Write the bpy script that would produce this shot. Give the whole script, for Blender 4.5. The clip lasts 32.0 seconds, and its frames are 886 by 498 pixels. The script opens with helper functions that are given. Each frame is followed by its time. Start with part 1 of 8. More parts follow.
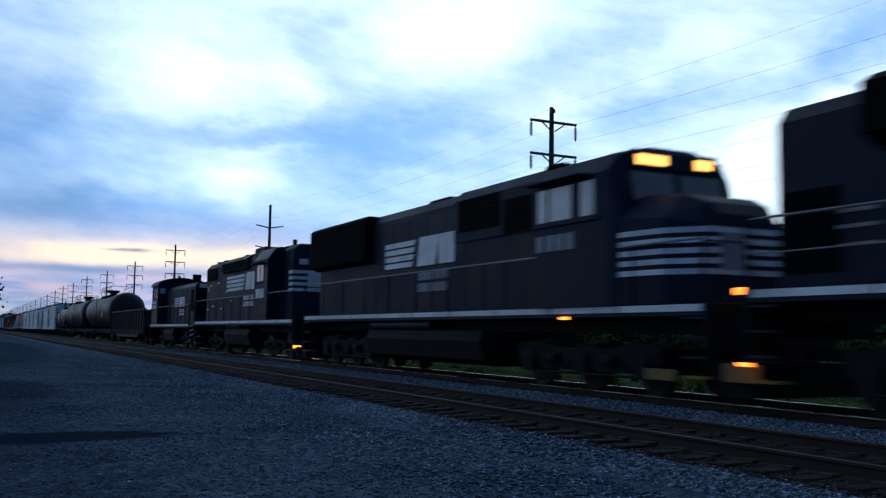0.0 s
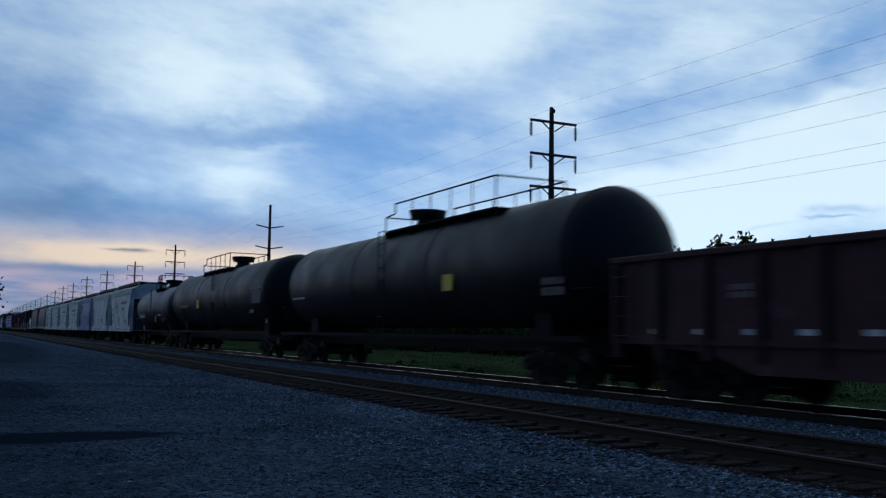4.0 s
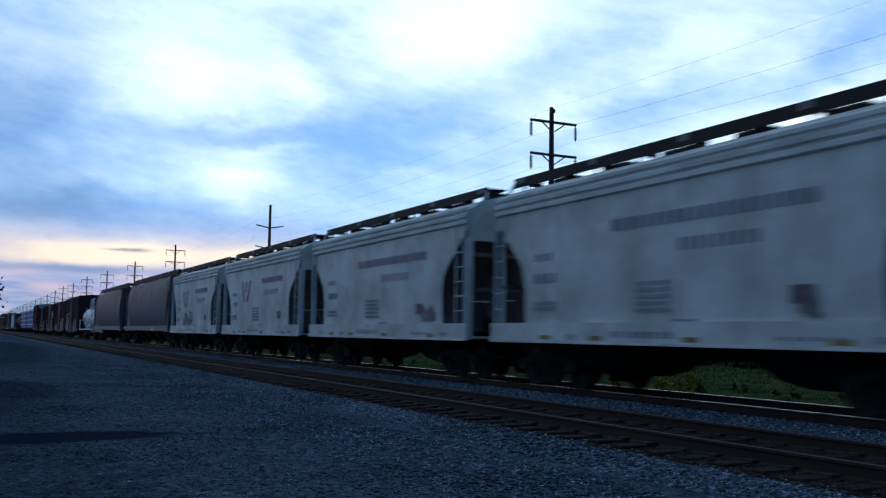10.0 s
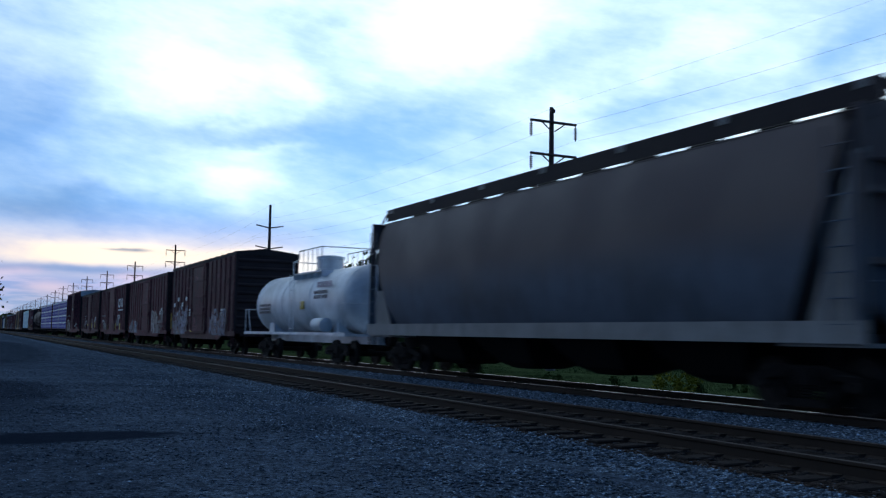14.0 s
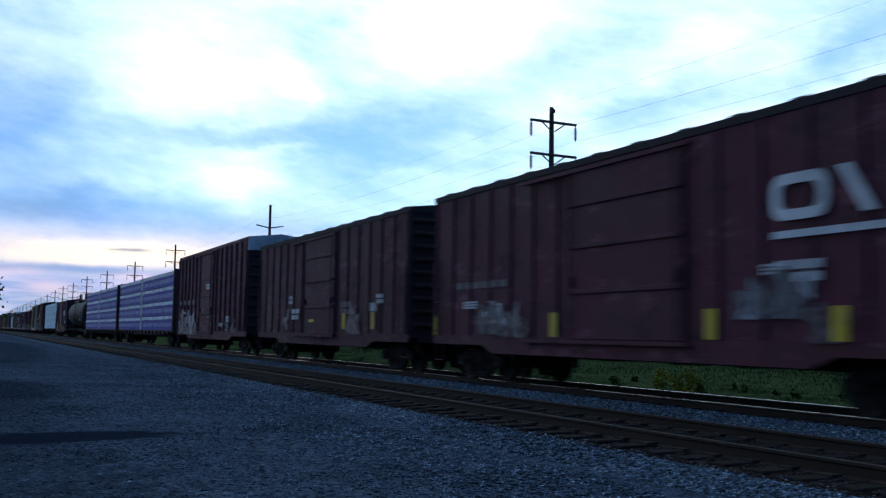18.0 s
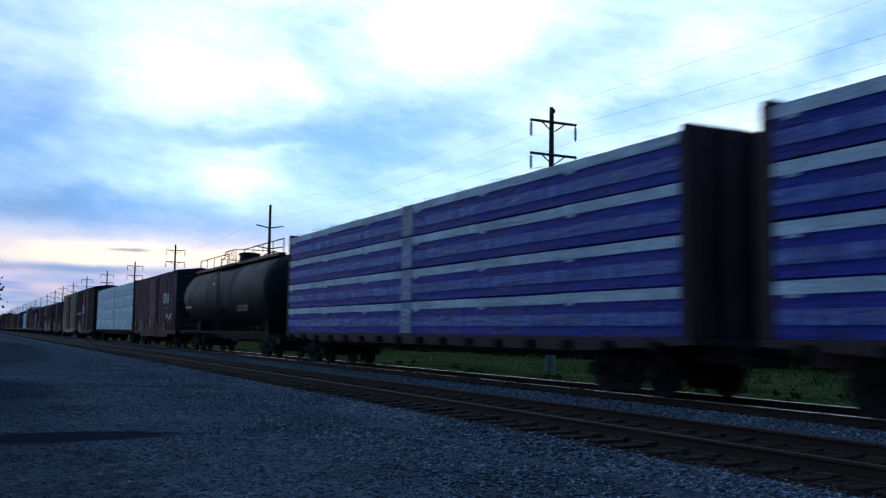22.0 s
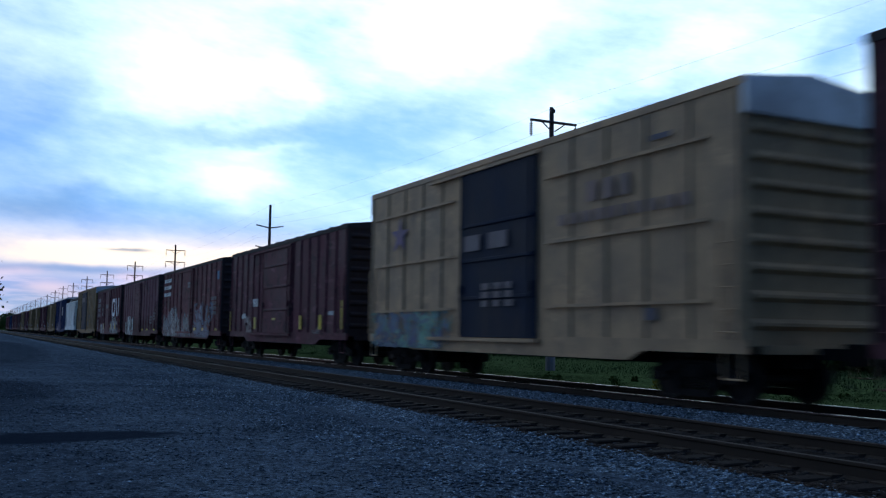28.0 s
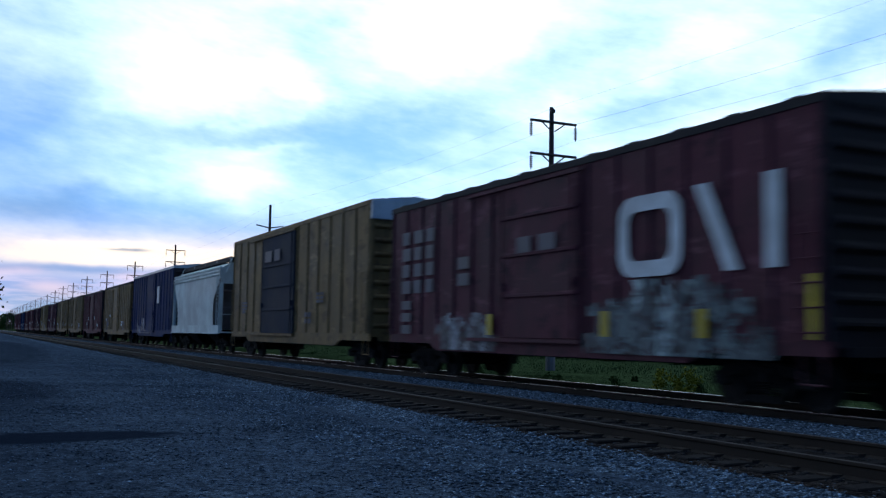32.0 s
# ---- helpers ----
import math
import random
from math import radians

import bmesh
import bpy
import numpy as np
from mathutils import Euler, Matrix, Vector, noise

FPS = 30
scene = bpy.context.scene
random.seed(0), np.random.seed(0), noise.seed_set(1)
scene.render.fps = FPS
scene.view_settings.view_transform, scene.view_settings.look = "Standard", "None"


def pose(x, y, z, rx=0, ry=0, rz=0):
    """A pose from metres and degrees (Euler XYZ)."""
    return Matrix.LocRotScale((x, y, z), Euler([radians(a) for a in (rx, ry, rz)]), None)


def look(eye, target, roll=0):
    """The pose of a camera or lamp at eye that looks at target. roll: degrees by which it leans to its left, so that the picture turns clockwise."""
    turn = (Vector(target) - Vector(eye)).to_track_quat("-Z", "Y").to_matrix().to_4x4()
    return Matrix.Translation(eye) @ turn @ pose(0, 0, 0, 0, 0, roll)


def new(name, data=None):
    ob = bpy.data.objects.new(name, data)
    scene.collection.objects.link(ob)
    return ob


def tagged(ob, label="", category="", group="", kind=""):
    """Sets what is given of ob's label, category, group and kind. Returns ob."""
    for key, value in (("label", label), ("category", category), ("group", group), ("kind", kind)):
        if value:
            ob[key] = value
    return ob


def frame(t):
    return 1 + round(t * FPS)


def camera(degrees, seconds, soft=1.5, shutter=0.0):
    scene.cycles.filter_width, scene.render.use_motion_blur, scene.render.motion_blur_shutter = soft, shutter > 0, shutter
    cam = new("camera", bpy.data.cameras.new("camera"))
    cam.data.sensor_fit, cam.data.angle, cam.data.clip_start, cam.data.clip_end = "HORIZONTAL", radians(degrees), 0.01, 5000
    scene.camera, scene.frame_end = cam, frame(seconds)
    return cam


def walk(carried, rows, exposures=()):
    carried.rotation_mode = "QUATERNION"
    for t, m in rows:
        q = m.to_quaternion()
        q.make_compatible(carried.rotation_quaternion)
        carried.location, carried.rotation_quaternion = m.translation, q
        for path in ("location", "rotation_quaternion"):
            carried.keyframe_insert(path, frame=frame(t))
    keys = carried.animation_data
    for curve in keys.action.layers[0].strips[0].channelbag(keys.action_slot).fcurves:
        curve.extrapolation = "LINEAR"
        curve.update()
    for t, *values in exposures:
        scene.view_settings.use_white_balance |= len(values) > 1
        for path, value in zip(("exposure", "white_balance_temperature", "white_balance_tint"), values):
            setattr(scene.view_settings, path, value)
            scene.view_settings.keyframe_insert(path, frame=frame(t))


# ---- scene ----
# ---------------------------------------------------------------- camera
# x runs along the tracks (the train rolls towards +x), y across them, z = 0 on the rail heads
EYE = (0.0, 0.0, 1.094)
cam = camera(49.56, 32.0, soft=1.25, shutter=0.5)
AIM = (-0.894415 * 50, 0.438357 * 50, 1.094 + 0.088683 * 50)
VIEW = look(EYE, AIM, 0.896)
walk(cam, [(0.0, VIEW), (32.0, VIEW)],
     exposures=[(0.0, 0.25), (1.0, 0.25), (2.0, 0.10), (3.0, -0.14), (3.5, -0.35), (6.0, -0.03), (9.0, 0.18), (14.0, 0.35), (18.0, 0.50), (20.0, 0.56), (22.0, 0.42), (24.0, 0.25), (26.0, 0.38), (28.0, 0.50), (32.0, 0.52)])

SPEED = 17.83          # metres a second, along +x
TRACK = 12.36          # y of the track that the train runs on
NEAR = 8.04            # y of the empty track in front of it
GAUGE = 0.755          # half the distance between rail centres

# ---------------------------------------------------------------- world: dusk sky with broken cloud
SUN_AZ = (-0.8980, 0.4401, 0.0)     # the way to the afterglow, along the ground
SIDE = (0.4401, 0.8980, 0.0)


def math_node(tree, op, a, b=None, c=None, clamp=False):
    n = tree.nodes.new("ShaderNodeMath")
    n.operation = op
    n.use_clamp = clamp
    for i, val in enumerate((a, b, c)):
        if val is None:
            continue
        if isinstance(val, (int, float)):
            n.inputs[i].default_value = val
        else:
            tree.links.new(val, n.inputs[i])
    return n.outputs[0]


def mix_rgb(tree, fac, a, b, blend="MIX"):
    n = tree.nodes.new("ShaderNodeMix")
    n.data_type = "RGBA"
    n.blend_type = blend
    n.clamp_factor = True
    for slot, val in ((0, fac), (6, a), (7, b)):
        if isinstance(val, (int, float)):
            n.inputs[slot].default_value = val
        elif isinstance(val, tuple):
            n.inputs[slot].default_value = (*val[:3], 1)
        else:
            tree.links.new(val, n.inputs[slot])
    return n.outputs[2]


def map_range(tree, val, a, b, c=0.0, d=1.0, smooth=True):
    n = tree.nodes.new("ShaderNodeMapRange")
    n.interpolation_type = "SMOOTHSTEP" if smooth else "LINEAR"
    tree.links.new(val, n.inputs[0])
    for i, x in enumerate((a, b, c, d)):
        n.inputs[i + 1].default_value = x
    return n.outputs[0]


def make_world():
    w = bpy.data.worlds.new("dusk_sky")
    scene.world = w
    w.use_nodes = True
    t = w.node_tree
    t.nodes.clear()
    co = t.nodes.new("ShaderNodeTexCoord")

    def dot(v):
        n = t.nodes.new("ShaderNodeVectorMath")
        n.operation = "DOT_PRODUCT"
        t.links.new(co.outputs["Generated"], n.inputs[0])
        n.inputs[1].default_value = v
        return n.outputs["Value"]
    to_glow, to_side, height = dot(SUN_AZ), dot(SIDE), dot((0, 0, 1))
    az = math_node(t, "MULTIPLY", math_node(t, "ARCTAN2", to_side, to_glow), 57.2958)
    el = math_node(t, "MULTIPLY", math_node(t, "ARCSINE", height), 57.2958)

    def noise_at(scale_az, scale_el, detail, rough, offset, shear=0.0):
        v = t.nodes.new("ShaderNodeCombineXYZ")
        t.links.new(math_node(t, "MULTIPLY", az, scale_az), v.inputs[0])
        e2 = math_node(t, "ADD", el, math_node(t, "MULTIPLY", az, shear)) if shear else el
        t.links.new(math_node(t, "MULTIPLY", e2, scale_el), v.inputs[1])
        v.inputs[2].default_value = offset
        n = t.nodes.new("ShaderNodeTexNoise")
        n.inputs["Scale"].default_value = 1.0
        n.inputs["Detail"].default_value = detail
        n.inputs["Roughness"].default_value = rough
        t.links.new(v.outputs[0], n.inputs["Vector"])
        return n.outputs["Fac"]
    # the edges of all cloud patches are frayed by one slow noise
    warp = math_node(t, "SUBTRACT", noise_at(0.16, 0.3, 4, 0.55, 3.7), 0.5)
    warp2 = math_node(t, "SUBTRACT", noise_at(0.16, 0.3, 4, 0.55, 9.1), 0.5)
    azw = math_node(t, "MULTIPLY_ADD", warp, 9.0, az)
    elw = math_node(t, "MULTIPLY_ADD", warp2, map_range(t, el, 3.0, 11.0, 0.7, 4.5), el)

    def patch(a, e, ra, re, gain, tilt=0.0):
        x = math_node(t, "SUBTRACT", azw, a)
        y = math_node(t, "SUBTRACT", elw, e)
        y = math_node(t, "SUBTRACT", y, math_node(t, "MULTIPLY", x, tilt))
        x = math_node(t, "DIVIDE", x, ra)
        y = math_node(t, "DIVIDE", y, re)
        q = math_node(t, "ADD", math_node(t, "MULTIPLY", x, x), math_node(t, "MULTIPLY", y, y))
        return math_node(t, "MULTIPLY", math_node(t, "EXPONENT", math_node(t, "MULTIPLY", q, -1.0)), gain)

    # thin bright cloud against the blue-grey decks: azimuth, height, half widths, gain, tilt
    total = math_node(t, "MULTIPLY_ADD", math_node(t, "SUBTRACT", noise_at(0.13, 0.42, 5, 0.6, 0.0, 0.12), 0.5), 0.62, 0.47)
    for p in SKY_PATCHES:
        total = math_node(t, "ADD", total, patch(*p))
    fine = math_node(t, "SUBTRACT", noise_at(0.55, 1.5, 6, 0.62, 5.0, 0.15), 0.5)
    total = math_node(t, "MULTIPLY_ADD", fine, 0.26, total)
    # away from the modelled quarter the deck goes on as plain broken cloud
    white = map_range(t, total, -0.06, 1.06)
    low = map_range(t, el, 0.0, 9.0)
    warm = math_node(t, "MULTIPLY", map_range(t, el, 7.5, 4.2), map_range(t, az, -2.0, -12.0))
    deck = mix_rgb(t, warm, mix_rgb(t, low, (0.203, 0.335, 0.58), (0.196, 0.385, 0.70)), (0.30, 0.30, 0.45))
    lit = mix_rgb(t, warm, (0.86, 1.03, 1.07), (1.10, 0.80, 0.45))
    cloud = mix_rgb(t, white, deck, lit)
    # rosy haze low over the afterglow
    rose = math_node(t, "MULTIPLY", map_range(t, el, 3.9, 2.3), map_range(t, az, -1.0, -16.0))
    haze = mix_rgb(t, map_range(t, noise_at(0.22, 1.9, 4, 0.6, 7.3), 0.42, 0.60), (0.21, 0.19, 0.40), (0.46, 0.33, 0.48))
    cloud = mix_rgb(t, math_node(t, "MULTIPLY", rose, 0.9), cloud, haze)
    for p in SKY_PINKS:
        cloud = mix_rgb(t, patch(*p), cloud, (0.86, 0.52, 0.50))
    # towards the east the evening sky fades
    fade = mix_rgb(t, map_range(t, math_node(t, "MULTIPLY_ADD", height, -0.12, to_glow), -0.75, 0.93), SKY_EAST, (1.0, 1.0, 1.0))
    cloud = mix_rgb(t, 1.0, cloud, fade, "MULTIPLY")
    # thicker, darker cloud banks; the tall leftmost one paints in lens vignetting
    thick = None
    for p in SKY_BANKS_AND_VIGNETTE:
        q = patch(*p)
        thick = q if thick is None else math_node(t, "ADD", thick, q)
    cloud = mix_rgb(t, 1.0, cloud, math_node(t, "SUBTRACT", 1.0, thick, clamp=True), "MULTIPLY")
    sky = t.nodes.new("ShaderNodeTexSky")
    sky.sky_type = "NISHITA"
    sky.sun_disc = False
    sky.sun_elevation = radians(4.0)
    sky.air_density = 0.5
    sky.dust_density = 0.0
    sky.ozone_density = 4.0
    sky.sun_rotation = math.atan2(SUN_AZ[0], SUN_AZ[1])
    bg1, bg2 = t.nodes.new("ShaderNodeBackground"), t.nodes.new("ShaderNodeBackground")
    t.links.new(sky.outputs[0], bg1.inputs[0])
    bg1.inputs[1].default_value = 0.05
    t.links.new(cloud, bg2.inputs[0])
    bg2.inputs[1].default_value = 1.0
    add = t.nodes.new("ShaderNodeAddShader")
    t.links.new(bg1.outputs[0], add.inputs[0])
    t.links.new(bg2.outputs[0], add.inputs[1])
    out = t.nodes.new("ShaderNodeOutputWorld")
    t.links.new(add.outputs[0], out.inputs[0])


SKY_EAST = (0.030, 0.068, 0.150)     # what is left of the light behind the camera
SKY_PINKS = [
    (-22.3, 2.21, 1.7, 0.34, 0.80, 0.00), (-24.1, 3.08, 1.4, 0.27, 0.50, 0.00), (-17.0, 3.02, 2.0, 0.30, 0.55, 0.00), (-20.4, 1.96, 3.0, 0.20, 0.40, 0.00)]
SKY_BANKS_AND_VIGNETTE = [
    (-10.2, 5.22, 8.8, 2.36, 0.15, 0.00), (-19.2, 1.74, 8.8, 2.03, 0.15, 0.00), (-25.2, 10.07, 5.1, 6.76, 0.30, 0.00), (-21.8, 6.87, 7.8, 1.15, 0.28, 0.00), (-20.5, 3.28, 6.8, 0.24, 0.28, 0.00),
    (-17.8, 4.48, 0.9, 0.11, 0.62, 0.00), (-19.0, 4.52, 0.8, 0.07, 0.40, 0.00), (-14.0, 11.35, 6.1, 1.35, 0.12, 0.10), (-21.9, 1.29, 5.7, 1.35, 0.28, 0.00)]
SKY_PATCHES = [
    (0.3, 18.06, 5.6, 3.21, 0.62, 0.00), (-15.4, 14.71, 4.2, 2.09, 0.56, 0.00), (-12.0, 18.77, 5.7, 1.35, 0.22, 0.00), (-9.0, 14.83, 2.1, 1.28, 0.31, -0.50), (-11.6, 8.64, 3.1, 1.35, 0.53, 0.05),
    (-10.5, 10.57, 2.4, 0.34, 0.20, 0.00), (-18.0, 4.34, 4.1, 0.57, 0.95, 0.00), (-21.7, 3.96, 2.5, 0.47, 0.55, 0.00), (-10.2, 4.15, 3.2, 0.57, 0.55, 0.00), (-5.3, 3.40, 3.7, 0.88, 0.50, 0.00),
    (18.2, 8.19, 11.1, 2.84, 1.25, 0.26), (8.9, 6.80, 7.1, 1.35, 0.75, 0.14), (2.9, 5.67, 4.7, 0.88, 0.50, 0.05), (13.6, 16.36, 4.2, 1.22, 0.25, 0.35), (7.7, 13.17, 2.9, 0.74, 0.23, 0.20),
    (20.8, 16.64, 4.7, 1.35, 0.12, 0.30), (21.6, 12.43, 3.7, 0.54, 0.17, 0.30), (-23.7, 15.97, 4.1, 1.69, 0.09, 0.00), (-20.4, 8.29, 2.4, 0.47, 0.09, 0.00), (-2.9, 9.44, 2.0, 0.47, 0.12, 0.00),
    (-24.2, 10.92, 4.7, 2.87, -0.30, 0.00), (-4.5, 11.24, 6.4, 2.87, -0.37, 0.22), (-13.8, 11.68, 5.1, 0.88, -0.22, 0.05), (-20.0, 6.67, 7.8, 1.15, -0.34, 0.00), (11.6, 13.40, 6.4, 1.22, -0.21, 0.28),
    (22.9, 15.24, 3.7, 1.22, -0.27, 0.25), (24.5, 17.61, 2.4, 2.03, -0.22, 0.20), (-26.0, 18.00, 4.0, 2.50, -0.20, 0.00), (-7.9, 17.46, 2.0, 1.52, -0.14, -0.50), (-20.5, 3.28, 6.8, 0.24, -0.50, 0.00),
    (-16.0, 5.98, 6.4, 0.41, -0.15, 0.00), (7.2, 16.10, 3.0, 1.35, -0.18, 0.30), (16.7, 6.20, 3.7, 0.17, -0.55, 0.06), (23.0, 7.18, 1.7, 0.34, -0.50, 0.02), (22.6, 6.69, 1.0, 0.10, -0.50, 0.00),
    (-7.6, 5.63, 4.1, 1.01, -0.15, 0.00)]
make_world()

sun = new("sun", bpy.data.lights.new("sun", "SUN"))
sun.data.energy = 0.10
sun.data.angle = radians(25)
sun.data.color = (1.0, 0.86, 0.78)
sun.matrix_world = look((-60, 29, 14), (0, 0, 0))

# ---------------------------------------------------------------- materials
MATS = {}


def paint(name, color, rough=0.6, metal=0.0, stain=(0.05, 0.04, 0.035), stain_amount=0.45, grain=0.18, bump=0.12,
          streak=True, scale=1.0, spec=0.4, blots=0.0, wrinkle=0.0, upper=None):
    """A weathered surface: colour, broad patches, vertical streaks, fine grain and a little relief."""
    if name in MATS:
        return MATS[name]
    m = bpy.data.materials.new(name)
    m.use_nodes = True
    t = m.node_tree
    b = t.nodes["Principled BSDF"]
    co = t.nodes.new("ShaderNodeTexCoord")
    info = t.nodes.new("ShaderNodeObjectInfo")
    shift = t.nodes.new("ShaderNodeVectorMath")
    shift.operation = "ADD"
    t.links.new(co.outputs["Object"], shift.inputs[0])
    off = math_node(t, "MULTIPLY", info.outputs["Random"], 37.0)
    t.links.new(off, shift.inputs[1])

    def noise_tex(sc, detail, rough_n, stretch=None):
        src = shift.outputs[0]
        if stretch:
            mp = t.nodes.new("ShaderNodeMapping")
            mp.inputs["Scale"].default_value = stretch
            t.links.new(src, mp.inputs[0])
            src = mp.outputs[0]
        n = t.nodes.new("ShaderNodeTexNoise")
        n.inputs["Scale"].default_value = sc * scale
        n.inputs["Detail"].default_value = detail
        n.inputs["Roughness"].default_value = rough_n
        t.links.new(src, n.inputs["Vector"])
        return n.outputs["Fac"]
    broad = noise_tex(0.7, 4, 0.6)
    fine = noise_tex(26.0, 5, 0.65)
    c = mix_rgb(t, map_range(t, broad, 0.3, 0.7, 0.0, 1.0), tuple(x * 0.70 for x in color), tuple(min(1, x * 1.22) for x in color))
    c = mix_rgb(t, map_range(t, fine, 0.35, 0.7, 0.0, grain), c, tuple(x * 0.45 for x in color))
    if streak:
        st = noise_tex(2.6, 5, 0.62, (1.0, 1.0, 0.16))
        c = mix_rgb(t, map_range(t, st, 0.48, 0.80, 0.0, stain_amount), c, stain)
    else:
        st = noise_tex(1.9, 5, 0.62)
        c = mix_rgb(t, map_range(t, st, 0.50, 0.80, 0.0, stain_amount), c, stain)
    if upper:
        # a second colour that takes over towards the top of a car
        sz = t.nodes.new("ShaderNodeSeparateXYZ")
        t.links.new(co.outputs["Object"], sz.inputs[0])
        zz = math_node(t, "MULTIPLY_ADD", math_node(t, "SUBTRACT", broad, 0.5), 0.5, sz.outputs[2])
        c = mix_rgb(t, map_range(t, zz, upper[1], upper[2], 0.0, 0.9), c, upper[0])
    if blots:
        bl = noise_tex(1.35, 7, 0.68)
        c = mix_rgb(t, map_range(t, bl, 0.55, 0.62, 0.0, blots), c, stain)
        br = noise_tex(1.7, 6, 0.7, (0.6, 1.0, 1.5))
        c = mix_rgb(t, map_range(t, br, 0.56, 0.66, 0.0, blots * 0.8), c, tuple(min(1, x * 1.9 + 0.016) for x in color))
    t.links.new(c, b.inputs["Base Color"])
    t.links.new(map_range(t, broad, 0.25, 0.75, max(0.05, rough - 0.1), min(1, rough + 0.12)), b.inputs["Roughness"])
    b.inputs["Metallic"].default_value = metal
    b.inputs["Specular IOR Level"].default_value = spec
    bp = t.nodes.new("ShaderNodeBump")
    bp.inputs["Strength"].default_value = bump
    bp.inputs["Distance"].default_value = 0.02
    height = math_node(t, "ADD", broad, math_node(t, "MULTIPLY", fine, 0.4))
    if wrinkle:
        w1 = noise_tex(2.2, 6, 0.62, (1.0, 1.0, 2.6))
        height = math_node(t, "MULTIPLY_ADD", w1, wrinkle * 4.0, height)
        bp.inputs["Strength"].default_value = 0.9
        bp.inputs["Distance"].default_value = 0.045
    t.links.new(height, bp.inputs["Height"])
    t.links.new(bp.outputs[0], b.inputs["Normal"])
    MATS[name] = m
    return m


def glow(name, color, strength):
    m = bpy.data.materials.new(name)
    m.use_nodes = True
    b = m.node_tree.nodes["Principled BSDF"]
    b.inputs["Base Color"].default_value = (*color, 1)
    b.inputs["Emission Color"].default_value = (*color, 1)
    b.inputs["Emission Strength"].default_value = strength
    return m


def bands(name, colors, scale=1.2, warp=0.6):
    """Sprayed lettering-like fields: outlined cells in a few paints, with overspray."""
    m = bpy.data.materials.new(name)
    m.use_nodes = True
    t = m.node_tree
    b = t.nodes["Principled BSDF"]
    co = t.nodes.new("ShaderNodeTexCoord")
    n1 = t.nodes.new("ShaderNodeTexNoise")
    n1.inputs["Scale"].default_value = 2.2
    n1.inputs["Detail"].default_value = 2
    t.links.new(co.outputs["Object"], n1.inputs["Vector"])
    sub_v = t.nodes.new("ShaderNodeVectorMath")
    sub_v.operation = "MULTIPLY_ADD"
    t.links.new(n1.outputs["Color"], sub_v.inputs[0])
    sub_v.inputs[1].default_value = (warp, 0.0, warp)
    t.links.new(co.outputs["Object"], sub_v.inputs[2])
    mp = t.nodes.new("ShaderNodeMapping")
    mp.inputs["Scale"].default_value = (1.15, 0.0, 0.50)
    t.links.new(sub_v.outputs[0], mp.inputs[0])
    cell, edge = t.nodes.new("ShaderNodeTexVoronoi"), t.nodes.new("ShaderNodeTexVoronoi")
    edge.feature = "DISTANCE_TO_EDGE"
    for v in (cell, edge):
        v.inputs["Scale"].default_value = scale
        t.links.new(mp.outputs[0], v.inputs["Vector"])
    r = t.nodes.new("ShaderNodeValToRGB")
    els = r.color_ramp.elements
    k = len(colors)
    for i, c in enumerate(colors):
        pos = i / max(1, k - 1)
        e = els[i] if i < 2 else els.new(pos)
        e.position = pos
        e.color = (*c, 1)
    pick = t.nodes.new("ShaderNodeSeparateColor")
    t.links.new(cell.outputs["Color"], pick.inputs[0])
    n2 = t.nodes.new("ShaderNodeTexNoise")
    n2.inputs["Scale"].default_value = 5
    n2.inputs["Detail"].default_value = 5
    t.links.new(co.outputs["Object"], n2.inputs["Vector"])
    shade = math_node(t, "MULTIPLY_ADD", math_node(t, "SUBTRACT", n2.outputs["Fac"], 0.5), 0.7, pick.outputs[0])
    t.links.new(shade, r.inputs[0])
    line = math_node(t, "MULTIPLY", map_range(t, edge.outputs["Distance"], 0.035, 0.075, 1.0, 0.0), map_range(t, n2.outputs["Fac"], 0.44, 0.52))
    c = mix_rgb(t, line, r.outputs[0], tuple(x * 0.5 for x in colors[0]))
    halo = math_node(t, "MULTIPLY", map_range(t, edge.outputs["Distance"], 0.10, 0.12), map_range(t, edge.outputs["Distance"], 0.20, 0.16))
    c = mix_rgb(t, math_node(t, "MULTIPLY", halo, 0.7), c, colors[0])
    c = mix_rgb(t, map_range(t, n2.outputs["Fac"], 0.55, 0.75, 0.0, 0.5), c, tuple(x * 0.6 for x in colors[0]))
    t.links.new(c, b.inputs["Base Color"])
    b.inputs["Roughness"].default_value = 0.55
    n3 = t.nodes.new("ShaderNodeTexNoise")
    n3.inputs["Scale"].default_value = 2.6
    n3.inputs["Detail"].default_value = 6
    n3.inputs["Roughness"].default_value = 0.7
    t.links.new(co.outputs["Object"], n3.inputs["Vector"])
    t.links.new(map_range(t, n3.outputs["Fac"], 0.36, 0.50, 0.08, 0.95), b.inputs["Alpha"])
    return m


def printed(name, back, ink, block=5.0):
    """Wrap printed with a row of blurred, unreadable blocks."""
    m = paint(name, back, 0.5, bump=0.3, wrinkle=1.0, spec=0.3)
    t = m.node_tree
    b = t.nodes["Principled BSDF"]
    co = t.nodes.new("ShaderNodeTexCoord")
    mp = t.nodes.new("ShaderNodeMapping")
    mp.inputs["Scale"].default_value = (block, 0.0, 0.6)
    t.links.new(co.outputs["Object"], mp.inputs[0])
    n = t.nodes.new("ShaderNodeTexNoise")
    n.inputs["Scale"].default_value = 1.0
    n.inputs["Detail"].default_value = 1
    t.links.new(mp.outputs[0], n.inputs["Vector"])
    old = b.inputs["Base Color"].links[0].from_socket
    t.links.new(mix_rgb(t, map_range(t, n.outputs["Fac"], 0.42, 0.56), old, ink), b.inputs["Base Color"])
    return m


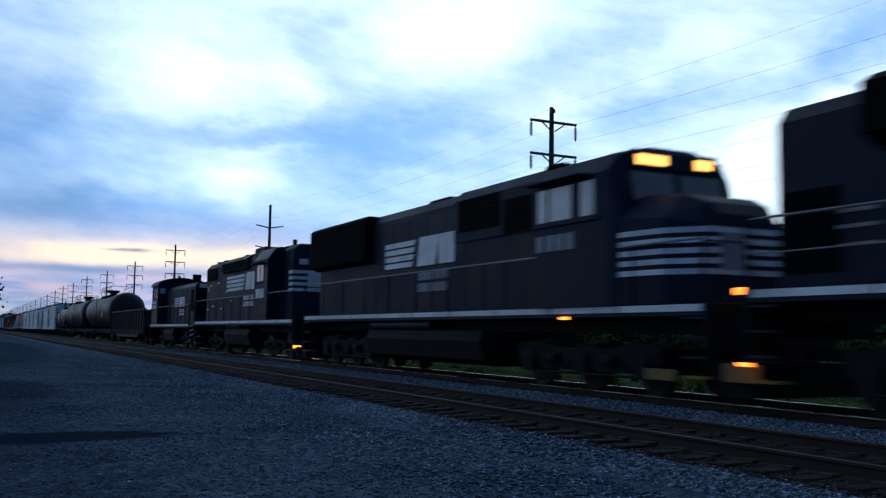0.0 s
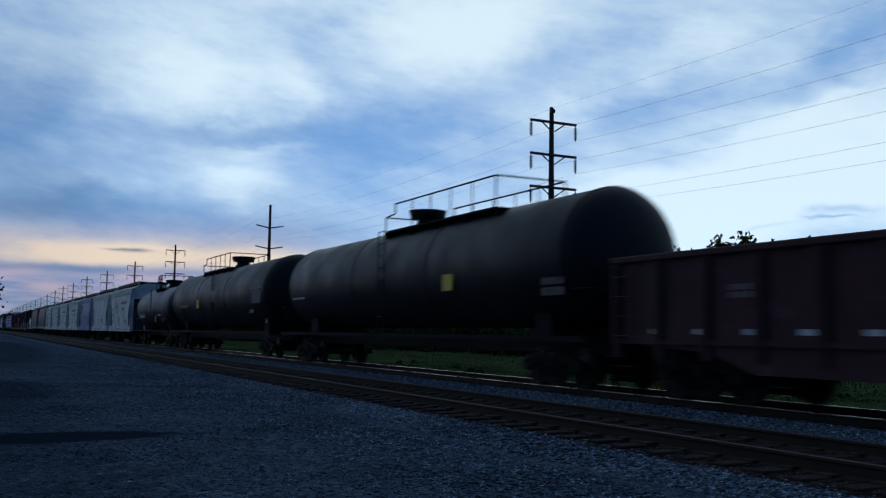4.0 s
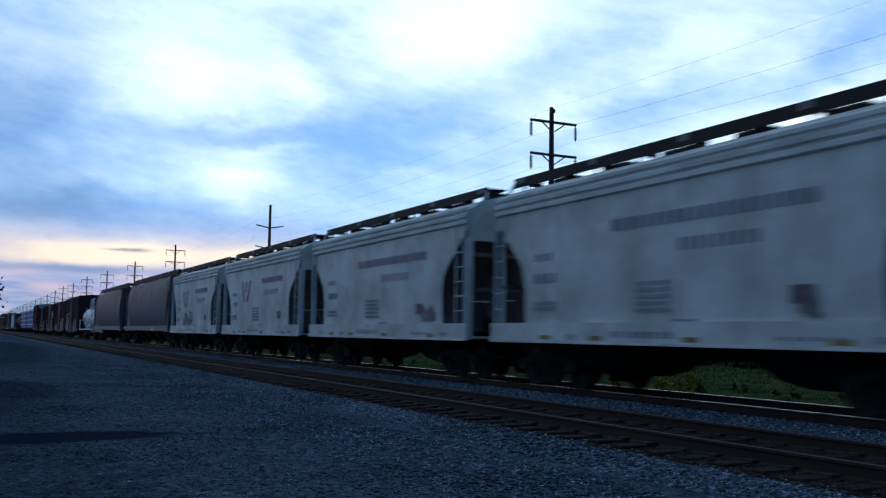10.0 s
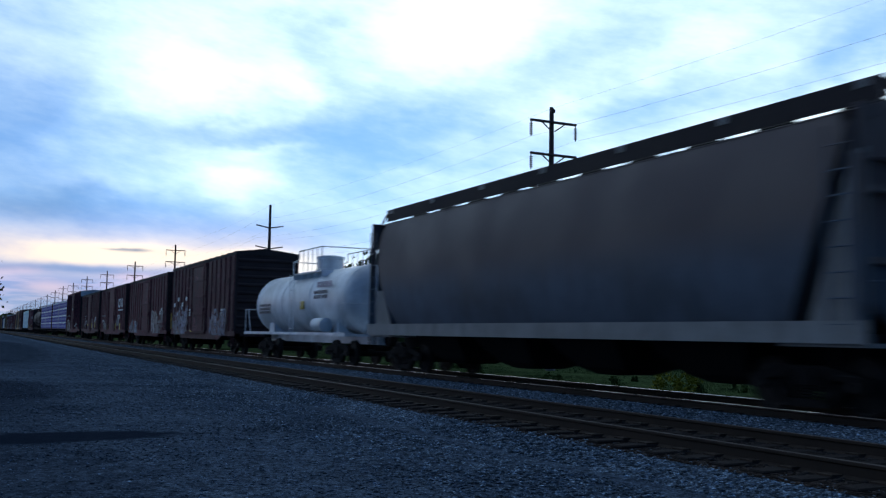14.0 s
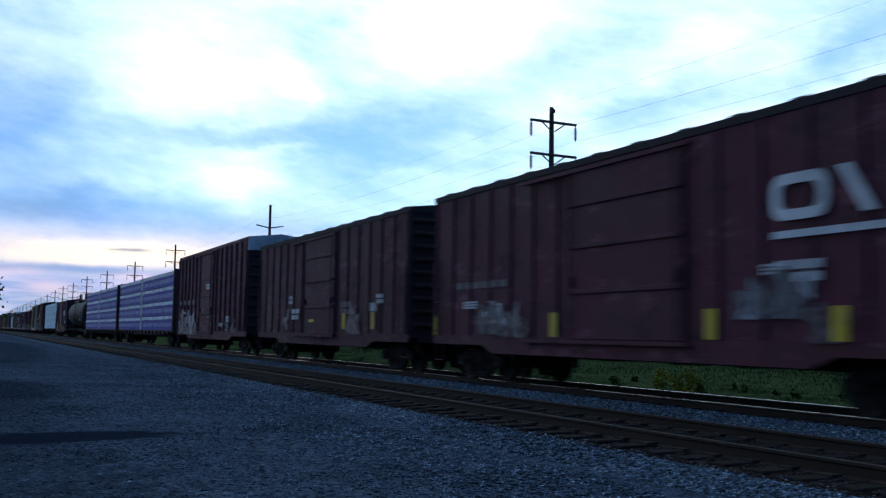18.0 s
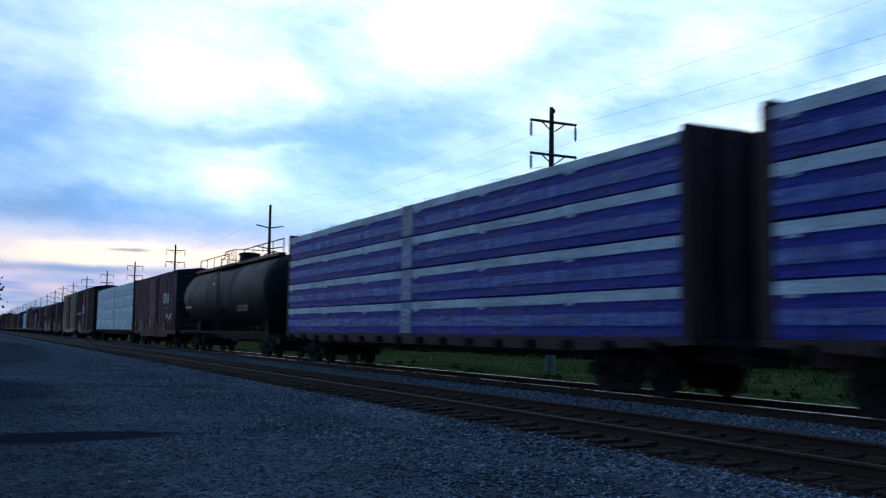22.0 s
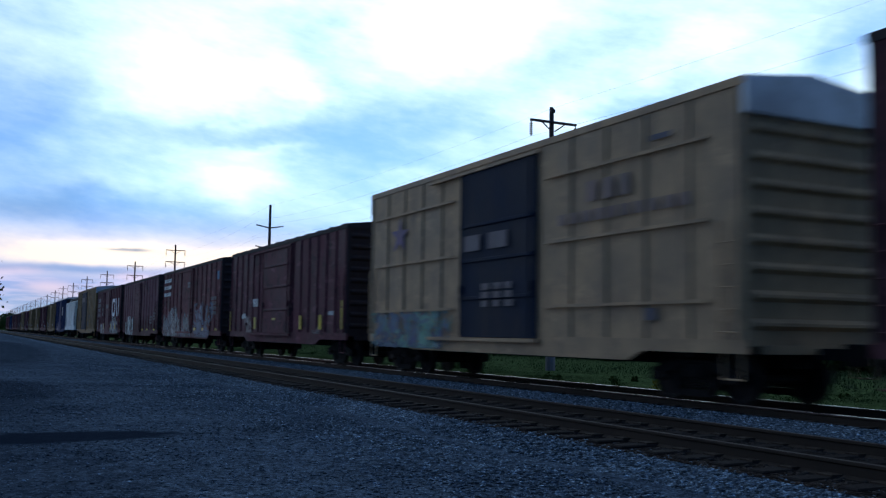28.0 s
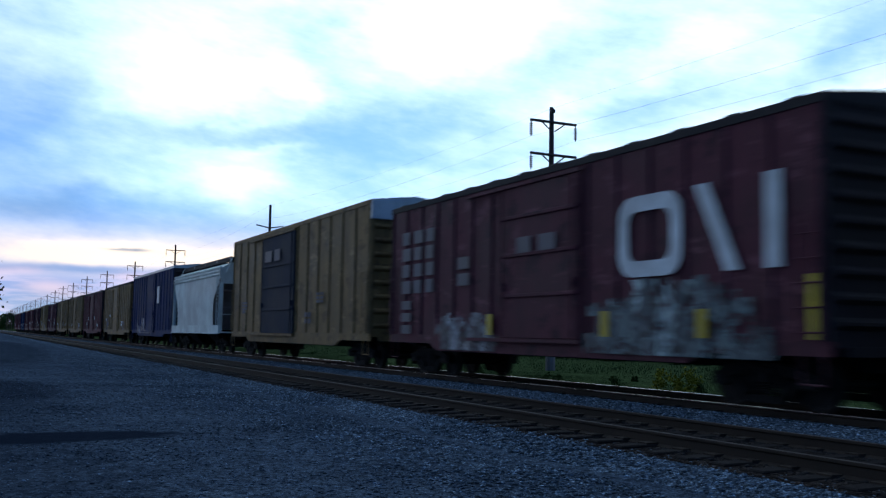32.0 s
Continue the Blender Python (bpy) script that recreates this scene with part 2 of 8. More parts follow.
def ground_mat(name, a, b_col, c_col, scale=1.0, stone=18.0, bump=0.6, stains_and_vignette=(), chips=True, coarse=True):
    m = bpy.data.materials.new(name)
    m.use_nodes = True
    t = m.node_tree
    b = t.nodes["Principled BSDF"]
    co = t.nodes.new("ShaderNodeTexCoord")

    def tex(kind, sc, detail=5):
        n = t.nodes.new(kind)
        n.inputs["Scale"].default_value = sc * scale
        if kind == "ShaderNodeTexNoise":
            n.inputs["Detail"].default_value = detail
            n.inputs["Roughness"].default_value = 0.65
        t.links.new(co.outputs["Object"], n.inputs["Vector"])
        return n
    big = tex("ShaderNodeTexNoise", 0.35).outputs["Fac"]
    mid = tex("ShaderNodeTexNoise", 3.0).outputs["Fac"]
    vo = tex("ShaderNodeTexVoronoi", stone)
    c = mix_rgb(t, map_range(t, big, 0.35, 0.65), a, b_col)
    c = mix_rgb(t, map_range(t, mid, 0.4, 0.7, 0.0, 0.7), c, c_col)
    small = tex("ShaderNodeTexNoise", 13.0, 3).outputs["Fac"]
    c = mix_rgb(t, 1.0, c, map_range(t, small, 0.32, 0.68, 0.55, 1.5), "MULTIPLY")
    lum = t.nodes.new("ShaderNodeSeparateColor")
    t.links.new(vo.outputs["Color"], lum.inputs[0])
    c = mix_rgb(t, 1.0, c, map_range(t, lum.outputs[0], 0.0, 1.0, 0.45 if coarse else 0.68, 1.35 if coarse else 1.22, False), "MULTIPLY")
    # single pale chips among the grit
    hi = (2.3 if coarse else 1.6) if chips else 1.25
    vo2 = tex("ShaderNodeTexVoronoi", stone * 1.9)
    lum2 = t.nodes.new("ShaderNodeSeparateColor")
    t.links.new(vo2.outputs["Color"], lum2.inputs[0])
    c = mix_rgb(t, 1.0, c, map_range(t, lum2.outputs[1], 0.55, 1.0, 0.75 if chips else 0.95, hi), "MULTIPLY")
    # dark ellipses mixed over the grit: stains and painted-in vignetting
    if stains_and_vignette:
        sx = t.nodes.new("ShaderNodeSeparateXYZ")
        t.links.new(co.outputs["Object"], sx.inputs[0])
        for x, y, rx, ry, amount in stains_and_vignette:
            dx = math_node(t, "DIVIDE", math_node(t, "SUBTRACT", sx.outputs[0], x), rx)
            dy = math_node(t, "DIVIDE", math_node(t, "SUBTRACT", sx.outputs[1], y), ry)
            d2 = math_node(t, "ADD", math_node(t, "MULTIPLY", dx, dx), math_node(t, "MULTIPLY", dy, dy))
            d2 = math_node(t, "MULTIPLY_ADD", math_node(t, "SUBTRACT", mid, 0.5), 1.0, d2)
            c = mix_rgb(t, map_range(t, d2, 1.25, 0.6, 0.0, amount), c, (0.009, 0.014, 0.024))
    t.links.new(c, b.inputs["Base Color"])
    b.inputs["Roughness"].default_value = 0.95
    b.inputs["Specular IOR Level"].default_value = 0.0
    bp = t.nodes.new("ShaderNodeBump")
    bp.inputs["Strength"].default_value = bump
    bp.inputs["Distance"].default_value = 0.03
    t.links.new(math_node(t, "SUBTRACT", math_node(t, "MULTIPLY", mid, 0.6), vo.outputs["Distance"]), bp.inputs["Height"])
    t.links.new(bp.outputs[0], b.inputs["Normal"])
    return m


def leaf_mat(name, a, b_col):
    m = bpy.data.materials.new(name)
    m.use_nodes = True
    t = m.node_tree
    b = t.nodes["Principled BSDF"]
    g = t.nodes.new("ShaderNodeNewGeometry")
    co = t.nodes.new("ShaderNodeTexCoord")
    n = t.nodes.new("ShaderNodeTexNoise")
    n.inputs["Scale"].default_value = 0.5
    t.links.new(co.outputs["Object"], n.inputs["Vector"])
    f = math_node(t, "ADD", math_node(t, "MULTIPLY", g.outputs["Random Per Island"], 0.6), math_node(t, "MULTIPLY", n.outputs["Fac"], 0.5), clamp=True)
    t.links.new(mix_rgb(t, f, a, b_col), b.inputs["Base Color"])
    b.inputs["Specular IOR Level"].default_value = 0.0
    b.inputs["Roughness"].default_value = 1.0
    return m

# ---------------------------------------------------------------- mesh helpers
def box(bm, x0, x1, y0, y1, z0, z1, bevel=0.0):
    vs = [bm.verts.new((x, y, z)) for x in (x0, x1) for y in (y0, y1) for z in (z0, z1)]
    for q in ((0, 1, 3, 2), (4, 6, 7, 5), (0, 4, 5, 1), (2, 3, 7, 6), (0, 2, 6, 4), (1, 5, 7, 3)):
        bm.faces.new([vs[i] for i in q])
    if bevel:
        es = {e for v in vs for e in v.link_edges}
        bmesh.ops.bevel(bm, geom=list(es), offset=bevel, segments=1, affect="EDGES")
    return bm


def loft(bm, rings, cap=True, closed=True):
    """Skins a row of rings with equal counts of points."""
    rows = [[bm.verts.new(p) for p in ring] for ring in rings]
    n = len(rows[0])
    for a, b in zip(rows, rows[1:]):
        for i in range(n if closed else n - 1):
            j = (i + 1) % n
            bm.faces.new((a[i], a[j], b[j], b[i]))
    if cap and closed:
        bm.faces.new(rows[0][::-1])
        bm.faces.new(rows[-1])
    return bm


def plate(bm, outline, y0, y1):
    """An outline in the xz plane, given a thickness from y0 to y1."""
    return loft(bm, [[(x, y0, z) for x, z in outline], [(x, y1, z) for x, z in outline]])


def slab(bm, outline, x0, x1):
    """An outline in the yz plane, drawn out from x0 to x1."""
    return loft(bm, [[(x0, y, z) for y, z in outline], [(x1, y, z) for y, z in outline]])


def rod(bm, a, b, r, n=6):
    a, b = Vector(a), Vector(b)
    d = (b - a).normalized()
    u = d.cross((0, 0, 1) if abs(d.z) < 0.9 else (1, 0, 0)).normalized()
    w = d.cross(u)
    rings = [[tuple(p + (u * math.cos(k * math.tau / n) + w * math.sin(k * math.tau / n)) * r) for k in range(n)] for p in (a, b)]
    return loft(bm, rings)


def tube(bm, pts, r, n=6):
    for a, b in zip(pts, pts[1:]):
        rod(bm, a, b, r, n)
    return bm


def finish(bm, name, material):
    bmesh.ops.recalc_face_normals(bm, faces=bm.faces)
    me = bpy.data.meshes.new(name)
    bm.to_mesh(me)
    bm.free()
    me.materials.append(material)
    return me


def smooth(me, angle=35):
    lim = math.cos(radians(angle))
    me.polygons.foreach_set("use_smooth", [True] * len(me.polygons))
    bm = bmesh.new()
    bm.from_mesh(me)
    for e in bm.edges:
        e.smooth = len(e.link_faces) == 2 and e.link_faces[0].normal.dot(e.link_faces[1].normal) > lim
    bm.to_mesh(me)
    bm.free()
    return me


def part(name, bm, material, parent, label="", at=(0, 0, 0), soft=False):
    """Links a bmesh, or a mesh that is shared, as one mesh object under a thing or part."""
    me = bm if isinstance(bm, bpy.types.Mesh) else finish(bm, name, material)
    if soft and not isinstance(bm, bpy.types.Mesh):
        smooth(me)
    ob = new(name, me)
    ob.location = at
    if parent is not None:
        ob.parent = parent
    if label:
        ob["label"] = label
    return ob


def thing(name, label, category, group="", kind="", at=None):
    ob = new(name)
    ob.empty_display_size = 0.3
    if at is not None:
        ob.matrix_basis = at
    return tagged(ob, label, category, group, kind)


def B():
    return bmesh.new()


SHARED = {}


def shared(key, make, material, soft=False):
    if key not in SHARED:
        SHARED[key] = finish(make(), key.split("|")[0], material)
        if soft:
            smooth(SHARED[key])
    return SHARED[key]

# ---------------------------------------------------------------- running gear
M_IRON = paint("cast_iron", (0.012, 0.011, 0.011), 0.85, 0.0, stain=(0.020, 0.016, 0.014), streak=False, spec=0.12)
M_WHEEL = paint("worn_wheel_steel", (0.020, 0.017, 0.016), 0.65, 0.2, streak=False, spec=0.2)
M_BLACK = paint("black_underframe", (0.010, 0.010, 0.011), 0.8, stain=(0.018, 0.016, 0.015), spec=0.12)
WHEELS = []      # every wheelset, with its radius, for the turning


def wheel_mesh(r):
    bm = B()
    n = 24
    for s in (-1, 1):
        ring = lambda rad, y: [(rad * math.cos(k * math.tau / n), y, rad * math.sin(k * math.tau / n)) for k in range(n)]
        y0 = s * 0.685
        loft(bm, [ring(r * 0.16, y0 + s * 0.02), ring(r * 0.2, y0 + s * 0.17), ring(r * 0.80, y0 + s * 0.11), ring(r * 0.86, y0 + s * 0.145),
                  ring(r * 0.985, y0 + s * 0.145), ring(r, y0 + s * 0.03), ring(r * 1.05, y0 + s * 0.022), ring(r * 1.05, y0), ring(r * 0.86, y0),
                  ring(r * 0.8, y0 + s * 0.03), ring(r * 0.16, y0 - s * 0.02)])
        # the cap on the axle's end, with its bolts
        rod(bm, (0, s * 0.85, 0), (0, s * 1.10, 0), 0.085, 10)
        for k in range(3):
            a = k * math.tau / 3
            rod(bm, (0.05 * math.cos(a), s * 1.10, 0.05 * math.sin(a)), (0.05 * math.cos(a), s * 1.115, 0.05 * math.sin(a)), 0.014, 6)
    rod(bm, (0, -0.86, 0), (0, 0.86, 0), 0.075, 10)
    return bm


def frame_mesh(base, r):
    """Two cast side frames with their windows and the bolster between them."""
    bm = B()
    h = base / 2
    for s in (-1, 1):
        ya, yb = s * 0.93, s * 1.07
        top = [(-h - 0.26, r - 0.06), (-h - 0.26, r + 0.13), (-h + 0.1, r + 0.22), (-0.42, r + 0.30), (0.42, r + 0.30), (h - 0.1, r + 0.22),
               (h + 0.26, r + 0.13), (h + 0.26, r - 0.06), (h + 0.13, r - 0.09), (h + 0.12, r + 0.07), (h - 0.16, r + 0.07),
               (0.40, r + 0.14), (-0.40, r + 0.14), (-h + 0.16, r + 0.07), (-h - 0.12, r + 0.07), (-h - 0.13, r - 0.09)]
        plate(bm, top, ya, yb)
        low = [(-h + 0.14, r + 0.06), (-h + 0.26, r + 0.05), (-0.30, r - 0.20), (0.30, r - 0.20), (h - 0.26, r + 0.05), (h - 0.14, r + 0.06),
               (0.42, r - 0.32), (-0.42, r - 0.32)]
        plate(bm, low, ya, yb)
        for x in (-0.36, 0.36):
            box(bm, x - 0.06, x + 0.06, min(ya, yb), max(ya, yb), r - 0.24, r + 0.2)
    box(bm, -0.2, 0.2, -1.1, 1.1, r - 0.02, r + 0.26, 0.03)
    box(bm, -0.16, 0.16, -0.35, 0.35, r + 0.26, r + 0.34)
    # brake beams
    for x in (-h + 0.52, h - 0.52):
        rod(bm, (x, -0.72, r - 0.08), (x, 0.72, r - 0.08), 0.04)
    return bm


def spring_mesh(r):
    """A nest of coil springs, seen as one ribbed barrel."""
    prof = []
    for k in range(5):
        z = r - 0.19 + k * 0.045
        prof += [(z, 0.09), (z + 0.02, 0.125)]
    prof.append((r + 0.03, 0.09))
    return loft(B(), [[(q * 1.9 * math.cos(k * math.tau / 10), q * 0.75 * math.sin(k * math.tau / 10), z) for k in range(10)] for z, q in prof])


def truck(car, x, base=1.78, r=0.42, axles=2, flip=1):
    key = "%.2f %.2f %d" % (base, r, axles)
    if axles == 2:
        fr = part("truck", shared("truck|" + key, lambda: frame_mesh(base, r), M_IRON), M_IRON, car, at=(x, 0, 0))
        for y in (-1.0, 1.0):
            part("spring_nest", shared("spring_nest|" + key, lambda: spring_mesh(r), M_IRON), M_IRON, fr, at=(0, y, 0))
        spots = (-base / 2, base / 2)
    else:
        fr = part("truck", shared("truck|" + key, lambda: loco_frame(base, r), M_IRON), M_IRON, car, at=(x, 0, 0))
        spots = (-base, 0.0, base)
        for q in spots:
            for y in (-1.11, 1.11):
                part("axle_box", shared("axle_box|" + key, lambda: axle_box_mesh(r), M_IRON), M_IRON, fr, at=(q, y, 0))
    for q in spots:
        w = part("wheelset", shared("wheelset|%.2f" % r, lambda: wheel_mesh(r), M_WHEEL, True), M_WHEEL, fr)
        w.matrix_parent_inverse = Matrix.Translation((q, 0, r))
        WHEELS.append((w, r))
    return fr


def axle_box_mesh(r):
    bm = B()
    slab(bm, [(-0.11, r - 0.17), (0.11, r - 0.17), (0.11, r + 0.1), (0.06, r + 0.3), (-0.06, r + 0.3), (-0.11, r + 0.1)], -0.22, 0.22)
    return bm


def loco_frame(base, r):
    bm = B()
    for s in (-1, 1):
        pts = [(-base - 0.5, r + 0.05), (-base - 0.5, r + 0.42), (-base + 0.3, r + 0.5), (-0.9, r + 0.36), (0.9, r + 0.36), (base - 0.3, r + 0.5),
               (base + 0.5, r + 0.42), (base + 0.5, r + 0.05), (base + 0.25, r + 0.1), (base + 0.25, r + 0.24), (base - 0.25, r + 0.24),
               (base - 0.45, r - 0.1), (0.45, r - 0.1), (0.25, r + 0.2), (-0.25, r + 0.2), (-0.45, r - 0.1), (-base + 0.45, r - 0.1),
               (-base + 0.25, r + 0.24), (-base - 0.25, r + 0.24), (-base - 0.25, r + 0.1)]
        plate(bm, pts, s * 1.02, s * 1.14)
        for x in (-base * 0.5, base * 0.5):
            rod(bm, (x - 0.2, s * 1.2, r + 0.12), (x + 0.2, s * 1.2, r + 0.12), 0.11, 10)     # brake cylinders
        rod(bm, (-base, s * 1.2, r - 0.16), (base, s * 1.2, r - 0.16), 0.03)
        for x in (-base, 0, base):
            box(bm, x + 0.42, x + 0.5, min(s * 0.72, s * 0.86), max(s * 0.72, s * 0.86), r - 0.25, r + 0.15)
    box(bm, -0.35, 0.35, -1.02, 1.02, r + 0.05, r + 0.45)
    for x in (-base - 0.42, base + 0.42):
        box(bm, x - 0.08, x + 0.08, -1.02, 1.02, r + 0.15, r + 0.38)
    return bm


def coupler_mesh(reach):
    bm = B()
    box(bm, -0.5, reach - 0.22, -0.09, 0.09, 0.78, 0.96)
    plate(bm, [(reach - 0.28, 0.70), (reach - 0.02, 0.70), (reach, 0.74), (reach, 1.0), (reach - 0.02, 1.04), (reach - 0.28, 1.04)], -0.16, 0.16)
    box(bm, reach - 0.05, reach + 0.09, -0.17, -0.05, 0.72, 1.02)
    # the air hose
    tube(bm, [(reach - 0.3, -0.32, 0.72), (reach - 0.12, -0.32, 0.42), (reach, -0.26, 0.36)], 0.025)
    return bm


def couplers(car, a, reach=0.55):
    for s in (1, -1):
        c = part("coupler", shared("coupler|%.2f" % reach, lambda: coupler_mesh(reach), M_IRON), M_IRON, car, at=(s * a, 0, 0))
        if s < 0:
            c.rotation_euler = (0, 0, math.pi)


def ladder_mesh(height, width=0.42, step=0.36):
    """A ladder in the xz plane; the car is on its +y side."""
    bm = B()
    for x in (0, width):
        box(bm, x - 0.02, x + 0.02, -0.07, -0.045, 0, height)
    z = 0.12
    while z < height:
        rod(bm, (0, -0.06, z), (width, -0.06, z), 0.014, 5)
        z += step
    return bm


def ladder(car, x, y, z, height, mat, side=-1, name="ladder", turn=0.0):
    lm = shared("%s|%.2f %s" % (name, height, mat.name), lambda: ladder_mesh(height), mat)
    o = part(name, lm, mat, car, at=(x, y, z))
    if side > 0:
        o.rotation_euler = (0, 0, math.pi)
    elif turn:
        o.rotation_euler = (0, 0, turn)
    return o


def stencil(car, name, x, z, w, h, mat, y, rows=1, gap=0.35, breaks=0, label="", y_gap=0.006):
    """Lettering as plain bars on the side that faces -y, and the same on the far side."""
    for s in (-1, 1):
        bm = B()
        rnd = random.Random(int(abs(x) * 100 + z * 10 + w * 7))
        rh = h / (rows + (rows - 1) * gap)
        for r in range(rows):
            z0 = z + h - (r + 1) * rh - r * rh * gap
            parts = max(1, breaks + 1)
            step = w / parts
            for k in range(parts):
                cut = step * (0.0 if parts == 1 else rnd.uniform(0.24, 0.44))
                x0 = x + k * step
                yy = s * (y + y_gap)
                box(bm, x0, x0 + step - cut, min(yy, yy - s * 0.008), max(yy, yy - s * 0.008), z0, z0 + rh)
        ob = part(name, bm, mat, car, label)
        if breaks or rows > 1:
            ob["kind"] = "stuff"


def sprayed(car, x0, x1, z0, z1, mat, y, seed=1, label="sprayed graffiti", thresh=0.46, both=False):
    """Graffiti: a thin coat of many small dabs with a ragged outline and gaps."""
    bm = B()
    step = 0.065
    nx, nz = int((x1 - x0) / step), int((z1 - z0) / step)
    cache = {}

    def vert(i, k):
        if (i, k) not in cache:
            j = noise.noise((i * 0.7, k * 0.7, seed)) * 0.03
            cache[i, k] = bm.verts.new((x0 + i * step + j, -y - 0.012, z0 + k * step + j))
        return cache[i, k]
    cells = set()
    for i in range(nx):
        for k in range(nz):
            u, w = i / nx, k / nz
            edge = min(u, 1 - u) * 5
            top = (1 - w) * 3.2
            n = 0.5 + 0.5 * noise.noise((i * step * 1.1 + seed * 7, k * step * 0.9, seed * 3.1)) + 0.42 * noise.noise((i * step * 4, k * step * 3, seed))
            if n + 0.42 * min(1, edge * 0.7) * min(1, top * 0.55) > thresh + 0.24:
                cells.add((i, k))
    best, rest = set(), set(cells)
    while rest:
        grown, todo = set(), [rest.pop()]
        while todo:
            i, k = todo.pop()
            grown.add((i, k))
            for q in ((i + 1, k), (i - 1, k), (i, k + 1), (i, k - 1)):
                if q in rest:
                    rest.remove(q)
                    todo.append(q)
        best = max(best, grown, key=len)
    for i, k in sorted(best):
        bm.faces.new((vert(i, k), vert(i + 1, k), vert(i + 1, k + 1), vert(i, k + 1)))
    return part("graffiti", bm, mat, car, label)

# ---------------------------------------------------------------- paints
M_BROWN = paint("boxcar_brown", (0.114, 0.032, 0.042), 0.7, stain=(0.045, 0.017, 0.022), blots=0.85, spec=0.2)
M_BROWN2 = paint("boxcar_rust_brown", (0.140, 0.040, 0.046), 0.72, stain=(0.05, 0.02, 0.02), stain_amount=0.6, blots=0.85, spec=0.2)
M_DARKBROWN = paint("boxcar_dark_brown", (0.092, 0.030, 0.036), 0.7, stain=(0.036, 0.018, 0.023), blots=0.85, spec=0.2)
M_TAN = paint("boxcar_tan", (0.46, 0.285, 0.15), 0.65, stain=(0.14, 0.085, 0.06), stain_amount=0.55, blots=0.3)
M_TAN2 = paint("boxcar_ochre_tan", (0.25, 0.150, 0.062), 0.65, stain=(0.08, 0.045, 0.025), stain_amount=0.75, blots=0.6, spec=0.2)
M_DULLYELLOW = paint("faded_yellow", (0.27, 0.21, 0.05), 0.6)
M_MAROON = paint("faded_maroon", (0.27, 0.10, 0.14), 0.65)
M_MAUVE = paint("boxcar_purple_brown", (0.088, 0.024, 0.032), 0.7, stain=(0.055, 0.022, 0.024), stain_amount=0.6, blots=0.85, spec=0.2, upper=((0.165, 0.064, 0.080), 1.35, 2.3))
M_DULLBLUE = paint("door_dull_blue", (0.017, 0.024, 0.044), 0.7, spec=0.12)
M_DEEPBLUE = paint("boxcar_deep_blue", (0.016, 0.032, 0.105), 0.7, spec=0.12)
M_GALV = paint("galvanised_roof", (0.42, 0.45, 0.48), 0.45, 0.5, stain=(0.2, 0.18, 0.16), streak=False)
M_DARKROOF = paint("dark_roof", (0.034, 0.028, 0.029), 0.75, spec=0.2)
M_WHITE = paint("stencil_white", (0.62, 0.64, 0.64), 0.6, stain=(0.2, 0.15, 0.12), stain_amount=0.5)
M_YELLOW = paint("reflector_yellow", (0.62, 0.44, 0.02), 0.5, stain=(0.15, 0.1, 0.03), stain_amount=0.3)
M_HOPPER = paint("hopper_light_grey", (0.60, 0.66, 0.62), 0.6, stain=(0.24, 0.23, 0.21), stain_amount=0.28, blots=0.10)
# grime and the shade of the end recesses, both put into one darker colour
M_SHADED_GRIME = paint("grimy_slope_sheet", (0.14, 0.115, 0.11), 0.75, stain=(0.04, 0.037, 0.034), stain_amount=0.6)
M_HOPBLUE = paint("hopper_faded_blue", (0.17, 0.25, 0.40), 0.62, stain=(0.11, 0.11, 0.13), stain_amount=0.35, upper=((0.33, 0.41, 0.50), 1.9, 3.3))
# bluish base paints in the sky reflected on the round side; browner above
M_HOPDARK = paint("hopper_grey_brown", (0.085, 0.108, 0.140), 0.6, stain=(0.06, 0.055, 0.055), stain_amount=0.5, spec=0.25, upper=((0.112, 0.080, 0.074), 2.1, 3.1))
M_HOPSILL = paint("hopper_grey_sill", (0.22, 0.22, 0.215), 0.6)
M_TANK = paint("tank_black", (0.015, 0.016, 0.020), 0.52, stain=(0.03, 0.028, 0.027), stain_amount=0.4, bump=0.05, spec=0.2)
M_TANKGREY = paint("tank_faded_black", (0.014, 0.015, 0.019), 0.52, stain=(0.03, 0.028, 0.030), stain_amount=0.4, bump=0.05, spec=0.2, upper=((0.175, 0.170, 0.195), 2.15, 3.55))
M_TANKWHITE = paint("tank_white", (0.78, 0.79, 0.79), 0.45, stain=(0.28, 0.25, 0.22), stain_amount=0.3, bump=0.05)
M_GONDOLA = paint("gondola_brown", (0.072, 0.030, 0.034), 0.75, stain=(0.045, 0.02, 0.02), stain_amount=0.6, blots=0.4, spec=0.2)
M_LOCO = paint("locomotive_black", (0.015, 0.021, 0.037), 0.58, stain=(0.020, 0.026, 0.040), stain_amount=0.4, bump=0.06, spec=0.07)
# boxcar ends: the shade between the cars is put into this near-black
M_DARKEND = paint("grimy_black_end", (0.042, 0.029, 0.030), 0.75, spec=0.25)
M_ROOFWALK = paint("maroon_roof_walk", (0.16, 0.018, 0.03), 0.6)
M_HOPINK = paint("faded_grey_lettering", (0.31, 0.32, 0.36), 0.65)
M_INK = paint("stencil_dark", (0.10, 0.09, 0.11), 0.6)
M_INKRED = paint("stencil_dull_red", (0.34, 0.25, 0.31), 0.6)
M_ORANGE = paint("stencil_orange", (0.30, 0.13, 0.03), 0.6)
M_WRAPBLUE = paint("wrap_blue", (0.026, 0.044, 0.36), 0.55, stain=(0.012, 0.018, 0.12), stain_amount=0.35, wrinkle=1.0, spec=0.25, blots=0.2)
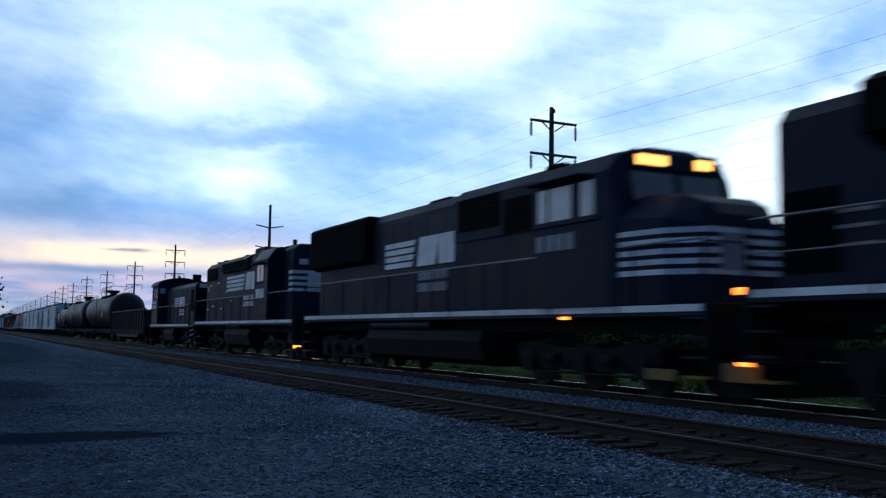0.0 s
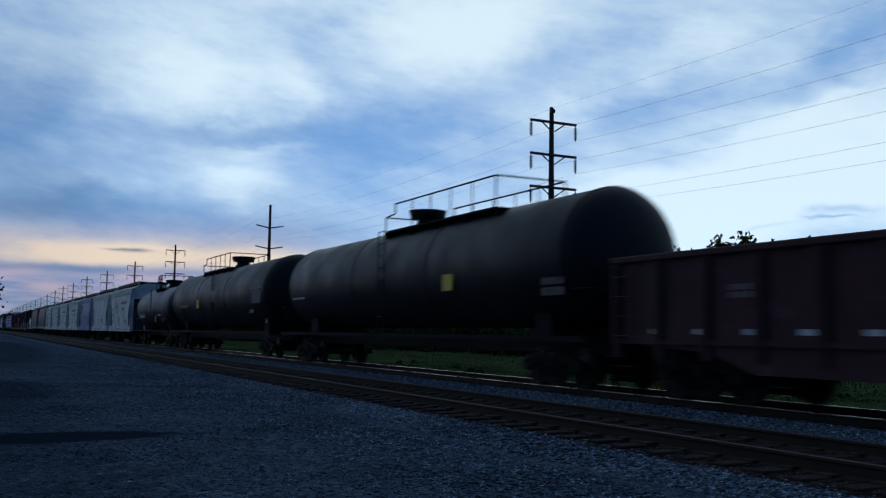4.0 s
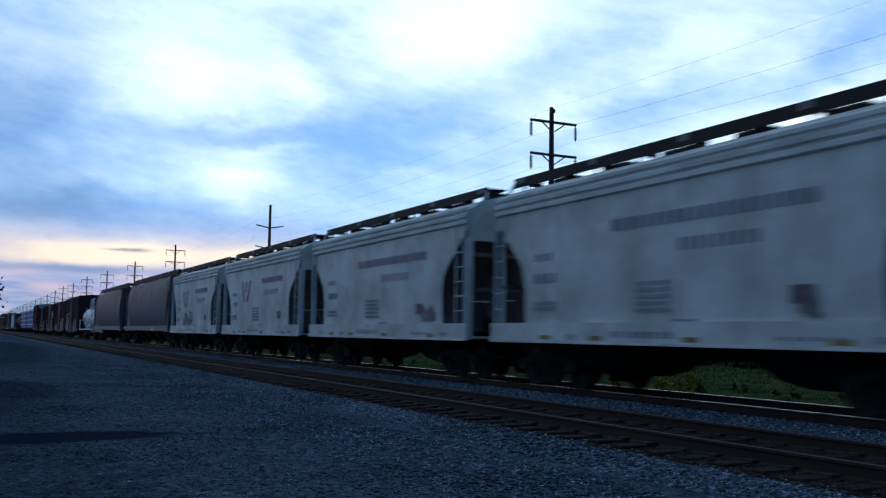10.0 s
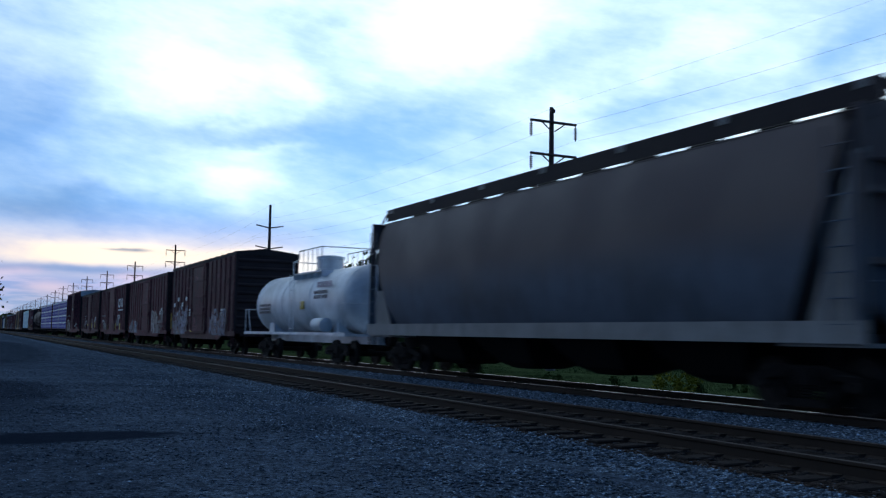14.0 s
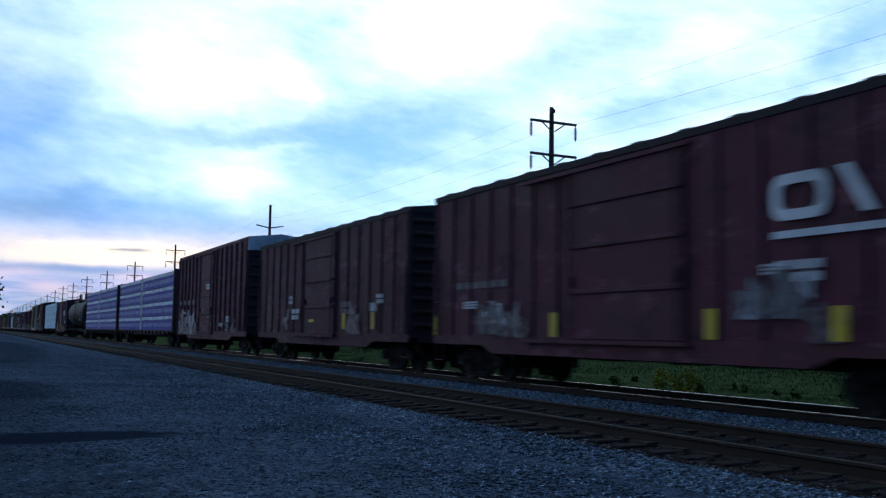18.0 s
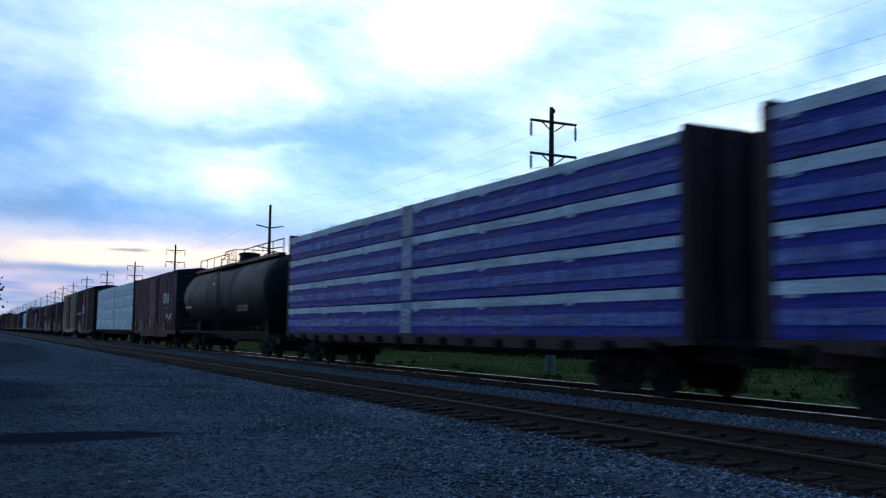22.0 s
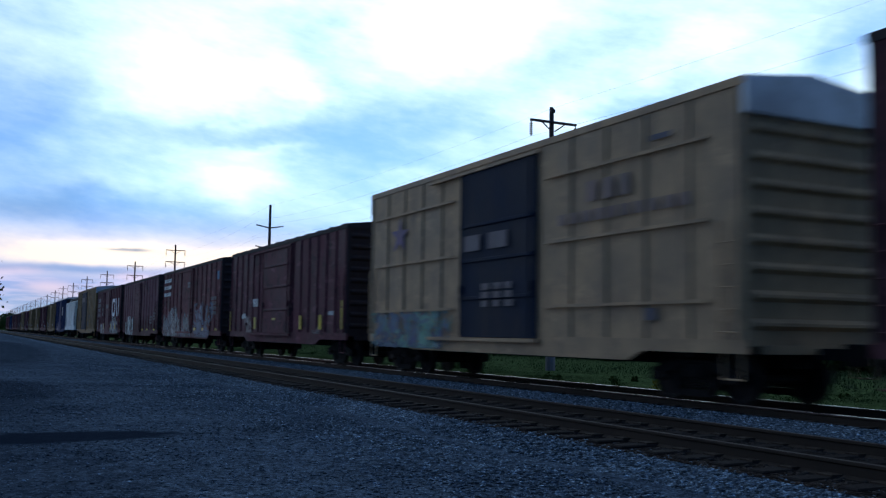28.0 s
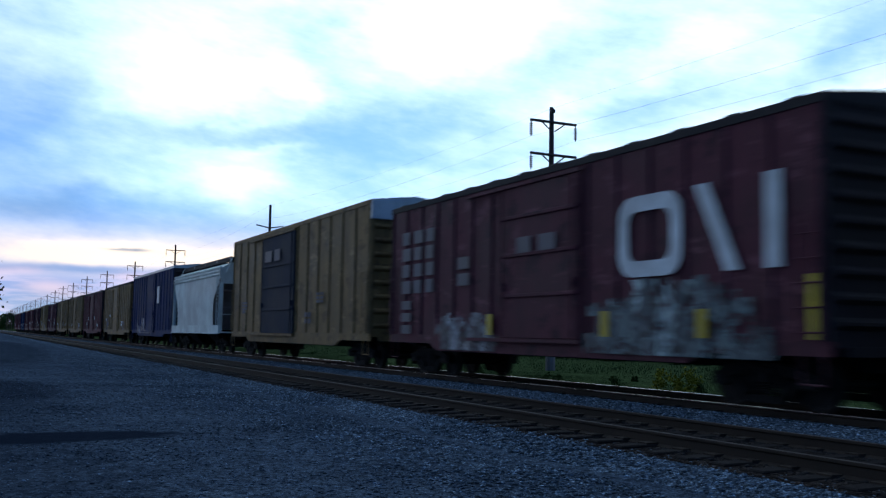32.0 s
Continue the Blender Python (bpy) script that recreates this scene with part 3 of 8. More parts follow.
M_WRAPPALE = printed("wrap_pale_blue", (0.15, 0.24, 0.60), (0.07, 0.115, 0.42))
M_WRAPBAND = paint("wrap_band_white", (0.58, 0.74, 0.88), 0.5, stain=(0.22, 0.30, 0.42), stain_amount=0.4, wrinkle=1.0, spec=0.3)
M_WRAPWHITE = paint("wrap_white", (0.62, 0.93, 0.99), 0.45, stain=(0.36, 0.56, 0.66), stain_amount=0.4, wrinkle=1.0)
M_TANKDULL = paint("tank_dull_black", (0.020, 0.021, 0.023), 0.65, stain=(0.03, 0.028, 0.028), stain_amount=0.4, bump=0.05, spec=0.18)
M_RUSTDECK = paint("rusty_frame", (0.065, 0.038, 0.040), 0.75, spec=0.2)
G_BLUE = bands("spray_blue_white", [(0.028, 0.035, 0.065), (0.045, 0.095, 0.21), (0.035, 0.05, 0.09), (0.075, 0.14, 0.26), (0.19, 0.25, 0.35)], 1.7)
G_PALE = bands("spray_pale", [(0.050, 0.045, 0.054), (0.12, 0.125, 0.15), (0.075, 0.07, 0.082), (0.20, 0.215, 0.25), (0.42, 0.45, 0.49)], 1.9)
G_MURK = bands("spray_murky", [(0.055, 0.045, 0.05), (0.11, 0.13, 0.13), (0.06, 0.12, 0.18), (0.14, 0.16, 0.155), (0.32, 0.40, 0.42)], 1.7)
G_TEAL = bands("spray_teal", [(0.015, 0.05, 0.15), (0.05, 0.20, 0.14), (0.02, 0.08, 0.19), (0.08, 0.28, 0.19), (0.20, 0.44, 0.33)], 1.8)
G_MINT = bands("spray_mint", [(0.030, 0.040, 0.050), (0.13, 0.19, 0.20), (0.05, 0.068, 0.08), (0.32, 0.42, 0.43), (0.68, 0.78, 0.77)], 1.6)
M_FAINT = paint("faint_stencil", (0.165, 0.135, 0.142), 0.65)

TRAIN = []      # every rail vehicle with the x of its middle at the start


def join_train(car, x):
    car.matrix_basis = pose(x, TRACK, 0)
    TRAIN.append((car, x))
    return car


# ---------------------------------------------------------------- box cars
def boxcar(rear, front, label, paint_m, eave=4.68, floor=0.98, roof_m=None, door_at=0.51, door_w=3.2, door_m=None, ribs=16, rib_w=0.11,
           end_ribs=9, sill_m=None, skirt=0.68, horizontal=(), doors=1, roof_waves=True, cap=False, end_m=None, rib_d=0.05):
    car = thing("boxcar", label, "boxcar", "freight cars of the train")
    a, hw = (front - rear) / 2, 1.48
    # tan cars keep their own paint; other ends get the shade-darkened colour
    end_m = end_m or (paint_m if paint_m in (M_TAN, M_TAN2) else M_DARKEND)
    roof_m, door_m = roof_m or M_DARKROOF, door_m or paint_m
    # body shell
    bm = B()
    box(bm, -a + 0.06, a - 0.06, -hw, hw, floor, eave - 0.12, 0.02)
    part("body", bm, paint_m, car)
    # side sill that deepens between the trucks
    for s in (-1, 1):
        bm = B()
        q = a - 3.1
        plate(bm, [(-a, floor + 0.1), (-a, 0.86), (-q - 0.5, 0.86), (-q, skirt), (q, skirt), (q + 0.5, 0.86), (a, 0.86), (a, floor + 0.1)], s * (hw + 0.012), s * (hw - 0.05))
        part("side_sill", bm, sill_m or paint_m, car)
    bm = B()
    box(bm, -a + 0.3, a - 0.3, -0.35, 0.35, 0.62, floor - 0.01)
    for k in range(7):
        x = -a + 1.5 + k * (2 * a - 3) / 6
        box(bm, x - 0.05, x + 0.05, -hw + 0.06, hw - 0.06, 0.78, floor - 0.01)
    part("underframe", bm, M_BLACK, car)
    # roof: a shallow ridge with raised seams that show as a wavy edge
    bm = B()
    o = hw + 0.03
    slab(bm, [(-o, eave - 0.16), (-o, eave - 0.02), (0, eave + 0.16), (o, eave - 0.02), (o, eave - 0.16)], -a, a)
    part("roof", bm, roof_m, car)
    if roof_waves:
        n = int(2 * a / 1.25)
        rm = shared("roof_rib|%.2f %s" % (eave, roof_m.name), lambda: slab(B(), [(-o + 0.02, -0.03), (-o + 0.08, 0.035), (0, 0.21), (o - 0.08, 0.035), (o - 0.02, -0.03), (0, 0.14)], -0.16, 0.16), roof_m)
        for k in range(n):
            part("roof_rib", rm, roof_m, car, at=(-a + (k + 0.5) * 2 * a / n, 0, eave))
    # side ribs, left out where the doors are
    dx = -a + 2 * a * door_at
    half = door_w / 2
    rk = "rib|%.2f %.2f %.2f %.2f %s" % (eave, floor, rib_w, rib_d, paint_m.name)

    def rib_mesh():
        b2 = B()
        d = rib_d
        loft(b2, [[(-rib_w / 2, 0, z), (-rib_w / 2 + 0.035, -d, z), (rib_w / 2 - 0.035, -d, z), (rib_w / 2, 0, z)] for z in (floor + 0.11, eave - 0.17)])
        return b2
    xs = [-a + 0.14 + k * (2 * a - 0.28) / ribs for k in range(ribs + 1)]
    for x in xs:
        if abs(x - dx) < half + 0.05:
            continue
        for s in (-1, 1):
            r = part("side_rib", shared(rk, rib_mesh, paint_m), paint_m, car, at=(x, s * hw, 0))
            if s > 0:
                r.rotation_euler = (0, 0, math.pi)
    # doors with their stiffeners, tracks and locking bars
    for s in (-1, 1):
        n = doors
        for k in range(n):
            w = door_w / n
            bm = B()
            x0 = dx - half + k * w
            y = s * (hw + 0.075)
            box(bm, x0 + 0.02, x0 + w - 0.02, min(y, y - s * 0.05), max(y, y - s * 0.05), floor + 0.06, eave - 0.3, 0.01)
            d = part("door", bm, door_m, car)
            for z in (floor + 0.95, floor + 1.85, floor + 2.7):
                bm = B()
                box(bm, x0 + 0.06, x0 + w - 0.06, min(y, y + s * 0.045), max(y, y + s * 0.045), z, z + 0.085, 0.012)
                part("stiffener", bm, door_m, d)
            for q in (0.18, w - 0.2):
                bm = B()
                rod(bm, (x0 + q, y + s * 0.06, floor + 0.1), (x0 + q, y + s * 0.06, eave - 0.35), 0.022)
                box(bm, x0 + q - 0.05, x0 + q + 0.05, min(y, y + s * 0.09), max(y, y + s * 0.09), floor + 1.1, floor + 1.3)
                part("locking_bar", bm, door_m, d)
        bm = B()
        y = s * (hw + 0.05)
        box(bm, dx - half * 1.95, dx + half * 1.05, min(y, y + s * 0.09), max(y, y + s * 0.09), floor - 0.03, floor + 0.05)
        part("door_track", bm, sill_m or paint_m, car)
        bm = B()
        box(bm, dx - half * 1.95, dx + half * 1.05, min(y, y + s * 0.08), max(y, y + s * 0.08), eave - 0.3, eave - 0.22)
        part("door_rail", bm, paint_m, car)
        for (x0, x1, z) in horizontal:
            bm = B()
            y2 = s * (hw + 0.05)
            box(bm, x0, x1, min(y2, y2 + s * 0.05), max(y2, y2 + s * 0.05), z, z + 0.06)
            part("side_rail", bm, paint_m, car)
    # corrugated ends
    em = shared("end_rib|%.2f %s" % (hw, end_m.name), lambda: loft(B(), [[(0, y, -0.10), (0.09, y * 0.985, -0.025), (0.09, y * 0.985, 0.025), (0, y, 0.10)] for y in (-hw + 0.1, hw - 0.1)]), end_m)
    for s in (-1, 1):
        bm = B()
        box(bm, min(s * (a - 0.09), s * (a - 0.052)), max(s * (a - 0.09), s * (a - 0.052)), -hw + 0.01, hw - 0.01, floor + 0.01, eave - 0.14)
        part("end_sheet", bm, end_m, car, "grimy corrugated end")
        for k in range(end_ribs):
            z = floor + 0.35 + k * (eave - floor - 0.75) / max(1, end_ribs - 1)
            r = part("end_rib", em, end_m, car, at=(s * (a - 0.06), 0, z))
            if s < 0:
                r.rotation_euler = (0, 0, math.pi)
        for y in (-hw + 0.04, hw - 0.04):
            bm = B()
            box(bm, s * (a - 0.07) - 0.05, s * (a - 0.07) + 0.06, y - 0.05, y + 0.05, floor, eave - 0.1, 0.012)
            part("corner_post", bm, end_m, car)
        if cap:
            bm = B()
            xc = s * (a - 0.02)
            slab(bm, [(-hw - 0.02, eave - 0.62), (-hw - 0.02, eave - 0.03), (0, eave + 0.15), (hw + 0.02, eave - 0.03), (hw + 0.02, eave - 0.62)], xc - 0.05, xc + 0.07)
            part("end_cap", bm, M_GALV, car, "pale galvanised upper end panel")
        bm = B()
        box(bm, min(s * (a - 0.05), s * (a + 0.12)), max(s * (a - 0.05), s * (a + 0.12)), -1.2, 1.2, 0.86, floor + 0.02)
        part("end_sill", bm, end_m, car)
    # ladders, steps and brake wheel
    for x, s in ((a - 0.56, -1), (-a + 0.14, -1), (a - 0.14, 1), (-a + 0.56, 1)):
        ladder(car, x, s * (hw + 0.03), floor + 0.1, 1.9, paint_m, s)
        bm = B()
        xx = x if s < 0 else x - 0.42
        tube(bm, [(xx, s * hw, floor), (xx, s * hw, 0.45), (xx + 0.42, s * hw, 0.45), (xx + 0.42, s * hw, floor)], 0.018)
        part("sill_step", bm, paint_m, car)
    bm = B()
    n = 14
    for k in range(n):
        p, q = k * math.tau / n, (k + 1) * math.tau / n
        rod(bm, (0, 0.28 * math.cos(p), 0.28 * math.sin(p)), (0, 0.28 * math.cos(q), 0.28 * math.sin(q)), 0.018, 5)
    for k in range(3):
        p = k * math.tau / 3
        rod(bm, (0, 0, 0), (0, 0.28 * math.cos(p), 0.28 * math.sin(p)), 0.014, 5)
    part("brake_wheel", bm, M_IRON, car, at=(-a - 0.12, 0.6, floor + 1.7))
    truck(car, a - 1.75)
    truck(car, -a + 1.75)
    couplers(car, a, 0.95)
    return join_train(car, (rear + front) / 2), a, hw


# ---------------------------------------------------------------- covered hoppers
def hopper(rear, front, label, paint_m, sill_m=None, bays=2, top=4.15, peak=4.58, board=4.70, curved=False, hw=1.58, bite=1.45):
    car = thing("covered_hopper", label, "hopper car", "freight cars of the train")
    a = (front - rear) / 2
    sill_m = sill_m or paint_m
    # the body narrows at both ends over the slope sheets
    prof = [(1.18, bite * 0.97), (1.6, bite), (2.1, bite), (2.55, bite * 0.93), (2.75, bite * 0.82), (3.1, bite * 0.55), (3.45, bite * 0.26), (3.70, 0.14), (top, 0.10)]
    if curved:
        prof = [(1.26, bite * 1.08), (1.6, bite * 0.95), (2.0, bite * 0.80), (2.6, bite * 0.60), (3.2, bite * 0.44), (3.7, bite * 0.34), (4.1, bite * 0.32), (top, 0.62)]

    def wide(z):
        if curved:
            return hw * math.sqrt(max(0.02, 1 - ((z - 2.75) / 2.75) ** 2)) if z > 2.75 else hw * (1 - 0.20 * ((2.75 - z) / 1.6) ** 2)
        return hw - 0.03 * abs(z - 2.6)
    bm = B()
    rings = []
    for z, cut in prof:
        y = wide(z)
        x = a - cut
        rings.append([(-x, -y, z), (-x / 3, -y, z), (x / 3, -y, z), (x, -y, z), (x, y, z), (x / 3, y, z), (-x / 3, y, z), (-x, y, z)])
    loft(bm, rings)
    bmesh.ops.recalc_face_normals(bm, faces=bm.faces)
    # faces turned towards the ends take the shade-darkened colour
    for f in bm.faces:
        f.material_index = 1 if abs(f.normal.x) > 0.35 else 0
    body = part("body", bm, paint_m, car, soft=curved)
    body.data.materials.append(M_SHADED_GRIME)
    # roof with its stepped eaves
    x = a - 0.1
    if not curved:
        for k, (z, y) in enumerate(((top - 0.36, hw - 0.02), (top - 0.2, hw - 0.03), (top - 0.04, hw - 0.05))):
            bm = B()
            for s in (-1, 1):
                loft(bm, [[(q, s * y, z), (q, s * (y + 0.045), z + 0.03), (q, s * (y + 0.045), z + 0.10), (q, s * (y - 0.03), z + 0.14)] for q in (-x, x)])
            part("eave_band", bm, paint_m, car)
    bm = B()
    yt = wide(top)
    slab(bm, [(-yt - 0.02, top - 0.02), (-yt * 0.72, top + (peak - top) * 0.6), (-0.5, peak), (0.5, peak), (yt * 0.72, top + (peak - top) * 0.6), (yt + 0.02, top - 0.02)], -x, x)
    part("roof", bm, paint_m, car)
    # roof hatches and running boards
    for k in range(6 if bays == 2 else 10):
        n = 6 if bays == 2 else 10
        q = -x + (k + 0.5) * 2 * x / n
        bm = B()
        box(bm, q - 0.45, q + 0.45, -0.38, 0.38, peak, peak + 0.14, 0.03)
        part("roof_hatch", bm, M_DARKROOF, car)
    for s in (-1, 1):
        bm = B()
        y0, y1 = sorted((s * 0.50, s * 1.0))
        ye, yi, deep = s * 1.04, s * 0.50, 0.30 if curved else 0.17
        slab(bm, [(ye, board - deep), (ye, board + 0.05), (ye - s * 0.03, board + 0.05), (ye - s * 0.03, board + 0.02), (yi, board + 0.02), (yi, board - 0.02), (ye - s * 0.03, board - 0.02), (ye - s * 0.03, board - deep)], -a + 0.05, a - 0.05)
        rb = part("running_board", bm, M_DARKROOF, car, "dark steel grating")
        n = 9 if bays == 2 else 13
        for k in range(n):
            q = -a + 0.4 + k * (2 * a - 0.8) / (n - 1)
            bm = B()
            box(bm, q - 0.04, q + 0.04, y0, y1, board - 0.12, board - 0.031)
            rod(bm, (q, s * 0.95, board - 0.1), (q, s * 0.95, top + 0.1), 0.03)
            part("bracket", bm, M_DARKROOF, rb)
            if k % 2 == 0:
                bm = B()
                box(bm, q - 0.10, q + 0.10, min(s * 1.041, s * 1.055), max(s * 1.041, s * 1.055), board - 0.08, board + 0.04)
                part("bracket_plate", bm, M_HOPSILL, rb)
        for e in (-1, 1):
            bm = B()
            tube(bm, [(e * (a - 0.35), s * 1.0, board), (e * (a - 0.1), s * 1.02, board - 0.03), (e * (a + 0.02), s * 1.1, board - 0.25), (e * (a - 0.02), s * 1.3, top - 0.2)], 0.03)
            part("grab_rail", bm, paint_m, car)
    # side sills
    for s in (-1, 1):
        bm = B()
        zb = 1.05 if curved else 0.97
        zt = zb + (0.32 if curved else 0.40)
        plate(bm, [(-a, zb), (a, zb), (a, zt), (-a, zt)], s * (hw + 0.02), s * (hw - 0.06))
        part("side_sill", bm, sill_m, car)
        if not curved:
            bm = B()
            box(bm, -a + 0.02, a - 0.02, min(s * (hw + 0.021), s * (hw + 0.075)), max(s * (hw + 0.021), s * (hw + 0.075)), zb - 0.02, zb + 0.03)
            part("sill_flange", bm, sill_m, car)
        if curved:
            for e, out in ((-1, ((0.30, zb + 0.3), (1.55, zb + 0.3), (0.85, 2.35), (0.40, 2.35))), (1, ((0.06, zb + 0.3), (1.05, zb + 0.3), (0.24, 3.75), (0.06, 3.75)))):
                bm = B()
                plate(bm, [(e * (a - q), z) for q, z in out], s * (hw - 0.10), s * (hw - 0.16))
                part("end_side_panel", bm, sill_m, car)
    bm = B()
    box(bm, -a + 0.1, a - 0.1, -0.3, 0.3, 0.7, 1.0)
    part("centre_sill", bm, M_BLACK, car)
    for e in (-1, 1):
        bm = B()
        x0, x1 = sorted((e * (a - 1.6), e * a))
        box(bm, x0, x1, -hw + 0.06, hw - 0.06, 1.0, 1.06)
        part("end_platform", bm, sill_m, car)
        # end frame: posts, a panel at the top and slanting braces
        bm = B()
        xe = e * (a - 0.12)
        box(bm, xe - 0.03, xe + 0.03, -hw + 0.05, hw - 0.05, top - 0.75, top + 0.02)
        part("end_panel", bm, paint_m, car)
        for y in (-hw + 0.1, -0.55, 0.55, hw - 0.1):
            bm = B()
            wp = 0.08 if abs(y) > 1 else 0.05
            box(bm, xe - 0.06, xe + 0.06, y - wp, y + wp, 1.06, top - 0.7, 0.015)
            part("end_post", bm, paint_m, car)
        if curved:
            bm = B()
            xs = xe - e * 0.10
            slab(bm, [(-hw + 0.2, 1.75), (-0.7, 1.25), (0.7, 1.25), (hw - 0.2, 1.75), (hw - 0.2, top - 0.72), (-hw + 0.2, top - 0.72)], xs - 0.02, xs + 0.02)
            part("end_sheet", bm, paint_m, car)
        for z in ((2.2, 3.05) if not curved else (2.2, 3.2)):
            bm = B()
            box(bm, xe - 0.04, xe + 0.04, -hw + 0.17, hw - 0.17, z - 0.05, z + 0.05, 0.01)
            part("end_girt", bm, M_SHADED_GRIME, car)
        for s in (-1, 1):
            # end handrails and the steps under the corner
            bm = B()
            tube(bm, [(e * (a - 0.02), s * (hw - 0.55), 1.9), (e * (a + 0.06), s * (hw - 0.55), 1.9), (e * (a + 0.06), s * (hw - 0.1), 1.9), (e * (a - 0.02), s * (hw - 0.1), 1.9)], 0.016)
            part("grab_iron", bm, paint_m, car)
            bm = B()
            x0 = e * (a - 0.55)
            tube(bm, [(x0, s * (hw - 0.02), 1.0), (x0, s * (hw - 0.02), 0.6), (e * (a - 0.1), s * (hw - 0.02), 0.6), (e * (a - 0.1), s * (hw - 0.02), 1.0)], 0.018)
            part("sill_step", bm, M_IRON, car)
        # plate added to close the view of the sky through the recess
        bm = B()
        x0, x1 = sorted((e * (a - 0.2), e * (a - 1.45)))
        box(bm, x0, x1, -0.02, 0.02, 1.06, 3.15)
        part("centre_web", bm, M_SHADED_GRIME, car)
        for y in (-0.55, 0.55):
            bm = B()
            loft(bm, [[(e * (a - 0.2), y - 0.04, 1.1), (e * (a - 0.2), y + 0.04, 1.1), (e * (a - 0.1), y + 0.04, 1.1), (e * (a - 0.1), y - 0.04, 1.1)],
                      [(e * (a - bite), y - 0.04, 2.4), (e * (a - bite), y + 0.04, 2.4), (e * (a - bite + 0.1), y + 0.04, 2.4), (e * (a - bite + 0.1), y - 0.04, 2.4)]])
            part("end_brace", bm, M_SHADED_GRIME, car)
        for s in (-1, 1):
            x = e * (a - 0.62) if e > 0 else -a + 0.16
            if s > 0:
                x += 0.42
            ladder(car, x, s * (hw - 0.05), 1.2, top - 1.45, paint_m, s)
        bm = B()
        rod(bm, (e * (a - 1.0), -0.5, 1.35), (e * (a - 1.0), 0.6, 1.35), 0.16, 10)
        part("air_reservoir", bm, M_IRON, car)
    # discharge bays under the body
    for k in range(bays):
        q = (k - (bays - 1) / 2) * (2 * a - 6.0) / max(1, bays - 1 if bays > 1 else 1) * 0.85
        bm = B()
        loft(bm, [[(q - 1.3, -1.35, 1.17), (q + 1.3, -1.35, 1.17), (q + 1.3, 1.35, 1.17), (q - 1.3, 1.35, 1.17)],
                  [(q - 0.8, -0.7, 0.46), (q + 0.8, -0.7, 0.46), (q + 0.8, 0.7, 0.46), (q - 0.8, 0.7, 0.46)],
                  [(q - 0.35, -0.5, 0.32), (q + 0.35, -0.5, 0.32), (q + 0.35, 0.5, 0.32), (q - 0.35, 0.5, 0.32)]])
        part("discharge_bay", bm, M_BLACK, car)
    truck(car, a - 1.55)
    truck(car, -a + 1.55)
    couplers(car, a, 0.45)
    return join_train(car, (rear + front) / 2), a, hw


# ---------------------------------------------------------------- tank cars
def tank_car(rear, front, label, paint_m, radius=1.5, mid=2.75, dome_at=0.5, deck_half=2.6, rail_top=0.85, sill_m=None, full_rail=False,
             head_m=None, ahead=None, tall_dome=False):
    car = thing("tank_car", label, "tank car", "freight cars of the train")
    a = (front - rear) / 2
    n = 40
    bm = B()
    ring = lambda x, r: [(x, r * math.sin(k * math.tau / n), mid + r * math.cos(k * math.tau / n)) for k in range(n)]
    hd = 0.62
    heads = [(0.0, 0.06), (0.06, 0.45), (0.16, 0.70), (0.30, 0.86), (0.46, 0.96), (hd, 1.0)]
    xs = [(-a + h, r * radius) for h, r in heads]
    for k in range(1, 8):
        xs.append((-a + hd + k * (2 * a - 2 * hd) / 8, radius))
    xs += [(a - h, r * radius) for h, r in reversed(heads)]
    loft(bm, [ring(x, r) for x, r in xs])
    shell = part("tank_shell", bm, paint_m, car, soft=True)
    for x in (-a + hd + 0.02, a - hd - 0.02, -a + 0.36 * 2 * a, -a + 0.64 * 2 * a):
        bm = B()
        loft(bm, [ring(x - 0.04, radius + 0.002), ring(x - 0.03, radius + 0.016), ring(x + 0.03, radius + 0.016), ring(x + 0.04, radius + 0.002)], cap=False)
        part("weld_band", bm, paint_m, shell, soft=True)
    # saddles, sill and side walk
    sill_m = sill_m or M_BLACK
    bm = B()
    box(bm, -a - 0.25, a + 0.25, -0.28, 0.28, 0.72, 1.12)
    part("centre_sill", bm, sill_m, car)
    for e in (-1, 1):
        bm = B()
        x = e * (a - 2.1)
        loft(bm, [[(x - 0.4, y, 1.05), (x + 0.4, y, 1.05), (x + 0.3, y, z), (x - 0.3, y, z)] for y, z in ((-0.95, 1.6), (-0.6, 1.40), (0, 1.25), (0.6, 1.40), (0.95, 1.6))])
        part("saddle", bm, sill_m, car)
        bm = B()
        box(bm, min(e * (a - 0.7), e * (a + 0.35)), max(e * (a - 0.7), e * (a + 0.35)), -1.5, 1.5, 0.98, 1.06)
        part("end_platform", bm, sill_m, car)
        for s in (-1, 1):
            bm = B()
            tube(bm, [(e * (a + 0.3), s * 1.46, 1.06), (e * (a + 0.3), s * 1.46, 2.05), (e * (a - 0.15), s * 1.46, 2.05), (e * (a - 0.55), s * 1.46, 1.06)], 0.022)
            part("corner_rail", bm, sill_m, car)
        bm = B()
        tube(bm, [(e * (a + 0.3), -1.46, 2.05), (e * (a + 0.3), 1.46, 2.05)], 0.022)
        part("end_rail", bm, sill_m, car)
    for s in (-1, 1):
        bm = B()
        box(bm, -a - 0.3, a + 0.3, min(s * 1.44, s * 1.50), max(s * 1.44, s * 1.50), 1.0, 1.1)
        part("side_rail", bm, sill_m, car)
    # dome housing and the platform round it
    top = mid + radius
    dx = -a + 2 * a * dome_at
    bm = B()
    m = 16
    prof = [(0.0, 0.40), (0.14, 0.40), (0.17, 0.33), (0.30, 0.33), (0.33, 0.52), (0.55, 0.58), (0.57, 0.58), (0.60, 0.30)]
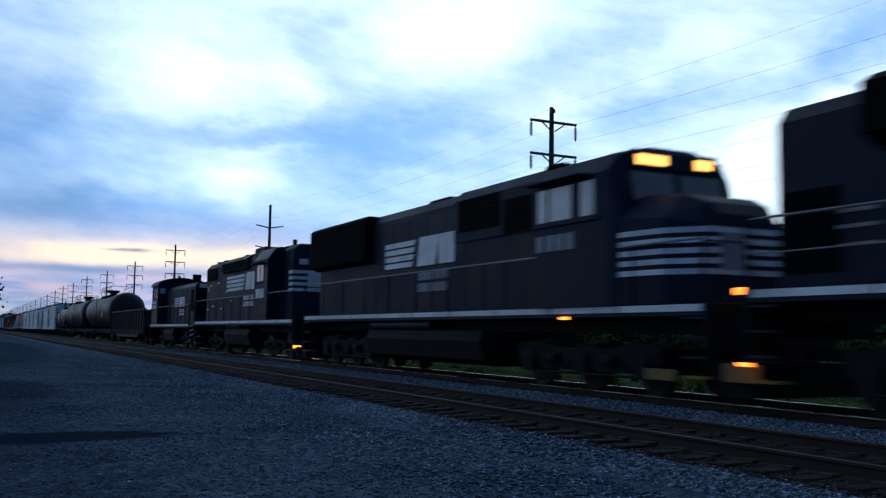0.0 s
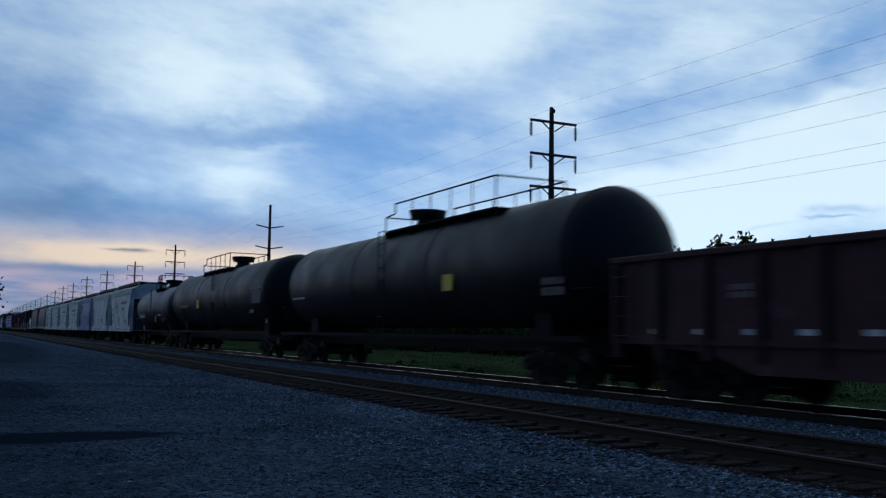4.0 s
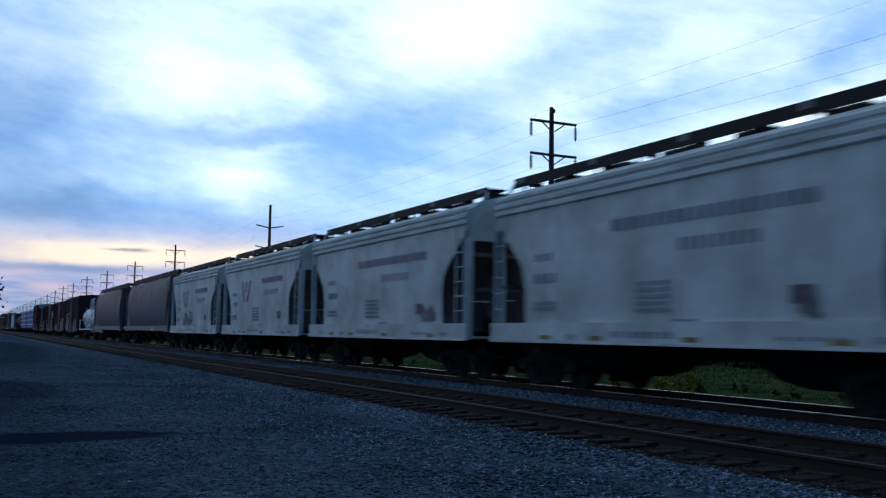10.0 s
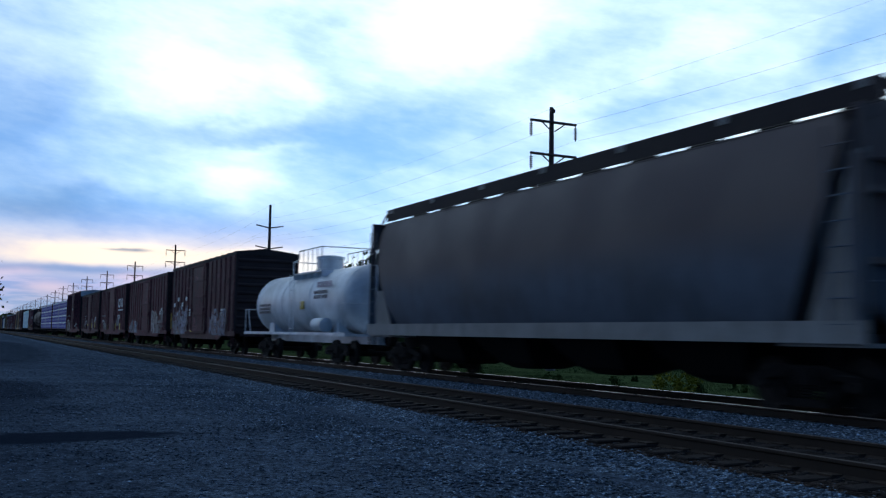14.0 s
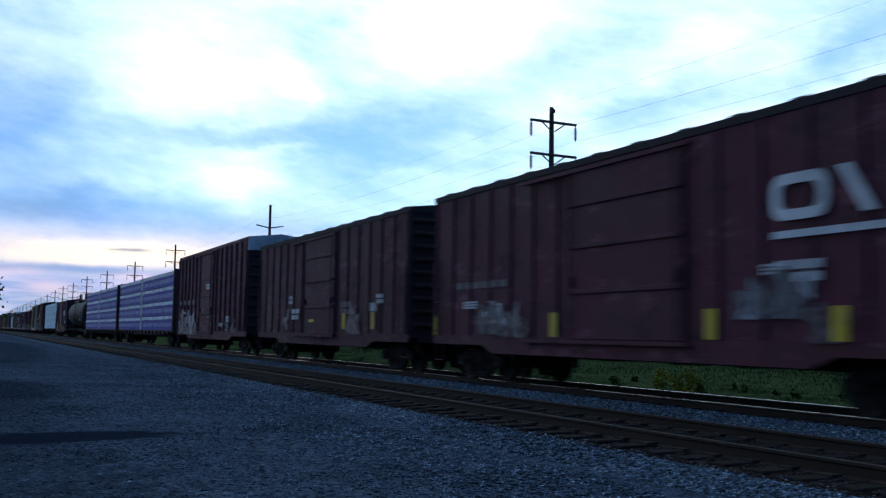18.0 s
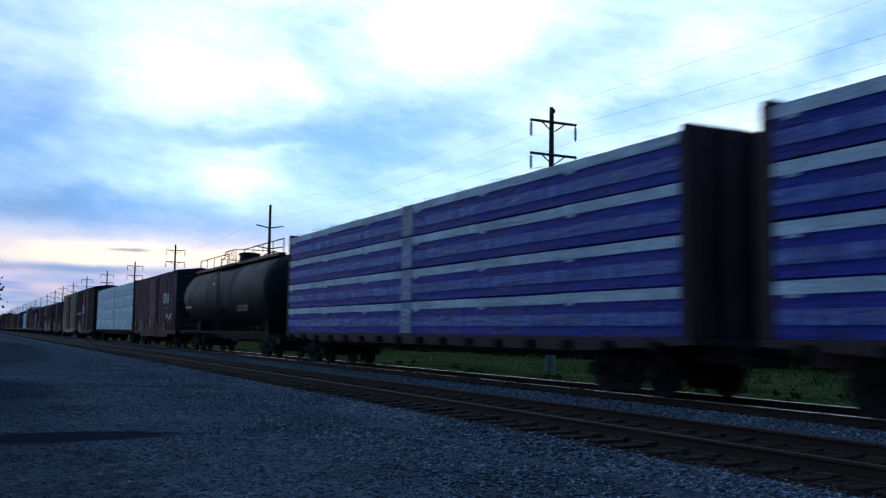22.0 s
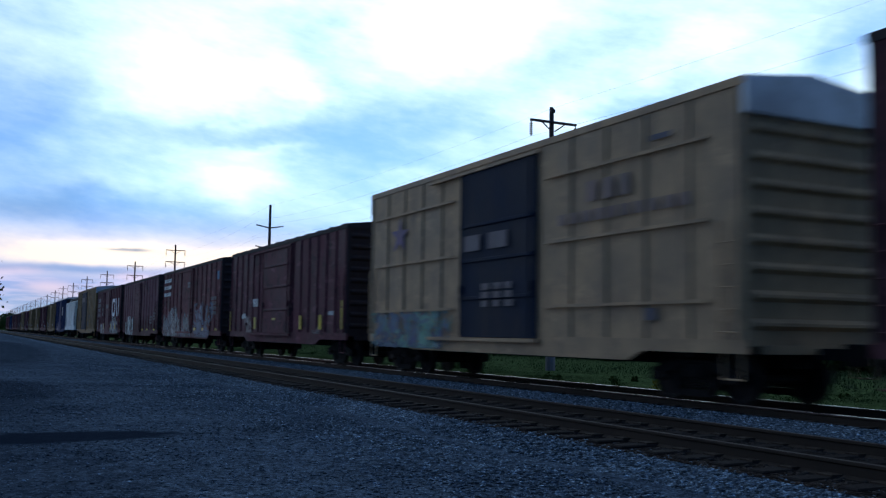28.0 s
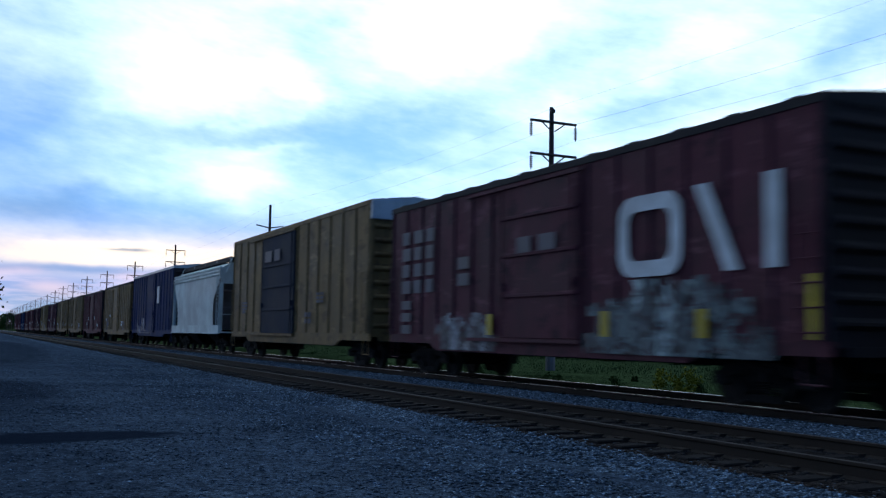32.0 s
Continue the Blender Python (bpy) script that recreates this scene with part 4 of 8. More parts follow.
    if tall_dome:
        prof = [(0.0, 0.56), (0.10, 0.56), (0.12, 0.50), (0.48, 0.50), (0.50, 0.55), (0.60, 0.55), (0.66, 0.3)]
    loft(bm, [[(dx + r * math.cos(k * math.tau / m), r * math.sin(k * math.tau / m), top - 0.06 + z) for k in range(m)] for z, r in prof])
    part("dome", bm, M_TANK if paint_m is not M_TANKWHITE else paint_m, car, soft=True)
    x0, x1 = dx - deck_half, dx + (ahead or deck_half * 0.8)
    for s in (-1, 1):
        bm = B()
        y0, y1 = sorted((s * 0.55, s * 1.0))
        box(bm, x0, x1, y0, y1, top - 0.14, top - 0.09)
        for k in range(5):
            q = x0 + k * (x1 - x0) / 4
            box(bm, q - 0.03, q + 0.03, y0, y1, top - 0.32, top - 0.14)
        part("walkway", bm, sill_m, car)
    h = rail_top
    for s in (-1, 1):
        bm = B()
        y = s * 1.0
        tube(bm, [(x0, y, top - 0.1), (x0, y, top - 0.1 + h * 0.55), (x0 + 0.7, y, top - 0.1 + h * 0.62), (x0 + 0.7, y, top - 0.1 + h), (x1, y, top - 0.1 + h), (x1, y, top - 0.1)], 0.024)
        gr = part("guard_rail", bm, sill_m, car)
        for k in range(1, 5):
            q = x0 + 0.7 + k * (x1 - x0 - 0.7) / 5
            bm = B()
            rod(bm, (q, y, top - 0.1), (q, y, top - 0.1 + h), 0.018)
            part("rail_post", bm, sill_m, gr)
    for x in (x0, x1):
        bm = B()
        tube(bm, [(x, -1.0, top - 0.1 + h * (0.55 if x == x0 else 1)), (x, 1.0, top - 0.1 + h * (0.55 if x == x0 else 1))], 0.022)
        part("cross_rail", bm, sill_m, car)
    if full_rail:
        for s in (-1,):
            y = s * 0.62
            x2, x3 = -a + 0.45, dx - deck_half - 0.1
            x4, x5 = x1 + 0.1, a - 0.9
            for q0, q1 in ((x2, x3), (x4, x5)):
                bm = B()
                tube(bm, [(q0, y, top - 0.2), (q0, y, top + 0.62), (q1, y, top + 0.62), (q1, y, top - 0.2)], 0.024)
                rr = part("roof_rail", bm, sill_m, car)
                for k in range(1, 4):
                    q = q0 + k * (q1 - q0) / 4
                    bm = B()
                    rod(bm, (q, y, top - 0.2), (q, y, top + 0.62), 0.018)
                    part("rail_post", bm, sill_m, rr)
            bm = B()
            box(bm, x2, x5, min(s * 0.5, s * 0.85), max(s * 0.5, s * 0.85), top - 0.10, top + 0.03)
            part("roof_walk", bm, M_ROOFWALK, car, "dark red roof walkway")
    ladder(car, dx - 0.2, -1.46, 1.1, top - 1.3, sill_m)
    truck(car, a - 1.6)
    truck(car, -a + 1.6)
    couplers(car, a + 0.2, 0.6)
    return join_train(car, (rear + front) / 2), a, radius


# ---------------------------------------------------------------- gondola
def gondola(rear, front, label):
    car = thing("gondola", label, "gondola car", "freight cars of the train")
    a, hw, top = (front - rear) / 2, 1.45, 2.5
    for s in (-1, 1):
        bm = B()
        plate(bm, [(-a, 1.0), (-a, top), (a, top), (a, 1.0), (a - 2.6, 0.86), (a - 3.6, 0.54), (-a + 3.6, 0.54), (-a + 2.6, 0.86)], s * hw, s * (hw - 0.05))
        part("side_wall", bm, M_GONDOLA, car)
        bm = B()
        box(bm, -a - 0.02, a + 0.02, min(s * (hw - 0.1), s * (hw + 0.09)), max(s * (hw - 0.1), s * (hw + 0.09)), top - 0.04, top + 0.08, 0.02)
        part("top_chord", bm, M_GONDOLA, car)
        bm = B()
        box(bm, -a, a, min(s * hw, s * (hw + 0.06)), max(s * hw, s * (hw + 0.06)), 0.98, 1.08)
        part("side_sill", bm, M_GONDOLA, car)
    rm = shared("gondola_rib", lambda: loft(B(), [[(-0.11, 0, z), (-0.07, -d, z), (0.07, -d, z), (0.11, 0, z)] for z, d in ((0.72, 0.05), (1.1, 0.11), (top - 0.05, 0.11))]), M_GONDOLA)
    n = 15
    for k in range(n):
        for s in (-1, 1):
            r = part("side_rib", rm, M_GONDOLA, car, at=(-a + 0.15 + k * (2 * a - 0.3) / (n - 1), s * hw, 0))
            if s > 0:
                r.rotation_euler = (0, 0, math.pi)
    for e in (-1, 1):
        bm = B()
        box(bm, min(e * a, e * (a - 0.08)), max(e * a, e * (a - 0.08)), -hw, hw, 1.0, top)
        part("end_wall", bm, M_GONDOLA, car)
        for z in (1.25, 1.62, 2.0, 2.36):
            bm = B()
            box(bm, min(e * a, e * (a + 0.1)), max(e * a, e * (a + 0.1)), -hw, hw, z, z + 0.12, 0.03)
            part("end_rib", bm, M_GONDOLA, car)
        for s in (-1, 1):
            x = a - 0.6 if e > 0 else -a + 0.18
            ladder(car, x if s < 0 else x + 0.42, s * (hw + 0.06), 1.0, 1.4, M_GONDOLA, s)
    bm = B()
    box(bm, -a, a, -hw + 0.05, hw - 0.05, 1.0, 1.08)
    part("floor", bm, M_RUSTDECK, car)
    bm = B()
    box(bm, -a, a, -0.32, 0.32, 0.66, 0.99)
    part("centre_sill", bm, M_BLACK, car)
    stencil(car, "lettering", a - 3.2, 1.45, 0.62, 0.30, M_WHITE, hw, 2, breaks=3)
    stencil(car, "lettering", a - 1.9, 1.12, 0.7, 0.12, M_FAINT, hw + 0.06, 2, breaks=2)
    stencil(car, "lettering", -a + 3.1, 1.75, 0.5, 0.22, M_FAINT, hw, 2, breaks=2)
    for k in range(6):
        stencil(car, "stencil_mark", -a + 1.1 + k * 1.15, 1.16, 0.3, 0.09, M_WHITE, hw)
    truck(car, a - 1.9)
    truck(car, -a + 1.9)
    couplers(car, a, 0.6)
    return join_train(car, (rear + front) / 2)


# ---------------------------------------------------------------- centre-beam flat cars with wrapped timber
def centerbeam(rear, front, label, scheme, gap_at=None):
    car = thing("centerbeam_flatcar", label, "flat car", "freight cars of the train")
    a, hw = (front - rear) / 2, 1.42
    top, deck = 4.79, 1.10
    fm = M_RUSTDECK
    # deck frame with stake pockets
    bm = B()
    box(bm, -a, a, -hw + 0.02, hw - 0.02, deck - 0.12, deck - 0.004)
    box(bm, -a, a, -0.35, 0.35, 0.66, deck - 0.12)
    part("deck", bm, fm, car)
    for s in (-1, 1):
        bm = B()
        plate(bm, [(-a, 0.98), (-a, deck), (a, deck), (a, 0.98), (a - 3.4, 0.82), (-a + 3.4, 0.82)], s * (hw + 0.01), s * (hw - 0.04))
        part("side_sill", bm, fm, car)
        pm = shared("winch|cb", lambda: box(B(), -0.16, 0.16, -0.10, 0, 0.84, 1.03, 0.02), M_IRON)
        n = 16
        for k in range(n):
            w = part("winch", pm, M_IRON, car, at=(-a + 0.9 + k * (2 * a - 1.8) / (n - 1), s * (hw + 0.01), 0))
            if s > 0:
                w.rotation_euler = (0, 0, math.pi)
    # bulkheads
    for e in (-1, 1):
        bm = B()
        x = e * (a - 0.15)
        box(bm, x - 0.1, x + 0.1, -hw, hw, deck, top + 0.02, 0.02)
        b = part("bulkhead", bm, fm, car, "dark rusty end bulkhead")
        for y in (-1.3, -0.65, 0, 0.65, 1.3):
            bm = B()
            x2 = e * (a - 0.02)
            box(bm, x2 - 0.06, x2 + 0.06, y - 0.06, y + 0.06, deck, top - 0.05)
            part("bulkhead_post", bm, fm, b)
    # centre beam and posts
    bm = B()
    box(bm, -a + 0.25, a - 0.25, -0.16, 0.16, top - 0.1, top + 0.08)
    part("centre_beam", bm, fm, car)
    # wrapped bundles, four tiers high and several long
    tiers = 4
    th = (top - 0.06 - deck) / tiers
    cols = 6
    L = 2 * (a - 0.28)
    gap_col = gap_at
    xs = [-a + 0.28 + k * L / cols for k in range(cols + 1)]
    for s in (-1, 1):
        for r in range(tiers):
            z0 = deck + r * th
            for c in range(cols):
                bm = B()
                x0, x1 = xs[c] + 0.003, xs[c + 1] - 0.003
                y0, y1 = sorted((s * 0.18, s * (hw - 0.02)))
                sag = 0.004 * ((c * 7 + r * 3) % 5)
                z1 = z0 + th - 0.004
                base = M_WRAPBLUE if scheme == "blue" else M_WRAPWHITE
                # a soft bundle: bulging faces and rounded edges
                nseg = 24
                rings = []
                for k in range(nseg + 1):
                    x = x0 + (x1 - x0) * k / nseg
                    b = ((0.026 if scheme == 'blue' else 0.060) * noise.noise((x * (2.1 if scheme == 'blue' else 3.4), r * 3.0 + s, c)) + 0.008) if 0 < k < nseg else -0.006
                    zt = z1 - sag + 0.006 * noise.noise((x * 1.4, r, 4.0 + s))
                    ring = [(y0 if s > 0 else y0 - b, z0 + 0.004), (y0 - (b if s < 0 else 0), (z0 + zt) / 2), (y0 - (b * 0.6 if s < 0 else 0), zt - 0.05), (y0 + 0.05, zt),
                            (y1 - 0.05, zt), (y1 + (b * 0.6 if s > 0 else 0), zt - 0.05), (y1 + (b if s > 0 else 0), (z0 + zt) / 2), (y1 + (b if s > 0 else 0), z0 + 0.004)]
                    rings.append([(x, y, z) for y, z in ring])
                loft(bm, rings)
                bun = part("wrapped_pack", bm, base, car)
                yf = s * (hw + (0.012 if scheme == 'blue' else -0.004))
                if scheme == "blue":
                    # printed bands on the wrap: white along the top, pale with lettering in the middle
                    ya, yb = sorted((yf, yf - s * 0.012))
                    bm = B()
                    box(bm, x0 + 0.01, x1 - 0.01, ya, yb + 0.0, z1 - 0.235 - sag, z1 - 0.03 - sag)
                    part("white_band", bm, M_WRAPBAND, bun)
                    bm = B()
                    box(bm, x0 + 0.25, x0 + 0.50, ya, yb, z1 - 0.29 - sag, z1 - 0.236 - sag)
                    part("wrap_tab", bm, M_WRAPBAND, bun)
                    bm = B()
                    box(bm, x0 + 0.02, x1 - 0.02, ya, yb, z0 + 0.21, z0 + 0.45)
                    part("pale_print", bm, M_WRAPPALE, bun)
                else:
                    ya, yb = sorted((yf, yf - s * 0.012))
                    bm = B()
                    box(bm, x0 + 0.05, x1 - 0.05, ya, yb, z0 + 0.12, z0 + 0.50)
                    part("pale_print", bm, M_WRAPMARK, bun)
        if gap_col is not None:
            x = -a + gap_col * 2 * a
            yf, fw = s * (hw + 0.03), 0.36 if scheme == "blue" else 0.10
            for r in range(tiers):
                bm = B()
                box(bm, x - fw, x + fw, min(yf, yf - s * 0.02), max(yf, yf - s * 0.02), deck + 0.02 + r * th, deck + (r + 1) * th - 0.03, 0.006)
                part("end_flap", bm, M_WRAPFLAP if scheme == "blue" else M_WRAPWHITE, car, "pale folded wrap ends")
        # tie-down cables
        for k in range(12):
            x = -a + 1.2 + k * (2 * a - 2.4) / 11
            bm = B()
            tube(bm, [(x, s * (hw + 0.03), deck - 0.05), (x, s * (hw + 0.045), deck + 1.8), (x, s * (hw + 0.03), top - 0.02), (x, s * 0.2, top + 0.04)], 0.005, 4)
            part("tie_cable", bm, base, car)
    truck(car, a - 2.4)
    truck(car, -a + 2.4)
    couplers(car, a, 0.6)
    return join_train(car, (rear + front) / 2)


M_WRAPMARK = printed("wrap_print_grey", (0.60, 0.86, 0.95), (0.36, 0.60, 0.72), 3.0)
M_WRAPFLAP = paint("wrap_flap_grey", (0.25, 0.33, 0.50), 0.5, bump=0.3, wrinkle=1.0)

# ---------------------------------------------------------------- locomotives
M_GRILLE = paint("dark_grille", (0.004, 0.004, 0.005), 0.9, stain=(0.006, 0.006, 0.006), spec=0.05)
M_STRIPE = paint("stripe_white", (0.70, 0.72, 0.72), 0.5, stain=(0.3, 0.27, 0.25), stain_amount=0.3)
M_GLASS = None


def glass(name, tint, rough=0.04):
    m = bpy.data.materials.new(name)
    m.use_nodes = True
    b = m.node_tree.nodes["Principled BSDF"]
    b.inputs["Base Color"].default_value = (*tint, 1)
    b.inputs["Roughness"].default_value = rough
    b.inputs["Transmission Weight"].default_value = 0.9
    b.inputs["IOR"].default_value = 1.45
    return m


M_GLASS = glass("cab_glass", (0.5, 0.6, 0.65))
M_LAMP = glow("headlight_amber", (1.0, 0.50, 0.12), 1.9)
M_LAMPWARM = glow("ditch_light_orange", (1.0, 0.28, 0.04), 2.6)
# opaque glossy pane; its pale base colour stands for sky seen in the glass
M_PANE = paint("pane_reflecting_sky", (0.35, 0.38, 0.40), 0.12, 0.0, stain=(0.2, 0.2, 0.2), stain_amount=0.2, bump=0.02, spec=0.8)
M_SCREEN = paint("tinted_windscreen", (0.05, 0.065, 0.085), 0.12, 0.0, stain=(0.03, 0.03, 0.035), stain_amount=0.2, bump=0.02, spec=0.6)
M_REDROOF = paint("red_brown_cab_roof", (0.040, 0.016, 0.02), 0.65, spec=0.25)
M_ROOFDULL = paint("dull_grey_cab_roof", (0.075, 0.065, 0.07), 0.6, spec=0.3)
# yellow step plates, with the amber of the step lamps partly in the colour
M_STEPLIT = paint("step_plate_yellow", (0.20, 0.105, 0.012), 0.6)


def loco_base(car, a, deck, axles, tank_from, tank_to, base, r, centers):
    bm = B()
    box(bm, -a + 0.35, a - 0.35, -1.45, 1.45, deck - 0.22, deck, 0.02)
    part("walkway", bm, M_LOCO, car)
    for s in (-1, 1):
        n = 9
        for k in range(n):
            x0 = -a + 0.4 + k * (2 * a - 0.8) / n
            bm = B()
            y = s * 1.452
            box(bm, x0 + 0.04, x0 + (2 * a - 0.8) / n - 0.04, min(y, y + s * 0.015), max(y, y + s * 0.015), deck - 0.13, deck - 0.01)
            part("sill_stripe", bm, M_STRIPE, car, "white sill stripe")
        # handrails with their stanchions
        bm = B()
        tube(bm, [(-a + 0.45, s * 1.42, deck + 1.1), (a - 0.45, s * 1.42, deck + 1.1)], 0.022)
        hr = part("handrail", bm, M_HOPSILL if s < 0 else M_LOCO, car)
        for k in range(12):
            x = -a + 0.45 + k * (2 * a - 0.9) / 11
            bm = B()
            rod(bm, (x, s * 1.42, deck), (x, s * 1.42, deck + 1.1), 0.018)
            part("stanchion", bm, M_LOCO, hr)
    bm = B()
    n = 20
    prof = [(-1.3, 1.2), (-1.42, 0.95), (-1.3, 0.5), (-0.8, 0.34), (0.8, 0.34), (1.3, 0.5), (1.42, 0.95), (1.3, 1.2)]
    slab(bm, prof, tank_from, tank_to)
    part("fuel_tank", bm, M_BLACK, car, soft=True)
    for s in (-1, 1):
        bm = B()
        rod(bm, (tank_from + 0.2, s * 1.25, 1.34), (tank_from + (tank_to - tank_from) * 0.6, s * 1.25, 1.34), 0.13, 12)
        part("air_reservoir", bm, M_LOCO, car, soft=True)
    bm = B()
    box(bm, -a + 0.5, a - 0.5, -0.9, 0.9, deck - 0.5, deck - 0.22)
    part("frame", bm, M_BLACK, car)
    for e in (-1, 1):
        # end plate, steps and snow plough
        bm = B()
        x = e * (a - 0.3)
        box(bm, x - 0.06, x + 0.06, -1.45, 1.45, deck - 0.75, deck + 0.02, 0.02)
        part("end_plate", bm, M_BLACK, car)
        bm = B()
        xa, xb = sorted((e * (a - 0.28), e * (a + 0.2)))
        loft(bm, [[(xa, -1.4, 0.72), (xa, 1.4, 0.72), (e * (a - 0.2), 1.4, 0.72), (e * (a - 0.2), -1.4, 0.72)],
                  [(xa, -1.3, 0.16), (xa, 1.3, 0.16), (xb, 1.3, 0.16), (xb, -1.3, 0.16)]])
        part("snow_plough", bm, M_BLACK, car)
        for s in (-1, 1):
            for k in range(4):
                z = 0.42 + k * (deck - 0.55) / 3.4
                bm = B()
                x0, x1 = sorted((e * (a - 0.95), e * (a - 0.35)))
                box(bm, x0, x1, min(s * 1.1, s * 1.47), max(s * 1.1, s * 1.47), z, z + 0.04)
                part("step", bm, M_STEPLIT if k == 0 else M_LOCO, car)
            bm = B()
            tube(bm, [(e * (a - 0.34), s * 1.46, 0.6), (e * (a - 0.34), s * 1.46, deck + 1.1)], 0.024)
            part("grab_iron", bm, M_LOCO, car)
        bm = B()
        tube(bm, [(e * (a - 0.36), -1.42, deck + 1.05), (e * (a - 0.36), -0.5, deck + 1.05), (e * (a - 0.36), -0.5, deck)], 0.02)
        part("end_rail", bm, M_LOCO, car)
        bm = B()
        tube(bm, [(e * (a - 0.36), 1.42, deck + 1.05), (e * (a - 0.36), 0.5, deck + 1.05), (e * (a - 0.36), 0.5, deck)], 0.02)
        part("end_rail", bm, M_LOCO, car)
    for c in centers:
        truck(car, c, base, r, axles)
    couplers(car, a - 0.3, 0.85)


def side_pair(fn):
    for s in (-1, 1):
        fn(s)


def panel(car, name, x0, x1, z0, z1, y, mat, thick=0.02, label="", parent=None):
    """A plate on each side of a hood or cab."""
    for s in (-1, 1):
        bm = B()
        yy = s * y
        box(bm, x0, x1, min(yy, yy + s * thick), max(yy, yy + s * thick), z0, z1, min(0.008, thick / 3))
        part(name, bm, mat, parent or car, label)


def herald(car, x0, z0, w, h, y, split=0.46):
    """The road's mark as plain shapes: four bars that run up to two slanting blocks."""
    for s in (-1, 1):
        yy = s * y
        ya, yb = sorted((yy, yy + s * 0.012))
        for k in range(4):
            bm = B()
            z = z0 + k * h / 4
            lean = 0.05 * w * k / 4
            plate(bm, [(x0, z + 0.02), (x0 + w * (split - 0.05) + lean, z + 0.02), (x0 + w * (split - 0.03) + lean, z + h / 4 - 0.035), (x0, z + h / 4 - 0.035)], ya, yb)
            part("mark_bar", bm, M_STRIPE, car)
        p, b = x0 + w * (split + 0.03), w * (0.97 - split)
        for f0, f1, lean in ((0.0, 0.52, 0.06), (0.58, 1.0, -0.02)):
            bm = B()
            plate(bm, [(p + b * f0, z0), (p + b * (f1 - 0.04), z0), (p + b * (f1 + lean), z0 + h), (p + b * (f0 + lean), z0 + h)], ya, yb)
            part("mark_block", bm, M_STRIPE, car)


def louvres(car, x0, x1, z0, z1, y, n=8):
    for s in (-1, 1):
        bm = B()
        yy = s * y
        box(bm, x0, x1, min(yy, yy + s * 0.012), max(yy, yy + s * 0.012), z0, z1)
        g = part("grille", bm, M_GRILLE, car, "dark air intake grille")
        for k in range(n):
            z = z0 + (k + 0.5) * (z1 - z0) / n
            bm = B()
            box(bm, x0, x1, min(yy, yy + s * 0.028), max(yy, yy + s * 0.028), z - 0.012, z + 0.012)
            part("grille_bar", bm, M_GRILLE, g)


def hood_doors(car, x0, x1, n, z0, z1, y):
    for k in range(n):
        w = (x1 - x0) / n
        panel(car, "hood_door", x0 + k * w + 0.02, x0 + (k + 1) * w - 0.02, z0, z1, y, M_LOCO, 0.012)


def road_loco():
    """Wide-nosed six-axle road engine."""
    rear, front = -34.0, -12.0
    a = (front - rear) / 2
    mid = (rear + front) / 2
    car = thing("locomotive", "black wide-nosed diesel road locomotive with lit headlights", "locomotive", "engines of the train")
    loco_base(car, a, 1.68, 3, -4.6, 2.7, 2.0, 0.51, (-6.9, 6.6))
    L = lambda X: X - mid
    # long hood
    bm = B()
    slab(bm, [(-0.92, 1.68), (-0.92, 4.55), (-0.70, 4.82), (0.70, 4.82), (0.92, 4.55), (0.92, 1.68)], L(-33.5), L(-17.6))
    part("long_hood", bm, M_LOCO, car)
    hood_doors(car, L(-29.0), L(-19.9), 9, 1.75, 2.9, 0.92)
    hood_doors(car, L(-29.0), L(-22.0), 6, 3.0, 4.4, 0.92)
    # flared radiators at the rear
    bm = B()
    xr0, xr1 = L(-33.85), L(-28.4)
    loft(bm, [[(x, -0.95, 3.30), (x, -1.22, 3.42), (x, -1.22, 4.72), (x, -1.1, 4.82), (x, 1.1, 4.82), (x, 1.22, 4.72), (x, 1.22, 3.42), (x, 0.95, 3.30)] for x in (xr0, xr1)])
    part("radiator_housing", bm, M_GRILLE, car)
    louvres(car, xr0 + 0.15, xr1 - 0.2, 3.46, 4.68, 1.22, 10)
    for k in range(3):
        bm = B()
        rod(bm, (xr0 + 0.8 + k * 1.4, 0, 4.80), (xr0 + 0.8 + k * 1.4, 0, 4.93), 0.62, 20)
        part("roof_fan", bm, M_GRILLE, car)
    # engine-room roof and dynamic brake behind the cab
    bm = B()
    slab(bm, [(-0.96, 3.5), (-0.96, 4.6), (-0.75, 4.86), (0.75, 4.86), (0.96, 4.6), (0.96, 3.5)], L(-22.6), L(-18.4))
    part("brake_housing", bm, M_LOCO, car)
    louvres(car, L(-22.34), L(-20.15), 3.74, 4.58, 0.96, 6)
    louvres(car, L(-19.95), L(-18.7), 3.52, 4.34, 0.965, 5)
    bm = B()
    box(bm, L(-25.6), L(-24.2), -0.3, 0.3, 4.82, 5.02, 0.03)
    part("exhaust_stack", bm, M_GRILLE, car)
    # cab
    bm = B()
    loft(bm, [[(x, -1.52, 1.68), (x, -1.52, 4.3), (x, -1.28, 4.66), (x, -0.5, 4.84), (x, 0.5, 4.84), (x, 1.28, 4.66), (x, 1.52, 4.3), (x, 1.52, 1.68)] for x in (L(-17.6), L(-15.0))]
         + [[(x, -1.46, 1.68), (x, -1.46, 3.4), (x - 0.18, -1.24, 4.62), (x - 0.2, -0.5, 4.82), (x - 0.2, 0.5, 4.82), (x - 0.18, 1.24, 4.62), (x, 1.46, 3.4), (x, 1.46, 1.68)] for x in (L(-14.72),)])
    part("cab", bm, M_LOCO, car)
    # nose: tapered, with its sloping top
    bm = B()
    x0, x1, x2 = L(-14.74), L(-13.6), L(-12.9)
